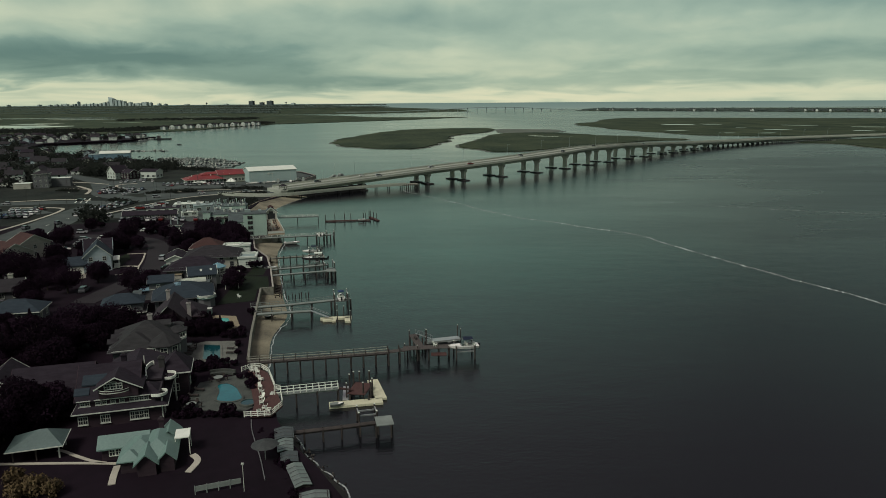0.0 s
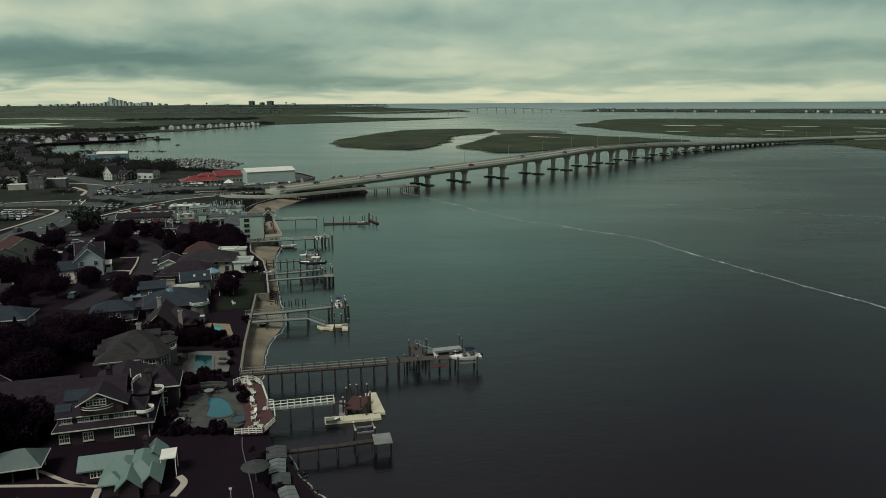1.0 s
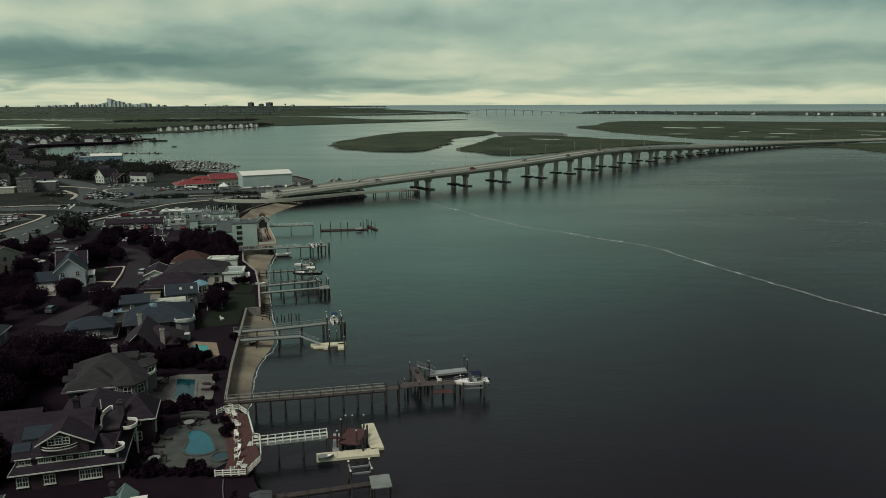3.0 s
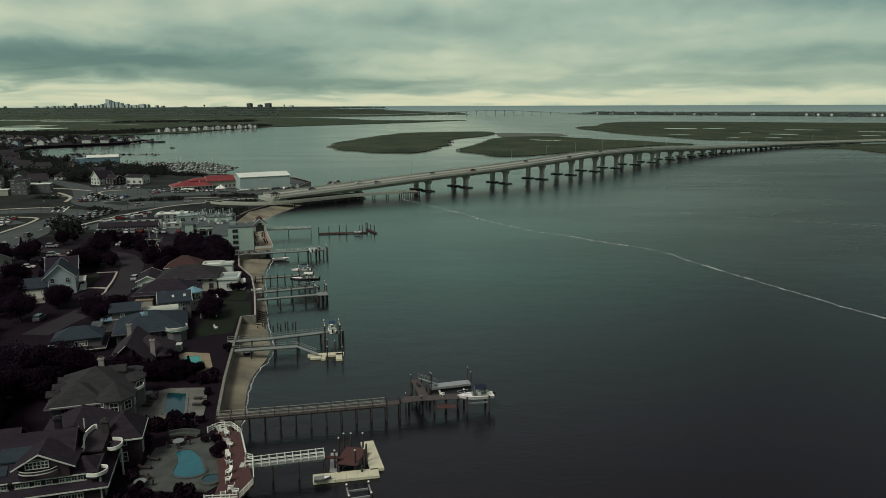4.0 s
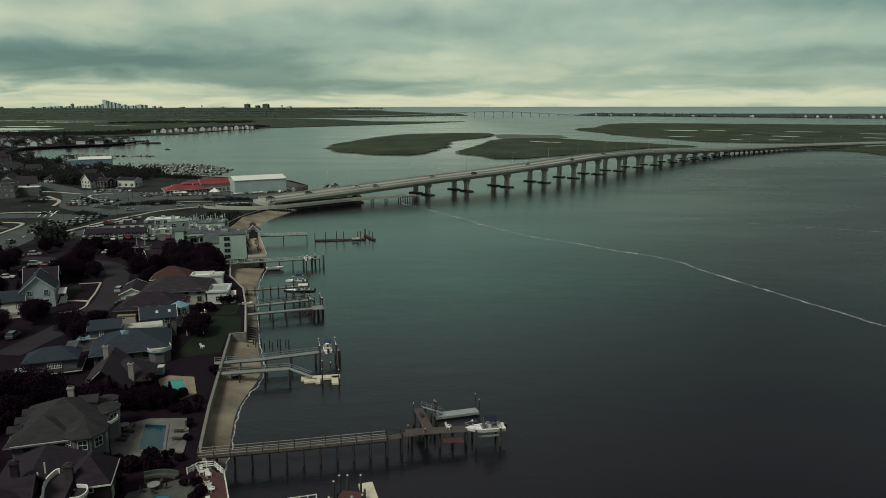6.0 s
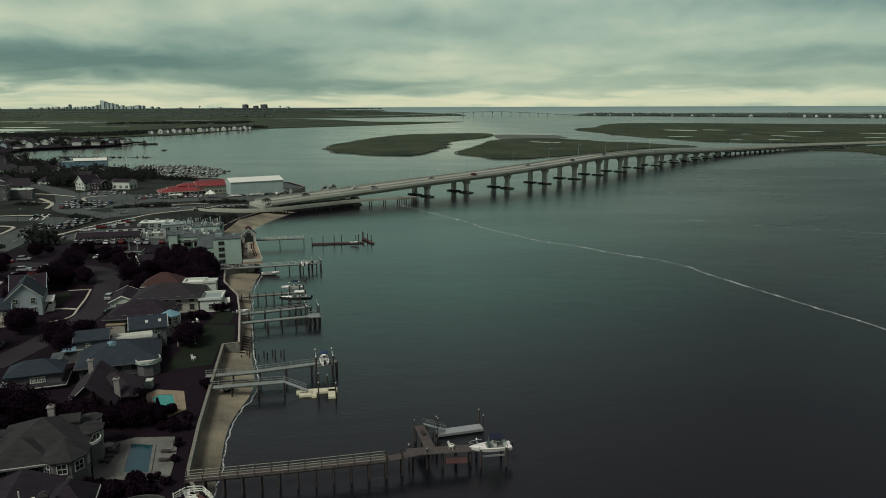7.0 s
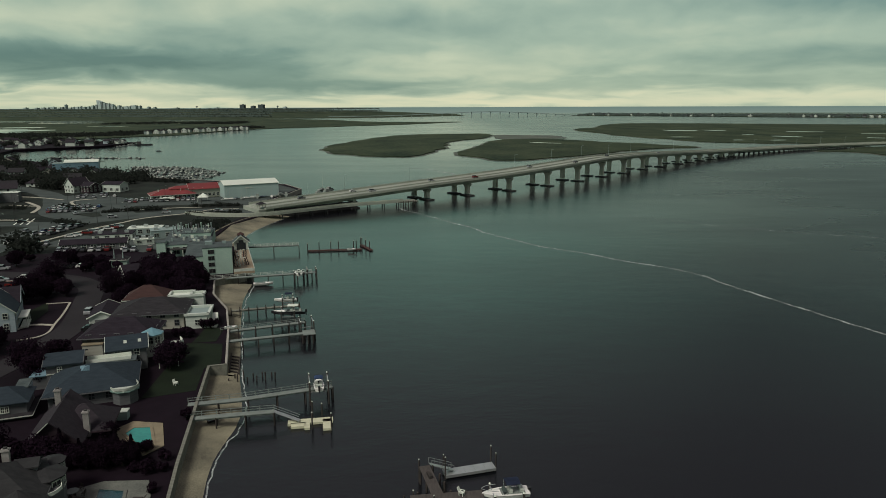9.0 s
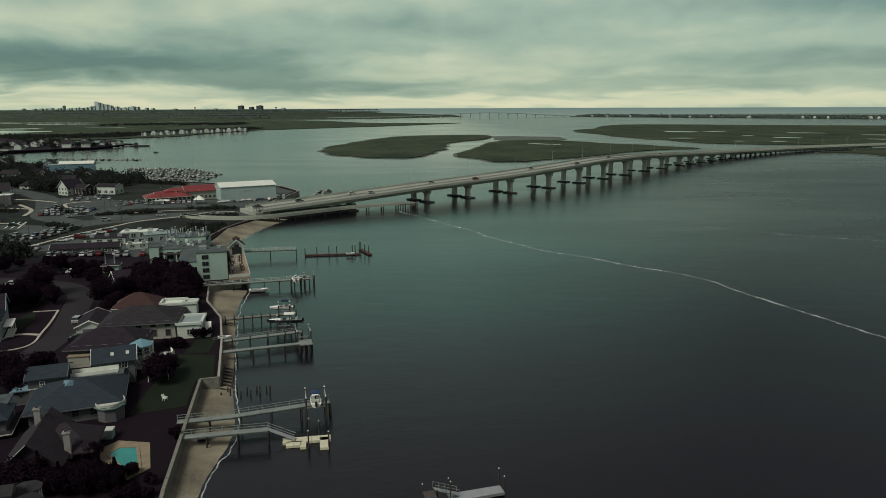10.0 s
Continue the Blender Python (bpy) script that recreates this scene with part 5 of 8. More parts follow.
block(h, -21.2, 7.4, 8.0, 9.0, 0, 4.2, BROWN_SIDING, SHINGLE, "gable", "y", 3.2, 0.8, trim=TRIM, windows="s")
part("gable_truss", Geo().bar((-23.0, 2.35, 5.6), (-19.4, 2.35, 5.6), 0.14, 0.18).bar((-21.2, 2.35, 7.1), (-23.2, 2.35, 4.8), 0.14, 0.16).bar((-21.2, 2.35, 7.1), (-19.2, 2.35, 4.8), 0.14, 0.16).bar((-22.2, 2.35, 4.7), (-20.2, 2.35, 4.7), 0.14, 0.16), WHITE, h)
block(h, 1.0, 9.5, 9.0, 8.0, 0, 4.8, BROWN_SIDING, SHINGLE, "gable", "y", 1.7, 0.6, trim=BROWN_SIDING)
KEEP_OUT += [(-65, 121, 8), (-74, 119, 6), (-42, 124, 5)]

# dark hip-roofed house
h = house("dark grey house with a many-sided hip roof and bay", -56.2, 146.0, 15, r=10)
block(h, -1.0, 0, 11.4, 12, 0, 5.4, GREY_SIDING, CHARCOAL, "hip", "x", 3.2, 0.8, trim=GREY_SIDING, windows="se", storeys=2)
block(h, -3.0, -4.4, 8.0, 6, 0, 5.2, GREY_SIDING, CHARCOAL, "hip", "y", 2.4, 0.8, trim=GREY_SIDING, windows="s", storeys=2)
octagon(h, 2.9, -6.2, 3.1, 0, 5.2, 2.4, GREY_SIDING, CHARCOAL)
octagon(h, 4.5, 1.0, 2.3, 0, 5.5, 1.0, GREY_SIDING, CHARCOAL)
octagon(h, 4.4, 5.0, 1.5, 0, 5.5, 0.6, GREY_SIDING, CHARCOAL)
block(h, 2.2, 2.4, 2.6, 2.6, 6.0, 0.9, GREY_SIDING, CHARCOAL, "gable", "x", 0.6, 0.3, barge=False)
for k in range(3):
    block(h, -7.4 + k * 0.3, -3.2 + k * 3.2, 1.5, 1.4, 4.6, 0.8, GREY_SIDING, GREY_SHINGLE, "gable", "x", 0.5, 0.3, barge=False)
chimney(h, -0.6, 3.4, 6.6, 9.0, 0.9)
curved_rail(h, [(5.0, -3.6), (6.2, -3.0), (6.8, -1.8), (6.7, -0.8)], 4.5, 0.5, thick=0.1)
part("balcony", Geo().prism([(4.0, -3.8), (5.0, -3.7), (6.2, -3.1), (6.8, -1.8), (6.6, -0.8), (4.0, -0.8)], 4.3, 4.5), GREY_SIDING, h)
part("eave_band", Geo().bar((-7.0, -8.2, 4.92), (1.0, -8.2, 4.92), 0.1, 0.14), TRIM, h)
part("roof_light", Geo().rod((-1.6, -2.0, 6.9), (-1.6, -2.0, 7.3), 0.3, n=8), TRIM, h)

# seafoam metal roof house in front and the open pavilion beside it
h = house("low house with a faceted seafoam-green metal roof", -40.3, 102.4, 14, r=8)
block(h, 0.8, -0.6, 5.0, 8.6, 0, 2.2, BROWN_SIDING, SEAFOAM_METAL, "hip", "y", 1.7, 0.6, windows="e", barge=False)
block(h, -1.7, -0.6, 4.6, 6.0, 0, 2.2, BROWN_SIDING, SEAFOAM_METAL, "hip", "y", 1.45, 0.6, barge=False)
block(h, 2.2, 2.6, 2.4, 3.4, 0, 2.25, BROWN_SIDING, SEAFOAM_METAL, "gable", "y", 1.2, 0.5, barge=False)
block(h, -4.4, 1.9, 6.4, 3.2, 0, 2.3, BROWN_SIDING, SEAFOAM_METAL, "gable", "x", 1.0, 0.6, barge=False)
for k in range(2):
    window(h, -6.1 + k * 0.9, 0.3, 0.75, 0, 0.72, 1.1, WHITE)
block(h, -0.4, -4.6, 2.6, 3.6, 0, 2.2, BROWN_SIDING, SEAFOAM_METAL, "gable", "y", 1.25, 0.5, barge=False)
block(h, 2.4, -4.2, 2.0, 3.2, 0, 2.2, BROWN_SIDING, SEAFOAM_METAL, "gable", "y", 1.0, 0.45, barge=False)
block(h, -3.0, -3.4, 2.4, 2.6, 0, 2.2, BROWN_SIDING, SEAFOAM_METAL, "hip", "y", 0.9, 0.45, barge=False)
part("canopy", Geo().box(4.3, 0.2, 2.9, 2.2, 3.2, 0.16), WHITE, h, "flat white canopy")
for dx in (-1.0, 1.0):
    for dy in (-1.4, 1.4):
        part("canopy_post", Geo().box(4.3 + dx, 0.2 + dy, 0, 0.12, 0.12, 2.9), WHITE, h)
chimney(h, 0.9, 3.4, 2.4, 4.6, 0.7, BROWN_SIDING)
h = house("open garden pavilion with a seafoam-green hip roof", -58.6, 103.6, 15, "pavilion", r=6, name="pavilion")
for x in (-3.2, 0, 3.2):
    for y in (-2.2, 2.2):
        part("post", Geo().box(x, y, 0, 0.2, 0.2, 2.4), DARK_WOOD if x < 3 else TRIM, h)
part("back_wall", Geo().box(0, 2.4, 0, 6.6, 0.2, 2.3), BROWN_SIDING, h)
v = [(-4.0, -3.0, 2.3), (4.0, -3.0, 2.3), (4.0, 3.0, 2.3), (-4.0, 3.0, 2.3), (0.2, 0, 4.2), (1.4, 0, 4.2)]
rf = part("roof", Geo().add(v + [(p[0], p[1], 2.15) for p in v[:4]], [(0, 1, 5, 4), (1, 2, 5), (2, 3, 4, 5), (3, 0, 4), (6, 7, 1, 0), (7, 8, 2, 1), (8, 9, 3, 2), (9, 6, 0, 3), (9, 8, 7, 6)]), SHADED_SEAFOAM, h)
part("fascia", Geo().box(0, -3.02, 2.16, 8.1, 0.08, 0.16).box(4.02, 0, 2.16, 0.08, 6.1, 0.16), TRIM, rf)

# slate-blue roofed house
h = house("long grey house with slate-blue roofs and pale deck", -64.5, 189.5, 18, r=10)
block(h, 0.6, 0.2, 14.6, 12.6, 0, 3.0, GREY_SIDING, BLUE_SHINGLE, "hip", "x", 2.9, 0.8, trim=GREY_SIDING, windows="se", step=2.6)
block(h, -5.3, 8.5, 6.2, 7.0, 0, 4.9, GREY_SIDING, BLUE_SHINGLE, "gable", "x", 1.2, 0.5, trim=GREY_SIDING)
window(h, -6.0, 5.0, 3.4, 0, 0.7, 0.9, WHITE)
part("wall_base", Geo().box(-5.3, 4.94, 2.9, 6.2, 0.12, 0.2), TRIM, h)
block(h, -9.6, 8.0, 3.0, 5.0, 0, 3.0, GREY_SIDING, BLUE_METAL, "hip", "y", 1.0, 0.4, barge=False)
block(h, 3.0, 9.2, 9.4, 5.0, 0, 3.3, GREY_SIDING, FLAT_ROOF, "flat", windows="e")
part("roof_deck", Geo().box(2.6, 8.4, 3.5, 8.4, 2.4, 0.12), TRIM, h, "pale roof deck")
for y in (7.2, 9.6):
    part("deck_rail", Geo().box(2.6, y, 3.62, 8.4, 0.08, 0.7), WHITE, h)
part("skylight", Geo().add([(-1.6, -1.6, 4.9), (0.4, -1.6, 4.9), (0.4, 0.2, 5.7), (-1.6, 0.2, 5.7), (-0.6, -1.4, 5.9)], [(0, 1, 4), (1, 2, 4), (2, 3, 4), (3, 0, 4), (3, 2, 1, 0)]), BLUE_METAL, h)
part("sunroom_floor", Geo().prism(oval_ring(6.4, -6.4, 2.5, 8), 2.5, 2.9), TRIM, h)
octagon(h, 6.4, -6.4, 2.3, 0, 2.5, 0.1, GREY_SIDING, SEAFOAM_METAL, windows=False)
curved_rail(h, [(4.0, -7.0), (5.2, -8.6), (7.4, -8.6), (8.8, -6.9), (8.4, -4.8)], 2.9, 0.45, TRIM, thick=0.07)
block(h, -11.1, -1.2, 2.0, 4.4, 0, 4.0, BLUE_SIDING, FLAT_ROOF, "flat")
block(h, -14.3, -5.3, 9.4, 6.2, 0, 3.5, GREY_SIDING, BLUE_SHINGLE, "hip", "x", 1.8, 0.6, barge=False)
for k in range(4):
    window(h, -14.6 + k * 0.62, -8.4, 1.6, 0, 0.55, 1.0, WHITE)
skirt(h, -14.3, -5.3, 9.6, 6.4, 1.2, 0.8, 0.3, GREY_SHINGLE)
part("porch_roof", Geo().box(-19.8, -7.6, 1.6, 3.0, 3.0, 0.12), GREY_METAL, h, "pale flat porch roof")
for dx in (-1.3, 1.3):
    part("porch_post", Geo().box(-19.8 + dx, -8.9, 0, 0.12, 0.12, 1.6), TRIM, h)
KEEP_OUT += [(-60, 136, 7), (-52, 137, 5), (-104, 223, 6), (-112, 226, 6), (-99, 227, 4), (-80, 178, 7), (-74, 178, 5), (-48, 167, 5), (-50, 171, 5), (-78, 184.5, 7), (-64, 199, 9), (-72, 201, 6), (-54, 185, 4)]

# brown gabled house by the teal pool
h = house("brown shingled house with steep gables and two chimneys", -58.2, 169.0, 12, r=9)
block(h, -1.6, -0.6, 7.8, 12.0, 0, 3.2, BROWN_SIDING, BROWN_SHINGLE, "gable", "y", 3.6, 0.6, trim=BROWN_SHINGLE)
part("rake_board", Geo().bar((-6.0, -7.3, 3.0), (-1.7, -7.3, 6.95), 0.1, 0.14), TRIM, h)
block(h, 1.4, 1.4, 8.0, 7.4, 0, 3.2, BROWN_SIDING, BROWN_SHINGLE, "hip", "x", 2.8, 0.7, trim=BROWN_SIDING, windows="e")
chimney(h, -2.6, 2.4, 5, 8.6, 0.9)
chimney(h, 2.6, -2.8, 2, 6.4, 0.9)

# grey hip villa, dark hip house with turquoise turret, small grey house
h = house("cream villa with a broad grey hip roof", -67.2, 235.0, 8, r=11)
block(h, -1.2, -0.6, 16.4, 11.6, 0, 4.4, CREAM_SIDING, GREY_SHINGLE, "hip", "x", 2.6, 0.8, trim=GREY_SIDING, windows="se", storeys=2)
block(h, 10.4, -3.6, 5.6, 7.4, 0, 3.2, WHITE_SIDING, GREY_METAL, "parapet", windows="se")
block(h, 8.6, 7.4, 3.2, 3.0, 0, 4.8, WHITE_SIDING, WHITE_METAL, "parapet", windows="e")
block(h, -4.5, 9.5, 10, 8.0, 0, 5.2, CREAM_SIDING, RED_SHINGLE, "hip", "x", 2.6, 0.6)
block(h, 4.0, 9.5, 6.0, 5.0, 0, 4.4, WHITE_SIDING, WHITE_METAL, "parapet", windows="e")
part("outside_stair", Geo().add([(13.6, -7.4, 0), (15.0, -7.4, 0), (15.0, -3.4, 2.8), (13.6, -3.4, 2.8), (13.6, -3.4, 0), (15.0, -3.4, 0)], [(0, 1, 2, 3), (0, 3, 4), (1, 5, 2), (3, 2, 5, 4), (0, 4, 5, 1)]), WHITE, h)
KEEP_OUT += [(-56, 236, 6)]
h = house("dark hip-roofed house with a turquoise-roofed turret", -69.5, 218.0, 6, r=9)
block(h, 0, 0, 15, 10, 0, 4.0, GREY_SIDING, SHINGLE, "hip", "x", 2.8, 0.8, trim=GREY_SIDING, windows="se", storeys=2)
octagon(h, 8.4, -8.0, 2.1, 0, 4.9, 1.4, WHITE_SIDING, material("turquoise_metal", (0.13, 0.27, 0.31), (0.10, 0.215, 0.25), 0.5, 0.3, 3.0))
curved_rail(h, [(12.4, -10.6), (14.2, -10.4), (14.8, -8.2), (14.0, -6.2)], 2.4, 0.9)
part("deck", Geo().box(13.2, -8.4, 0, 3.0, 4.4, 2.4), TRIM, h)
part("link_wing", Geo().box(7.6, -5.4, 0, 4.0, 5.0, 4.0), WHITE_SIDING, h)
h = house("grey house with a plain slate roof and rear deck", -63.2, 204.4, 20, r=7)
block(h, 0, 0, 7.4, 7.4, 0, 4.9, GREY_SIDING, BLUE_SHINGLE, "gable", "x", 1.7, 0.5, windows="se", storeys=2)
for x in (-0.6, 2.2):
    part("skylight", Geo().add([(x, -2.4, 5.78), (x + 0.6, -2.4, 5.78), (x + 0.6, -1.6, 6.16), (x, -1.6, 6.16), (x, -2.4, 5.5), (x + 0.6, -2.4, 5.5), (x + 0.6, -1.6, 5.8), (x, -1.6, 5.8)], [(0, 1, 2, 3), (4, 5, 1, 0), (5, 6, 2, 1), (6, 7, 3, 2), (7, 4, 0, 3)]), TRIM, h)
part("deck", Geo().box(7.8, -3.6, 2.0, 4.6, 3.4, 0.2).box(10.0, -3.6, 2.2, 0.1, 3.4, 0.9).box(7.8, -5.2, 2.2, 4.6, 0.1, 0.9), WHITE, h, "white-railed deck")
for x in (6.0, 9.8):
    part("deck_post", Geo().box(x, -5.0, 0, 0.14, 0.14, 2.0), WHITE, h)

h = house("low garage with dark roof and white front", -81.5, 236.5, 14, r=6, name="garage")
block(h, 0, 0, 6.0, 11, 0, 2.8, WHITE_SIDING, SHINGLE, "gable", "y", 1.4, 0.4, trim=WHITE)
part("garage_door", Geo().box(0, -5.55, 0.05, 3.2, 0.12, 2.1), GREY_SIDING, h)
part("drive", Geo().box(-0.4, -7.6, -0.1, 5.6, 4.0, 0.16), KERB, h, "pale concrete drive")
h = house("small tan-roofed shed between the houses", -74.0, 212.6, 10, "shed", r=3, name="garden_shed")
block(h, 0, 0, 4.2, 3.6, 0, 2.4, CREAM_SIDING, TAN_PAVER, "flat")

# pale blue gabled house and cream pair inland
h = house("pale blue two-storey gabled house with garage drive", -106.0, 232.5, 22, r=8)
block(h, 0, 0, 8.0, 10.5, 0, 5.2, BLUE_SIDING, BLUE_SHINGLE, "gable", "y", 3.6, 0.5, trim=TRIM, windows="se", storeys=2)
block(h, 0, 7.5, 8, 7, 0, 5.6, BLUE_SIDING, SHINGLE, "gable", "x", 3.0, 0.5, trim=BLUE_SIDING)
block(h, -6.6, -3.2, 6.4, 7.0, 0, 3.0, BLUE_SIDING, BLUE_SHINGLE, "gable", "x", 2.0, 0.5, trim=BLUE_SIDING)
part("garage_door", Geo().box(-6.6, -6.75, 0.05, 4.6, 0.12, 2.3), WHITE, h)
part("drive", Geo().box(-6.6, -10.0, -0.1, 6.0, 7.0, 0.16), KERB, h, "pale concrete drive")
part("porch", Geo().box(5.4, 1.0, 0, 1.8, 7.0, 0.3).box(5.4, 1.0, 2.7, 2.0, 7.2, 0.2), WHITE, h)
for k in range(3):
    part("porch_post", Geo().box(6.1, -2 + k * 3.0, 0.3, 0.2, 0.2, 2.4), WHITE, h)
for x, y, lab in ((-137.0, 236.0, "cream gabled house with a faded red roof"), (-139.5, 252.5, "cream house with faded red roof and lean-to")):
    h = house(lab, x, y, -38, r=9)
    block(h, 0, 0, 9.5, 11, 0, 5.4, CREAM_SIDING, RED_SHINGLE, "gable", "x", 3.0, 0.5, windows="se", storeys=2)
    block(h, -2, -7.0, 7.5, 5.0, 0, 3.2, CREAM_SIDING, RED_SHINGLE if y < 240 else GREY_SHINGLE, "gable", "x", 1.6, 0.4, windows="e")
h = house("low house under trees with a grey roof and chimney", -118.0, 196.0, 18, r=8)
block(h, 0, 0, 13, 8, 0, 3.0, GREY_SIDING, GREY_SHINGLE, "gable", "x", 2.4, 0.6, windows="se")
chimney(h, 3, 2, 3, 6.6, 1.2, CREAM_SIDING)
h = house("grey house among trees with a dark hip roof", -101.0, 175.0, 10, r=8)
block(h, 0, 0, 12, 8, 0, 3.4, GREY_SIDING, BLUE_SHINGLE, "hip", "x", 2.2, 0.6, windows="se")
h = house("brown house among trees with a dark roof", -96.0, 138.0, 8, r=8)
block(h, 0, 0, 13, 9, 0, 3.4, BROWN_SIDING, SHINGLE, "gable", "x", 3.0, 0.6, windows="se")
h = house("grey house among trees with a shingle roof", -120.0, 155.0, 12, r=8)
block(h, 0, 0, 13, 9, 0, 3.4, GREY_SIDING, GREY_SHINGLE, "gable", "x", 3.0, 0.6, windows="se")

h = house("low house with white-edged roof deep among trees", -90.0, 281.0, 35, r=6)
block(h, 0, 0, 9, 6, 0, 3.4, GREY_SIDING, SHINGLE, "gable", "x", 2.0, 0.5, trim=WHITE, windows="s")
h = house("pale garden house with two slim white spires", -104.0, 302.0, 10, r=4, name="garden_house")
block(h, 0, 0, 5, 4, 0, 2.8, GREEN_STUCCO, GREY_SHINGLE, "hip", "x", 1.4, 0.4)
for x in (-1.4, 1.4):
    part("spire", Geo().rod((x, -1.6, 2.6), (x, -1.6, 6.4), 0.34, 0.06, 6), GREY_METAL, h)

# hotel on the bulkhead
h = house("four-storey sea-green hotel wing with a flat roof and terrace", -61.6, 288.6, 14.5, "hotel", r=8, name="hotel")
block(h, -4.7, 5.0, 9.2, 9.6, 0, 9.0, GREEN_STUCCO, FLAT_ROOF, "flat")
for k in range(4):
    for x in (-7.2, -6.2):
        window(h, x, 0.2, 0.7 + k * 2.15, 0, 0.75, 1.1, DARK_CONCRETE)
    row_of_windows(h, -4.7, 5.0, 9.2, 9.6, 0.7 + k * 2.15, "e", 3.6, 1.4, 1.2)
part("roof_box", Geo().box(-7.4, 6.5, 9.18, 2.4, 2.2, 1.0), GREY_METAL, h)
part("roof_box", Geo().box(-2.4, 7.0, 9.18, 1.2, 1.2, 0.7), GREY_METAL, h)
block(h, -8.0, 22.0, 15.0, 24.0, 0, 4.3, GREEN_STUCCO, FLAT_ROOF, "flat")
for k in range(2):
    row_of_windows(h, -8.0, 22.0, 15.0, 24.0, 0.5 + k * 2.0, "e", 4.2, 1.6, 1.1)
# gabled pavilion at the head of the terrace
block(h, 3.4, 38.0, 5.2, 5.0, 0.8, 3.2, TRIM, FLAT_ROOF, "gable", "y", 2.2, 0.6, trim=WHITE)
part("pavilion_opening", Geo().box(3.4, 35.46, 0.9, 3.4, 0.12, 2.7).box(3.4, 35.44, 3.6, 1.8, 0.12, 1.0), GLASS, h, "dark glazed opening under the gable")
block(h, 3.4, 39.0, 2.2, 2.2, 5.4, 0.9, RED_WOOD, RED_SHINGLE, "hip", "x", 0.8, 0.3, barge=False)
part("terrace", Geo().prism([(0.1, -1.6), (6.9, -1.6), (6.0, 35.2), (0.8, 35.2)], 0.0, 0.8), material("tan_decking", (0.33, 0.27, 0.185), (0.23, 0.185, 0.13), 0.8, 0.6, 5.0, 0.3, stretch=(4, 1, 1)), h, "tan timber terrace")
part("terrace_wall", Geo().box(3.5, -1.5, 0.804, 6.6, 0.2, 0.9), TRIM, h)
part("terrace_rail", Geo().bar((6.8, -1.5, 1.8), (5.9, 35.0, 1.8), 0.18, 0.25).bar((6.8, -1.5, 1.35), (5.9, 35.0, 1.35), 0.1, 0.12), TRIM, h)
unit_rng = random.Random(8)
for k in range(12):
    tx, ty = 1.6 + (k % 2) * 2.4 + unit_rng.uniform(-0.3, 0.3), 5.5 + k * 2.4
    part("terrace_table", Geo().box(tx, ty, 1.48, 0.9, 0.9, 0.06).rod((tx, ty, 0.8), (tx, ty, 1.48), 0.12), (DARK_WOOD, RED_WOOD, TRIM)[k % 3], h)
    for dx, dy in ((-0.8, 0), (0.8, 0.1), (0.1, 0.8)):
        part("terrace_chair", Geo().box(tx + dx, ty + dy, 0.8, 0.42, 0.42, 0.45).box(tx + dx * 1.2, ty + dy * 1.2, 1.25, 0.4, 0.4, 0.4), (DARK_WOOD, TRIM)[(k + int(dx > 0)) % 2], h)
h = house("sprawling grey-roofed inn with many pale roof units", -89.5, 334.0, 12, "hotel", r=13, name="hotel")
block(h, 0, 0, 17, 34, 0, 4.4, GREEN_STUCCO, FLAT_ROOF, "flat", windows="s", step=3.0, ww=2.3, wh=2.6)
block(h, -8.6, -15.4, 3.2, 5, 0, 5.6, GREEN_STUCCO, FLAT_ROOF, "flat")
block(h, 2.5, 4, 11, 12, 4.58, 1.3, GREEN_STUCCO, FLAT_ROOF, "flat")
block(h, 6.4, -19.0, 6.0, 4.4, 0, 2.6, WHITE_SIDING, GREEN_STUCCO, "gable", "y", 1.4, 0.6, windows="s")
part("canopy", Geo().box(-1.0, -18.0, 2.9, 9.0, 2.4, 0.25), DARK_CONCRETE, h, "dark entrance canopy")
for dx in (-5, -1, 3):
    part("canopy_post", Geo().box(dx, -19.0, 0, 0.3, 0.3, 2.9), TRIM, h)
unit_rng = random.Random(3)
for k in range(60):
    ux, uy = unit_rng.uniform(-7.4, 7.4), unit_rng.uniform(-13, 14)
    uz = 6.06 if abs(ux - 2.5) < 5 and abs(uy - 4) < 5.5 else 4.58
    part("roof_unit", Geo().box(ux, uy, uz, unit_rng.uniform(0.4, 1.2), unit_rng.uniform(0.4, 1.2), unit_rng.uniform(0.4, 1.3), 10 * (k % 3)), (GREY_METAL, GREY_METAL, TRIM, GREY_METAL, WHITE, GREY_SIDING)[k % 6], h, "pale rooftop ventilator")
# a row of tall exhaust stacks along the back of the roof
for k in range(16):
    px, py = -7.6 + k * 1.0, 14.6 + (k % 2) * 1.2 - 0.25 * k
    part("roof_stack", Geo().rod((px, py, 4.5), (px, py, 6.4 + (k % 4) * 0.35), 0.24, n=6).rod((px, py, 6.4 + (k % 4) * 0.35), (px, py, 6.7 + (k % 4) * 0.35), 0.36, 0.3, n=6), (GREY_METAL, GREY_SIDING, GREEN_STUCCO)[k % 3], h, "pale exhaust stack")
KEEP_OUT += [(-150, 385, 14), (-152, 365, 12), (-145, 400, 12), (-135, 380, 14), (-125, 400, 18), (-110, 400, 12), (-120, 362, 16), (-140, 345, 12), (-108, 482, 18), (-128, 482, 16), (-104, 328, 8), (-80, 342, 10), (-63, 286, 8), (-70, 318, 10), (-74, 325, 9), (-135, 445, 24), (-60, 300, 8)]

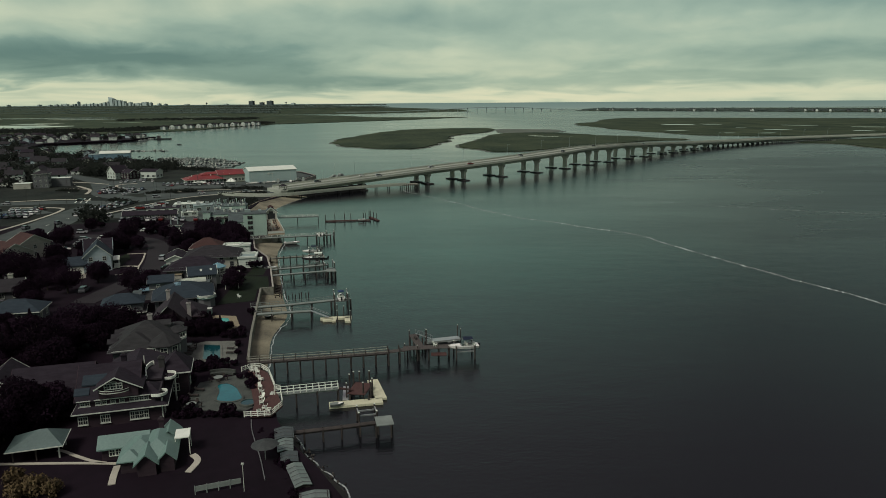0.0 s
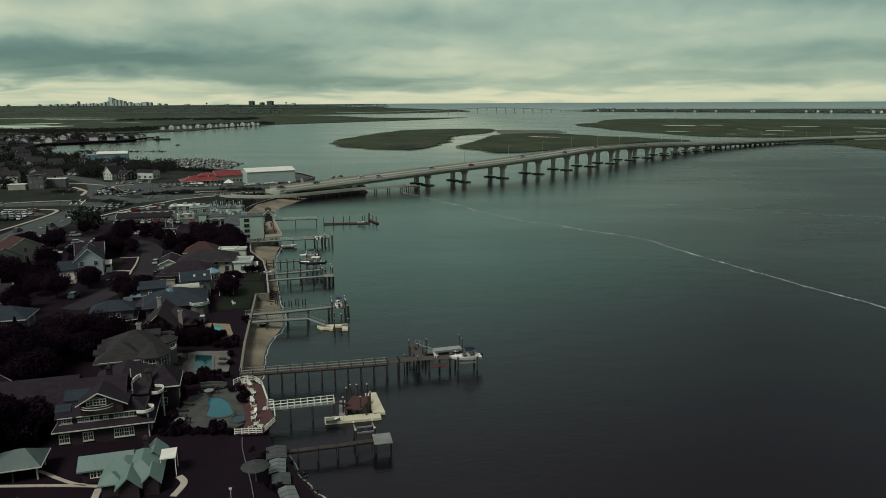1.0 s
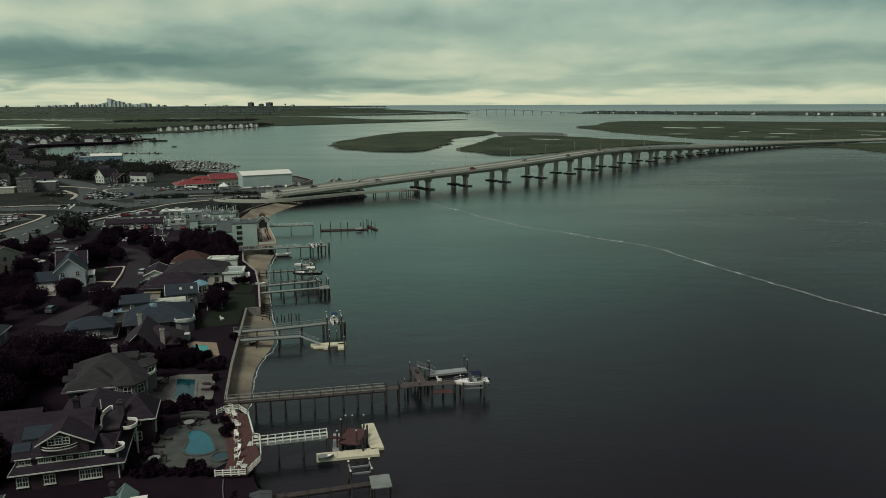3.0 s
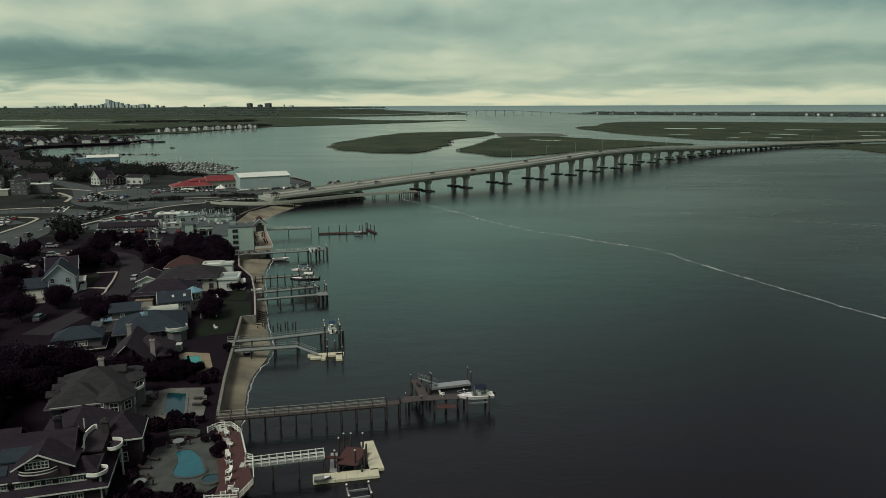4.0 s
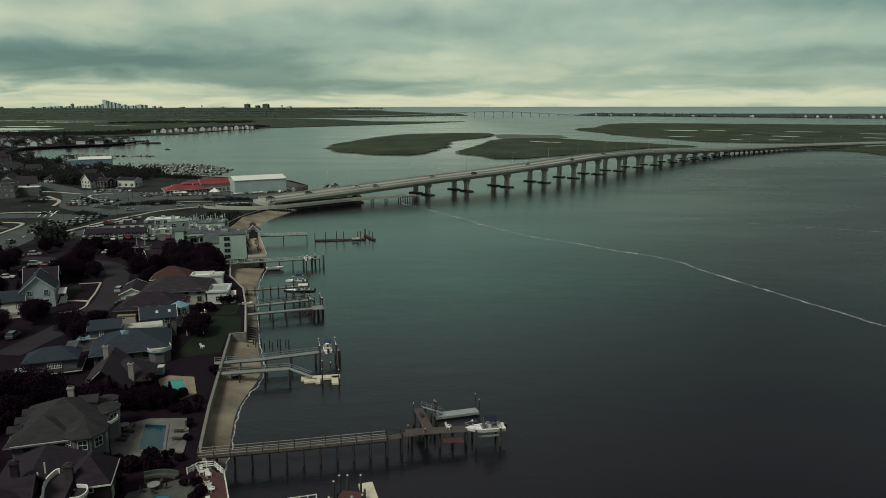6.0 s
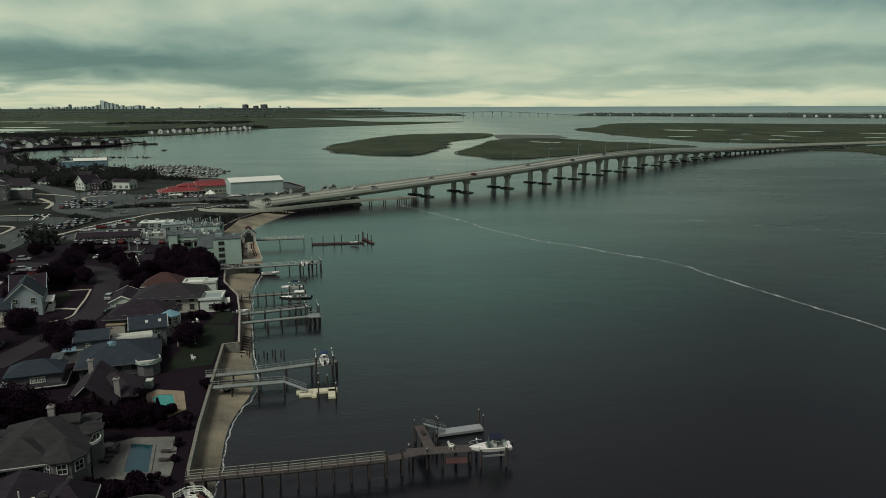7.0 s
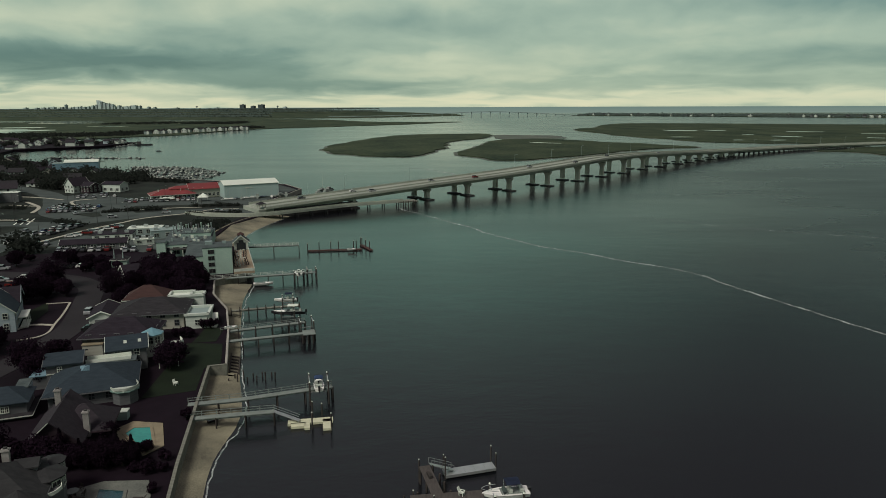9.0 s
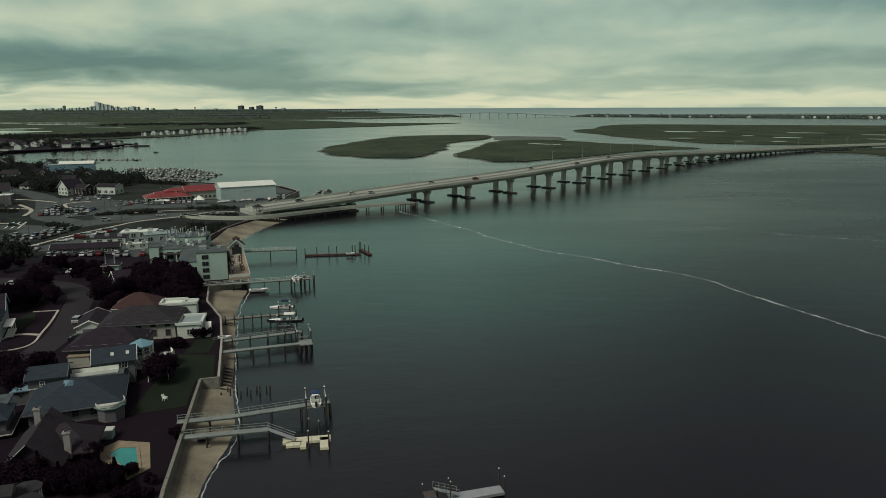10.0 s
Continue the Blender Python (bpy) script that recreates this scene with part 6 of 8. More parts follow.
# low shops behind the hotel
for x, y, turn, w, d, hh, wl, rf, kind, lab in ((-127.0, 353.5, 12, 15.5, 9, 2.7, WHITE_SIDING, SHINGLE, "flat", "low white shop with a dark flat roof"),
                                              (-118.5, 366.0, 10, 14, 7, 2.9, GREY_METAL, WHITE_METAL, "flat", "low store with a pale flat roof"),
                                              (-106.5, 358.0, 22, 13.5, 8, 3.4, GREY_METAL, GREY_METAL, "flat", "grey-green commercial building with a flat roof"),
                                              (-126.0, 333.0, 10, 24, 5.0, 2.6, GREY_SIDING, SHINGLE, "gable", "long low motel range with a dark roof"),
                                              (-110.4, 341.5, 24, 7.5, 3.4, 2.2, WHITE_SIDING, WHITE_METAL, "flat", "small white kiosk with a flat roof"),
                                              (-197.0, 527.0, -12, 13, 9, 5.0, WHITE_SIDING, SHINGLE, "gable", "white shop with a dark roof beside the junction")):
    h = house(lab, x, y, turn, "shop", r=max(w, d) * 0.5, name="shop")
    block(h, 0, 0, w, d, 0, hh, wl, rf, kind, "x", 1.4, 0.4, windows="se", step=3.2, ww=1.8, wh=min(1.5, hh - 1.3))
    if kind == "flat":
        for k in range(3):
            part("roof_unit", Geo().box(-w / 3 + k * w / 3, (k % 2) * 2 - 1, hh + 0.18, 1.6, 1.3, 1.0), ALUMINIUM, h, "grey rooftop ventilator")

# marina restaurant with the red roof, boat hangar, blue shed
h = house("long marina restaurant with a bright red metal roof", -137.0, 494.0, 26, "restaurant", r=19, name="restaurant")
block(h, 8, 1, 20, 13, 0, 5.4, CREAM_SIDING, RED_METAL, "gable", "x", 2.6, 0.8, windows="se", step=2.4, ww=1.5, wh=1.6)
block(h, -12, -2, 24, 14, 0, 3.4, WHITE_SIDING, RED_METAL, "hip", "x", 2.6, 1.2, windows="se", step=2.2, ww=1.5, wh=1.6)
block(h, -6, 0, 14, 7, 4.0, 1.9, WHITE_SIDING, RED_METAL, "hip", "x", 1.4, 0.6, barge=False)
for k in range(9):
    part("roof_vent", Geo().rod((-20 + k * 4.2, -5 + (k % 3) * 2.4, 4.2), (-20 + k * 4.2, -5 + (k % 3) * 2.4, 6.0), 0.28, n=6), TRIM, h)
tent = thing("white_tent", "white pointed canopy tent beside the restaurant", "tent", pose(-124.6, 473.5, GROUND + 0.06, 0, 0, 10))
part("canopy", Geo().add([(-3, -3, 2.4), (3, -3, 2.4), (3, 3, 2.4), (-3, 3, 2.4), (0, 0, 4.8)], [(0, 1, 4), (1, 2, 4), (2, 3, 4), (3, 0, 4), (3, 2, 1, 0)]), WHITE, tent)
for x in (-2.9, 2.9):
    for y in (-2.9, 2.9):
        part("pole", Geo().rod((x, y, 0), (x, y, 2.4), 0.08), TRIM, tent)
plane = thing("display_aircraft", "small white display aircraft standing beside the car park", "aircraft", pose(-145.0, 472.5, GROUND + 0.06, 0, 0, 50))
part("fuselage", Geo().rod((-4.5, 0, 2.2), (3.5, 0, 1.8), 0.35, 0.8, 8).rod((3.5, 0, 1.8), (5.0, 0, 1.7), 0.8, 0.2, 8), WHITE, plane)
part("wing", Geo().box(1.0, 0, 1.9, 1.8, 10, 0.2), WHITE, plane)
part("tailplane", Geo().box(-4.1, 0, 2.2, 1.0, 3.6, 0.12), WHITE, plane)
part("fin", Geo().box(-4.1, 0, 2.3, 1.0, 0.12, 1.6), WHITE, plane)
part("stand", Geo().box(1.0, 0, 0, 0.4, 1.8, 1.9), DARK_CONCRETE, plane)
h = house("large grey-green boat hangar with a white roof", -103.6, 498.5, 26, "hangar", r=20, name="boat_hangar")
block(h, 0, 0, 33, 18, 0, 8.0, PALE_METAL, WHITE_METAL, "gable", "x", 2.0, 0.4, barge=False)
block(h, 9, 14, 16, 8, 0, 5.4, DARK_CONCRETE, GREY_SHINGLE, "gable", "x", 2.4, 0.4, barge=False)
part("sign", Geo().box(-3, -9.1, 5.4, 2.2, 0.12, 0.9).box(-0.6, -9.1, 5.6, 1.6, 0.12, 0.35), TRIM, h, "plain pale sign panel")
part("hangar_door", Geo().box(16.6, 0, 0, 0.12, 9, 7.2), TRIM, h)
h = house("blue metal marina shed with a pale roof", -285.0, 676.0, 18, "shed", r=20, name="marina_shed")
block(h, 0, 0, 26, 15, 0, 8.4, BLUE_METAL, WHITE_METAL, "gable", "x", 1.8, 0.4, windows="s", step=4.5, ww=2.4, wh=2.4, barge=False)
block(h, -18, 4, 10, 13, 0, 7.4, BLUE_METAL, GREY_METAL, "flat")
h = house("white church-like house with a steep gabled roof", -220.0, 524.0, -30, r=12)
block(h, 0, 0, 9, 12, 0, 5.0, WHITE_SIDING, SHINGLE, "gable", "y", 4.4, 0.5, windows="se", storeys=2)
block(h, 9, 3, 9, 9, 0, 4.2, BROWN_SIDING, SHINGLE, "gable", "x", 2.4, 0.5, windows="se", storeys=2)
h = house("tall shingled tower house with a flat roof", -247.0, 470.0, 15, "tower", r=9, name="tower_house")
block(h, 0, 0, 9, 9, 0, 9.5, GREY_SIDING, GREY_SHINGLE, "hip", "x", 2.0, 0.4, windows="se", storeys=3)
block(h, 10, 6, 12, 7, 0, 5.5, GREY_SIDING, WHITE_METAL, "flat")
block(h, -11, -2, 10, 7, 0, 3.4, CREAM_SIDING, WHITE_METAL, "flat")

# ---- repeated town houses ----


def small(ob, s=0.6):
    ob.scale = (s, s, s)
    return ob


rng = random.Random(11)
models = []
for wl, rf, kind, ax, w, d, st in ((WHITE_SIDING, GREY_SHINGLE, "gable", "x", 11, 8.5, 2), (CREAM_SIDING, SHINGLE, "gable", "y", 9, 11, 2), (GREY_SIDING, SHINGLE, "hip", "x", 12, 9, 1),
                                  (BLUE_SIDING, GREY_SHINGLE, "gable", "x", 12, 8, 2), (WHITE_SIDING, BROWN_SHINGLE, "gable", "y", 8.5, 12, 2), (WHITE_SIDING, BROWN_SHINGLE, "hip", "x", 13, 9, 1)):
    lab = {"white_siding": "white", "cream_siding": "cream", "grey_siding": "grey", "pale_blue_siding": "pale blue"}[wl.name] + {"gable": " town house with a gabled", "hip": " town house with a hip"}[kind] + " shingle roof"
    m = thing("town_house", lab, "house", pose(0, 0, -60), "town houses")
    block(m, 0, 0, w, d, 0, 2.7 * st, wl, rf, kind, ax, 2.8, 0.5, barge=False)
    block(m, w * 0.3, -d * 0.55, w * 0.45, d * 0.4, 0, 2.6, wl, rf, "gable", "y", 1.4, 0.3, barge=False)
    part("window", Geo().box(-w * 0.2, -d / 2, 1.0 + 2.7 * (st - 1), 1.3, 0.1, 1.4), GLASS, m)
    part("window", Geo().box(w / 2, d * 0.1, 1.0 + 2.7 * (st - 1), 0.1, 1.3, 1.4), GLASS, m)
    models.append(m)


ROADS = [[(-80, 433), (-115, 431), (-150, 414), (-170, 385), (-170, 340), (-166, 300), (-165, 230), (-170, 120)], [(-172, 392), (-200, 396), (-260, 386), (-420, 370)],
         [(-165, 408), (-190, 430), (-208, 470), (-240, 520), (-330, 600), (-420, 700)], [(-92, 190), (-88.5, 212), (-87.8, 225), (-89, 236), (-95.5, 257), (-103, 275), (-120, 287), (-165, 296)],
         [(-118, 476), (-170, 470), (-215, 505)], [(-195, 345), (-215, 362)], [(-186, 436), (-172, 445)], [(-150, 352), (-112, 343), (-98, 335)], [(-230, 430), (-205, 425)]]
ROAD_HALF = [11, 8, 8, 6.5, 17, 19, 15, 13, 12]


def near_line(p, line):
    best = 1e9
    for a, b in zip(line, line[1:]):
        ax, ay, bx, by = *a, *b
        dx, dy = bx - ax, by - ay
        t = max(0, min(1, ((p[0] - ax) * dx + (p[1] - ay) * dy) / (dx * dx + dy * dy)))
        best = min(best, math.hypot(p[0] - ax - t * dx, p[1] - ay - t * dy))
    return best


def inside(p, poly):
    hit = False
    for (ax, ay), (bx, by) in zip(poly, poly[1:] + poly[:1]):
        if (ay > p[1]) != (by > p[1]) and p[0] < (bx - ax) * (p[1] - ay) / (by - ay) + ax:
            hit = not hit
    return hit


def clear(x, y, r):
    """Whether a round of radius r there keeps off houses, roads and water."""
    if not inside((x, y), town) or near_line((x, y), shore) < r + 1.0:
        return False
    if any(math.hypot(x - a, y - b) < r + c for a, b, c in KEEP_OUT):
        return False
    return all(near_line((x, y), ln) > hw + r * 0.6 for ln, hw in zip(ROADS, ROAD_HALF))


KEEP_OUT += [(-78, 171, 9), (-84, 176, 6), (-68, 172, 6), (-127, 264, 7), (-127, 277, 8), (-148, 295, 8), (-121, 206, 4)]
KEEP_OUT += [(-205, 425, 52), (-235, 470, 24), (-180, 470, 30), (-165, 400, 20)]
placed = 0
for k in range(3000):
    if placed >= 230:
        break
    y = rng.uniform(285, 1250) if k % 3 else rng.uniform(480, 800)
    x = rng.uniform(-0.78 * y - 40, -130 if y < 470 else -235)
    if clear(x, y, 9):
        m = models[rng.randrange(len(models))]
        copy_thing(m, pose(x, y, GROUND, 0, 0, rng.choice((10, 100, 15, 20, -70))))
        KEEP_OUT.append((x, y, 7.5))
        placed += 1
for k in range(22):
    t = k / 21
    x, y = -640 + 205 * t + rng.uniform(-6, 6), 1118 + 45 * t + rng.uniform(-22, 8)
    if clear(x, y, 4):
        small(copy_thing(models[(0, 4, 1, 3, 2)[k % 5]], pose(x, y, GROUND, 0, 0, rng.choice((0, 90, 35, 10)))), rng.uniform(0.6, 1.0))
        KEEP_OUT.append((x, y, 7.5))
for m in models:
    for o in (*m.children_recursive, m):
        bpy.data.objects.remove(o)

# ---- terraces, pools and gardens ----


def pool(label, pts, mat, patio, patio_mat, coping=0.45, smooth=True):
    """A sunken pool: coping round a sheet of water, on a paved terrace."""
    flat_fill("patio", patio, GROUND + 0.14, patio_mat, 0.4, "paved terrace round a swimming pool", "patio")
    t = thing("swimming_pool", label, "swimming pool")
    line = [(p.x, p.y) for p in smooth_line([(x, y, 0) for x, y in pts], 6, True)] if smooth else pts
    loop = [(x, y, GROUND + 0.14) for x, y in line]
    part("coping", Geo().sweep(loop + [loop[0]], [(-coping, 0), (0, 0), (0, 0.12), (-coping, 0.12)] if smooth else [(-coping / 2, 0), (coping / 2, 0), (coping / 2, 0.12), (-coping / 2, 0.12)]), patio_mat, t)
    part("pool_surface", Geo().prism(line, GROUND + 0.1, GROUND + 0.19), mat, t)
    cx, cy = sum(p[0] for p in line) / len(line), sum(p[1] for p in line) / len(line)
    KEEP_OUT.append((cx, cy, 7))
    return t


def oval(x, y, rx, ry, turn, n=10):
    c, s = math.cos(radians(turn)), math.sin(radians(turn))
    return [(x + rx * math.cos(2 * math.pi * k / n) * c - ry * math.sin(2 * math.pi * k / n) * s, y + rx * math.cos(2 * math.pi * k / n) * s + ry * math.sin(2 * math.pi * k / n) * c) for k in range(n)]


pool("freeform turquoise swimming pool set in grey paving", [(-36.6, 122.2), (-33.6, 121.2), (-31.4, 122.8), (-32.4, 125.6), (-34.0, 128.6), (-36.4, 130.6), (-38.4, 129.4), (-37.3, 126.2)], POOL,
     [(-41.5, 118.5), (-30, 117.5), (-27.5, 121), (-31.5, 134), (-36, 134.5), (-42, 131)], PAVER)
hot = thing("hot_tub", "round raised hot tub beside the pool", "hot tub", pose(-30.1, 120.6, GROUND + 0.14))
part("tub_wall", Geo().sweep([(1.5 * math.cos(k * math.pi / 10), 1.5 * math.sin(k * math.pi / 10), 0) for k in range(21)], [(-0.2, 0), (0.2, 0), (0.2, 0.4), (-0.2, 0.4)]), PAVER, hot)
part("tub_surface", Geo().prism(oval(0, 0, 1.35, 1.35, 0, 16), 0.1, 0.3), DEEP_POOL, hot)
pool("rectangular dark-teal swimming pool in pale paving", [(-45.4, 143.6), (-41.2, 143.6), (-43.7, 152.7), (-47.9, 153.2)], DEEP_POOL,
     [(-49.0, 142.4), (-37.6, 141.4), (-38.6, 147.0), (-39.6, 151.2), (-41.4, 155.6), (-48.0, 155.6), (-52.0, 153.0), (-52.4, 149.4)], PALE_PAVER, 0.5, False)
pool("teal swimming pool with cut corner in tan paving", [(-46.2, 165.4), (-44.2, 165.8), (-47.4, 173.4), (-50.4, 173.4), (-51.2, 171.0)], TEAL_POOL,
     [(-45.2, 163.2), (-42.9, 166.5), (-46.0, 175.0), (-51.5, 176.0), (-54.2, 171.8), (-50.0, 168.0)], TAN_PAVER, 0.5, False)
spa = thing("pool_house_box", "grey pool equipment box behind the pool", "box", pose(-54.6, 177.4, GROUND, 0, 0, 5))
part("box_body", Geo().box(0, 0, 0, 3.4, 1.6, 1.5), GREY_METAL, spa)
part("box_lid", Geo().box(0, 0, 1.5, 3.6, 1.8, 0.12), TRIM, spa)
for pts, lab, mat in (([(-54, 218), (-48.6, 219), (-49.2, 228), (-54, 232)], "trimmed green lawn behind the bulkhead", LAWN),
                 ([(-54, 186), (-44.6, 189.5), (-46.4, 201.5), (-43.6, 204.4), (-46.6, 217), (-55, 218)], "dark green lawn along the sea wall", LAWN),
                 ([(-107, 238), (-99.8, 232.8), (-101.5, 247), (-106, 256)], "patch of lawn inside the kerb", LAWN)):
    flat_fill("lawn", pts, GROUND + 0.05, mat, 0.3, lab, "lawn")
for pts, w in (([(-66, 100.6), (-54.2, 100.4), (-49, 100.2), (-45.2, 99.9)], 0.55), ([(-56.4, 104.6), (-55.2, 104.2), (-52.2, 102.4), (-49.1, 100.8), (-47, 100.2)], 0.55), ([(-44.8, 99.2), (-44.2, 96.5), (-43.4, 93.8)], 1.0),
               ([(-34.4, 102.2), (-33.0, 100.2), (-33.4, 96.8)], 1.0)):
    solid("garden_path", Geo().sweep(smooth_line([(x, y, GROUND) for x, y in pts], 6), [(-w / 2, -0.1), (w / 2, -0.1), (w / 2, 0.12), (-w / 2, 0.12)]), KERB, "pale curved garden path with raised edge", "path", kind="structure")
KEEP_OUT += [(-105, 222, 5), (-58, 213, 4), (-60, 228, 4), (-57, 205, 2), (-86, 216, 4), (-45, 139, 6), (-39, 146, 4), (-50, 138.5, 4), (-36, 126, 8), (-28, 124, 7), (-52, 99, 8), (-24, 104, 8), (-44, 150, 7), (-51, 197, 6), (-50, 212, 7), (-51, 224, 6), (-42, 134, 3), (-103, 243, 7), (-35, 108, 6), (-30, 100, 6), (-40, 92, 7), (-22, 95, 8)]

deck = thing("pool_deck", "dark red-brown timber deck with white railings", "deck")
part("decking", Geo().prism([(-33.6, 135.4), (-31.6, 136.6), (-29.4, 134.6), (-23.4, 118.6), (-24.6, 114.6), (-28.2, 114.4), (-28.6, 119)][::-1], GROUND + 0.3, GROUND + 0.55), RED_WOOD, deck)


def rail_run(t, pts, z, h, mat, step=1.3):
    for a, b in zip(pts, pts[1:]):
        a, b = Vector((*a, z)), Vector((*b, z))
        for f in (1.0, 0.62, 0.3):
            part("rail", Geo().bar(a + Vector((0, 0, h * f)), b + Vector((0, 0, h * f)), 0.09, 0.11), mat, t)
        n = max(1, round((b - a).length / step))
        for k in range(n + 1):
            p = a.lerp(b, k / n)
            part("rail_post", Geo().box(p.x, p.y, z, 0.14, 0.14, h + 0.1), mat, t)


rail_run(deck, [(-34.8, 135.2), (-33.6, 137.0), (-31.4, 137.2), (-29.2, 134.6), (-26.2, 126.0), (-25.2, 125.6), (-23.4, 118.6), (-24.6, 114.4), (-29.2, 114.2)], GROUND + 0.55, 1.0, WHITE)
steps_ = thing("beach_stair", "white-railed stair from the deck to the jetty", "stair")
for k in range(5):
    part("tread", Geo().box(-26.6 + k * 0.3, 124.2, GROUND + 0.5 - k * 0.04, 0.3, 1.4, 0.12), TRIM, steps_)


def chair_model():
    c = thing("deck_chair", "white slatted garden chair on the deck", "chair", pose(0, 0, -50), "white deck chairs")
    part("seat", Geo().box(0, 0, 0.36, 0.6, 0.62, 0.06), WHITE, c)
    part("backrest", Geo().add([(-0.3, 0.3, 0.4), (0.3, 0.3, 0.4), (0.3, 0.62, 1.1), (-0.3, 0.62, 1.1), (-0.3, 0.36, 0.4), (0.3, 0.36, 0.4), (0.3, 0.68, 1.1), (-0.3, 0.68, 1.1)],
                               [(0, 1, 2, 3), (7, 6, 5, 4), (0, 4, 5, 1), (1, 5, 6, 2), (2, 6, 7, 3), (3, 7, 4, 0)]), WHITE, c)
    for x in (-0.32, 0.32):
        part("arm", Geo().box(x, 0.02, 0.6, 0.12, 0.75, 0.05), WHITE, c)
        for y in (-0.28, 0.3):
            part("leg", Geo().box(x, y, 0, 0.07, 0.07, 0.6), WHITE, c)
    return c


rng = random.Random(4)
chair = chair_model()
for x, y in ((-32.6, 135.2), (-31.4, 134.2), (-30.6, 131.6), (-29.8, 130.2), (-29.2, 126.6), (-28.4, 124.4), (-27.8, 121.6), (-27.4, 119.4), (-26.4, 117.0), (-25.4, 116.2), (-27.0, 115.6), (-33.2, 136.2)):
    copy_thing(chair, pose(x, y, GROUND + (0.55 if x > -30.2 or y > 130 else 0.14), 0, 0, rng.uniform(0, 360)))


def lounger(x, y, turn):
    t = thing("sun_lounger", "dark wicker sun lounger on the pool terrace", "lounger", pose(x, y, GROUND + 0.14, 0, 0, turn), "loungers by the pool")
    part("bed", Geo().box(0, 0, 0.3, 0.65, 1.4, 0.12), DARK_WOOD, t)
    part("backrest", Geo().add([(-0.32, 0.7, 0.3), (0.32, 0.7, 0.3), (0.32, 1.2, 0.75), (-0.32, 1.2, 0.75), (-0.32, 0.75, 0.24), (0.32, 0.75, 0.24), (0.32, 1.26, 0.7), (-0.32, 1.26, 0.7)],
                               [(0, 1, 2, 3), (7, 6, 5, 4), (0, 4, 5, 1), (1, 5, 6, 2), (2, 6, 7, 3), (3, 7, 4, 0)]), DARK_WOOD, t)
    for dx in (-0.26, 0.26):
        for dy in (-0.6, 0.6):
            part("leg", Geo().box(dx, dy, 0, 0.07, 0.07, 0.3), DARK_WOOD, t)


for x, y, a in ((-40.6, 127.0, 80), (-40.9, 124.4, 85), (-40.2, 121.6, 95), (-49.2, 150.4, 80), (-49.4, 148.8, 84), (-49.2, 147.2, 80), (-40.4, 147.2, -90), (-41.0, 150.0, -90)):
    lounger(x, y, a)


def patio_set(x, y, parasol=None):
    t = thing("patio_table", "round stone patio table with a dark rim", "table", pose(x, y, GROUND + 0.14))
    part("tabletop", Geo().prism(oval(0, 0, 0.9, 0.9, 0, 18), 0.68, 0.76), GREY_DOCK, t)
    part("pedestal", Geo().rod((0, 0, 0), (0, 0, 0.68), 0.5, 0.25, 10), DARK_WOOD, t)
    for k in range(5):
        a = 72 * k
        c = thing("patio_chair", "dark metal patio chair at a round table", "chair", pose(x + 1.6 * math.cos(radians(a)), y + 1.6 * math.sin(radians(a)), GROUND + 0.14, 0, 0, a - 90), "patio chairs")
        part("seat", Geo().box(0, 0, 0.4, 0.5, 0.5, 0.06), DARK_WOOD, c)
        part("backrest", Geo().box(0, 0.25, 0.46, 0.5, 0.06, 0.5), DARK_WOOD, c)
        for dx in (-0.2, 0.2):
            for dy in (-0.2, 0.2):
                part("leg", Geo().box(dx, dy, 0, 0.05, 0.05, 0.4), DARK_WOOD, c)


patio_set(-38.6, 132.0)
patio_set(-40.0, 119.6)
patio_set(-50.8, 151.8)
sofa = thing("garden_sofa", "curved pale garden sofa on the terrace", "sofa", pose(-38.6, 135.2, GROUND + 0.14))
part("seat", Geo().sweep([(-2.4, -0.4, 0), (-1.2, 0.2, 0), (0, 0.4, 0), (1.2, 0.2, 0), (2.4, -0.4, 0)], [(-0.4, 0), (0.4, 0), (0.4, 0.42), (-0.4, 0.42)]), PAVER, sofa)
part("backrest", Geo().sweep([(-2.6, 0.0, 0), (-1.3, 0.6, 0), (0, 0.8, 0), (1.3, 0.6, 0), (2.6, 0.0, 0)], [(-0.12, 0), (0.12, 0), (0.12, 0.9), (-0.12, 0.9)]), PAVER, sofa)

# things above the near shore
um = thing("garden_parasol", "large grey round parasol above the shore", "parasol", pose(-22.6, 100.2, GROUND))
part("pole", Geo().rod((0, 0, 0), (0, 0, 3.2), 0.07), ALUMINIUM, um)
part("canopy", Geo().rod((0, 0, 2.5), (0, 0, 3.3), 2.1, 0.08, 12), material("grey_canvas", (0.055, 0.06, 0.058), (0.035, 0.04, 0.04), 0.85, 0.8, 6.0, 0.2), um)
FROSTED = material("weathered_roof_sheet", (0.135, 0.165, 0.145), (0.080, 0.100, 0.090), 0.35, 0.5, 3.0, 0.1)
SMOKED = material("dark_roof_sheet", (0.045, 0.052, 0.050), (0.025, 0.030, 0.030), 0.3, 0.5, 3.0, 0.1)
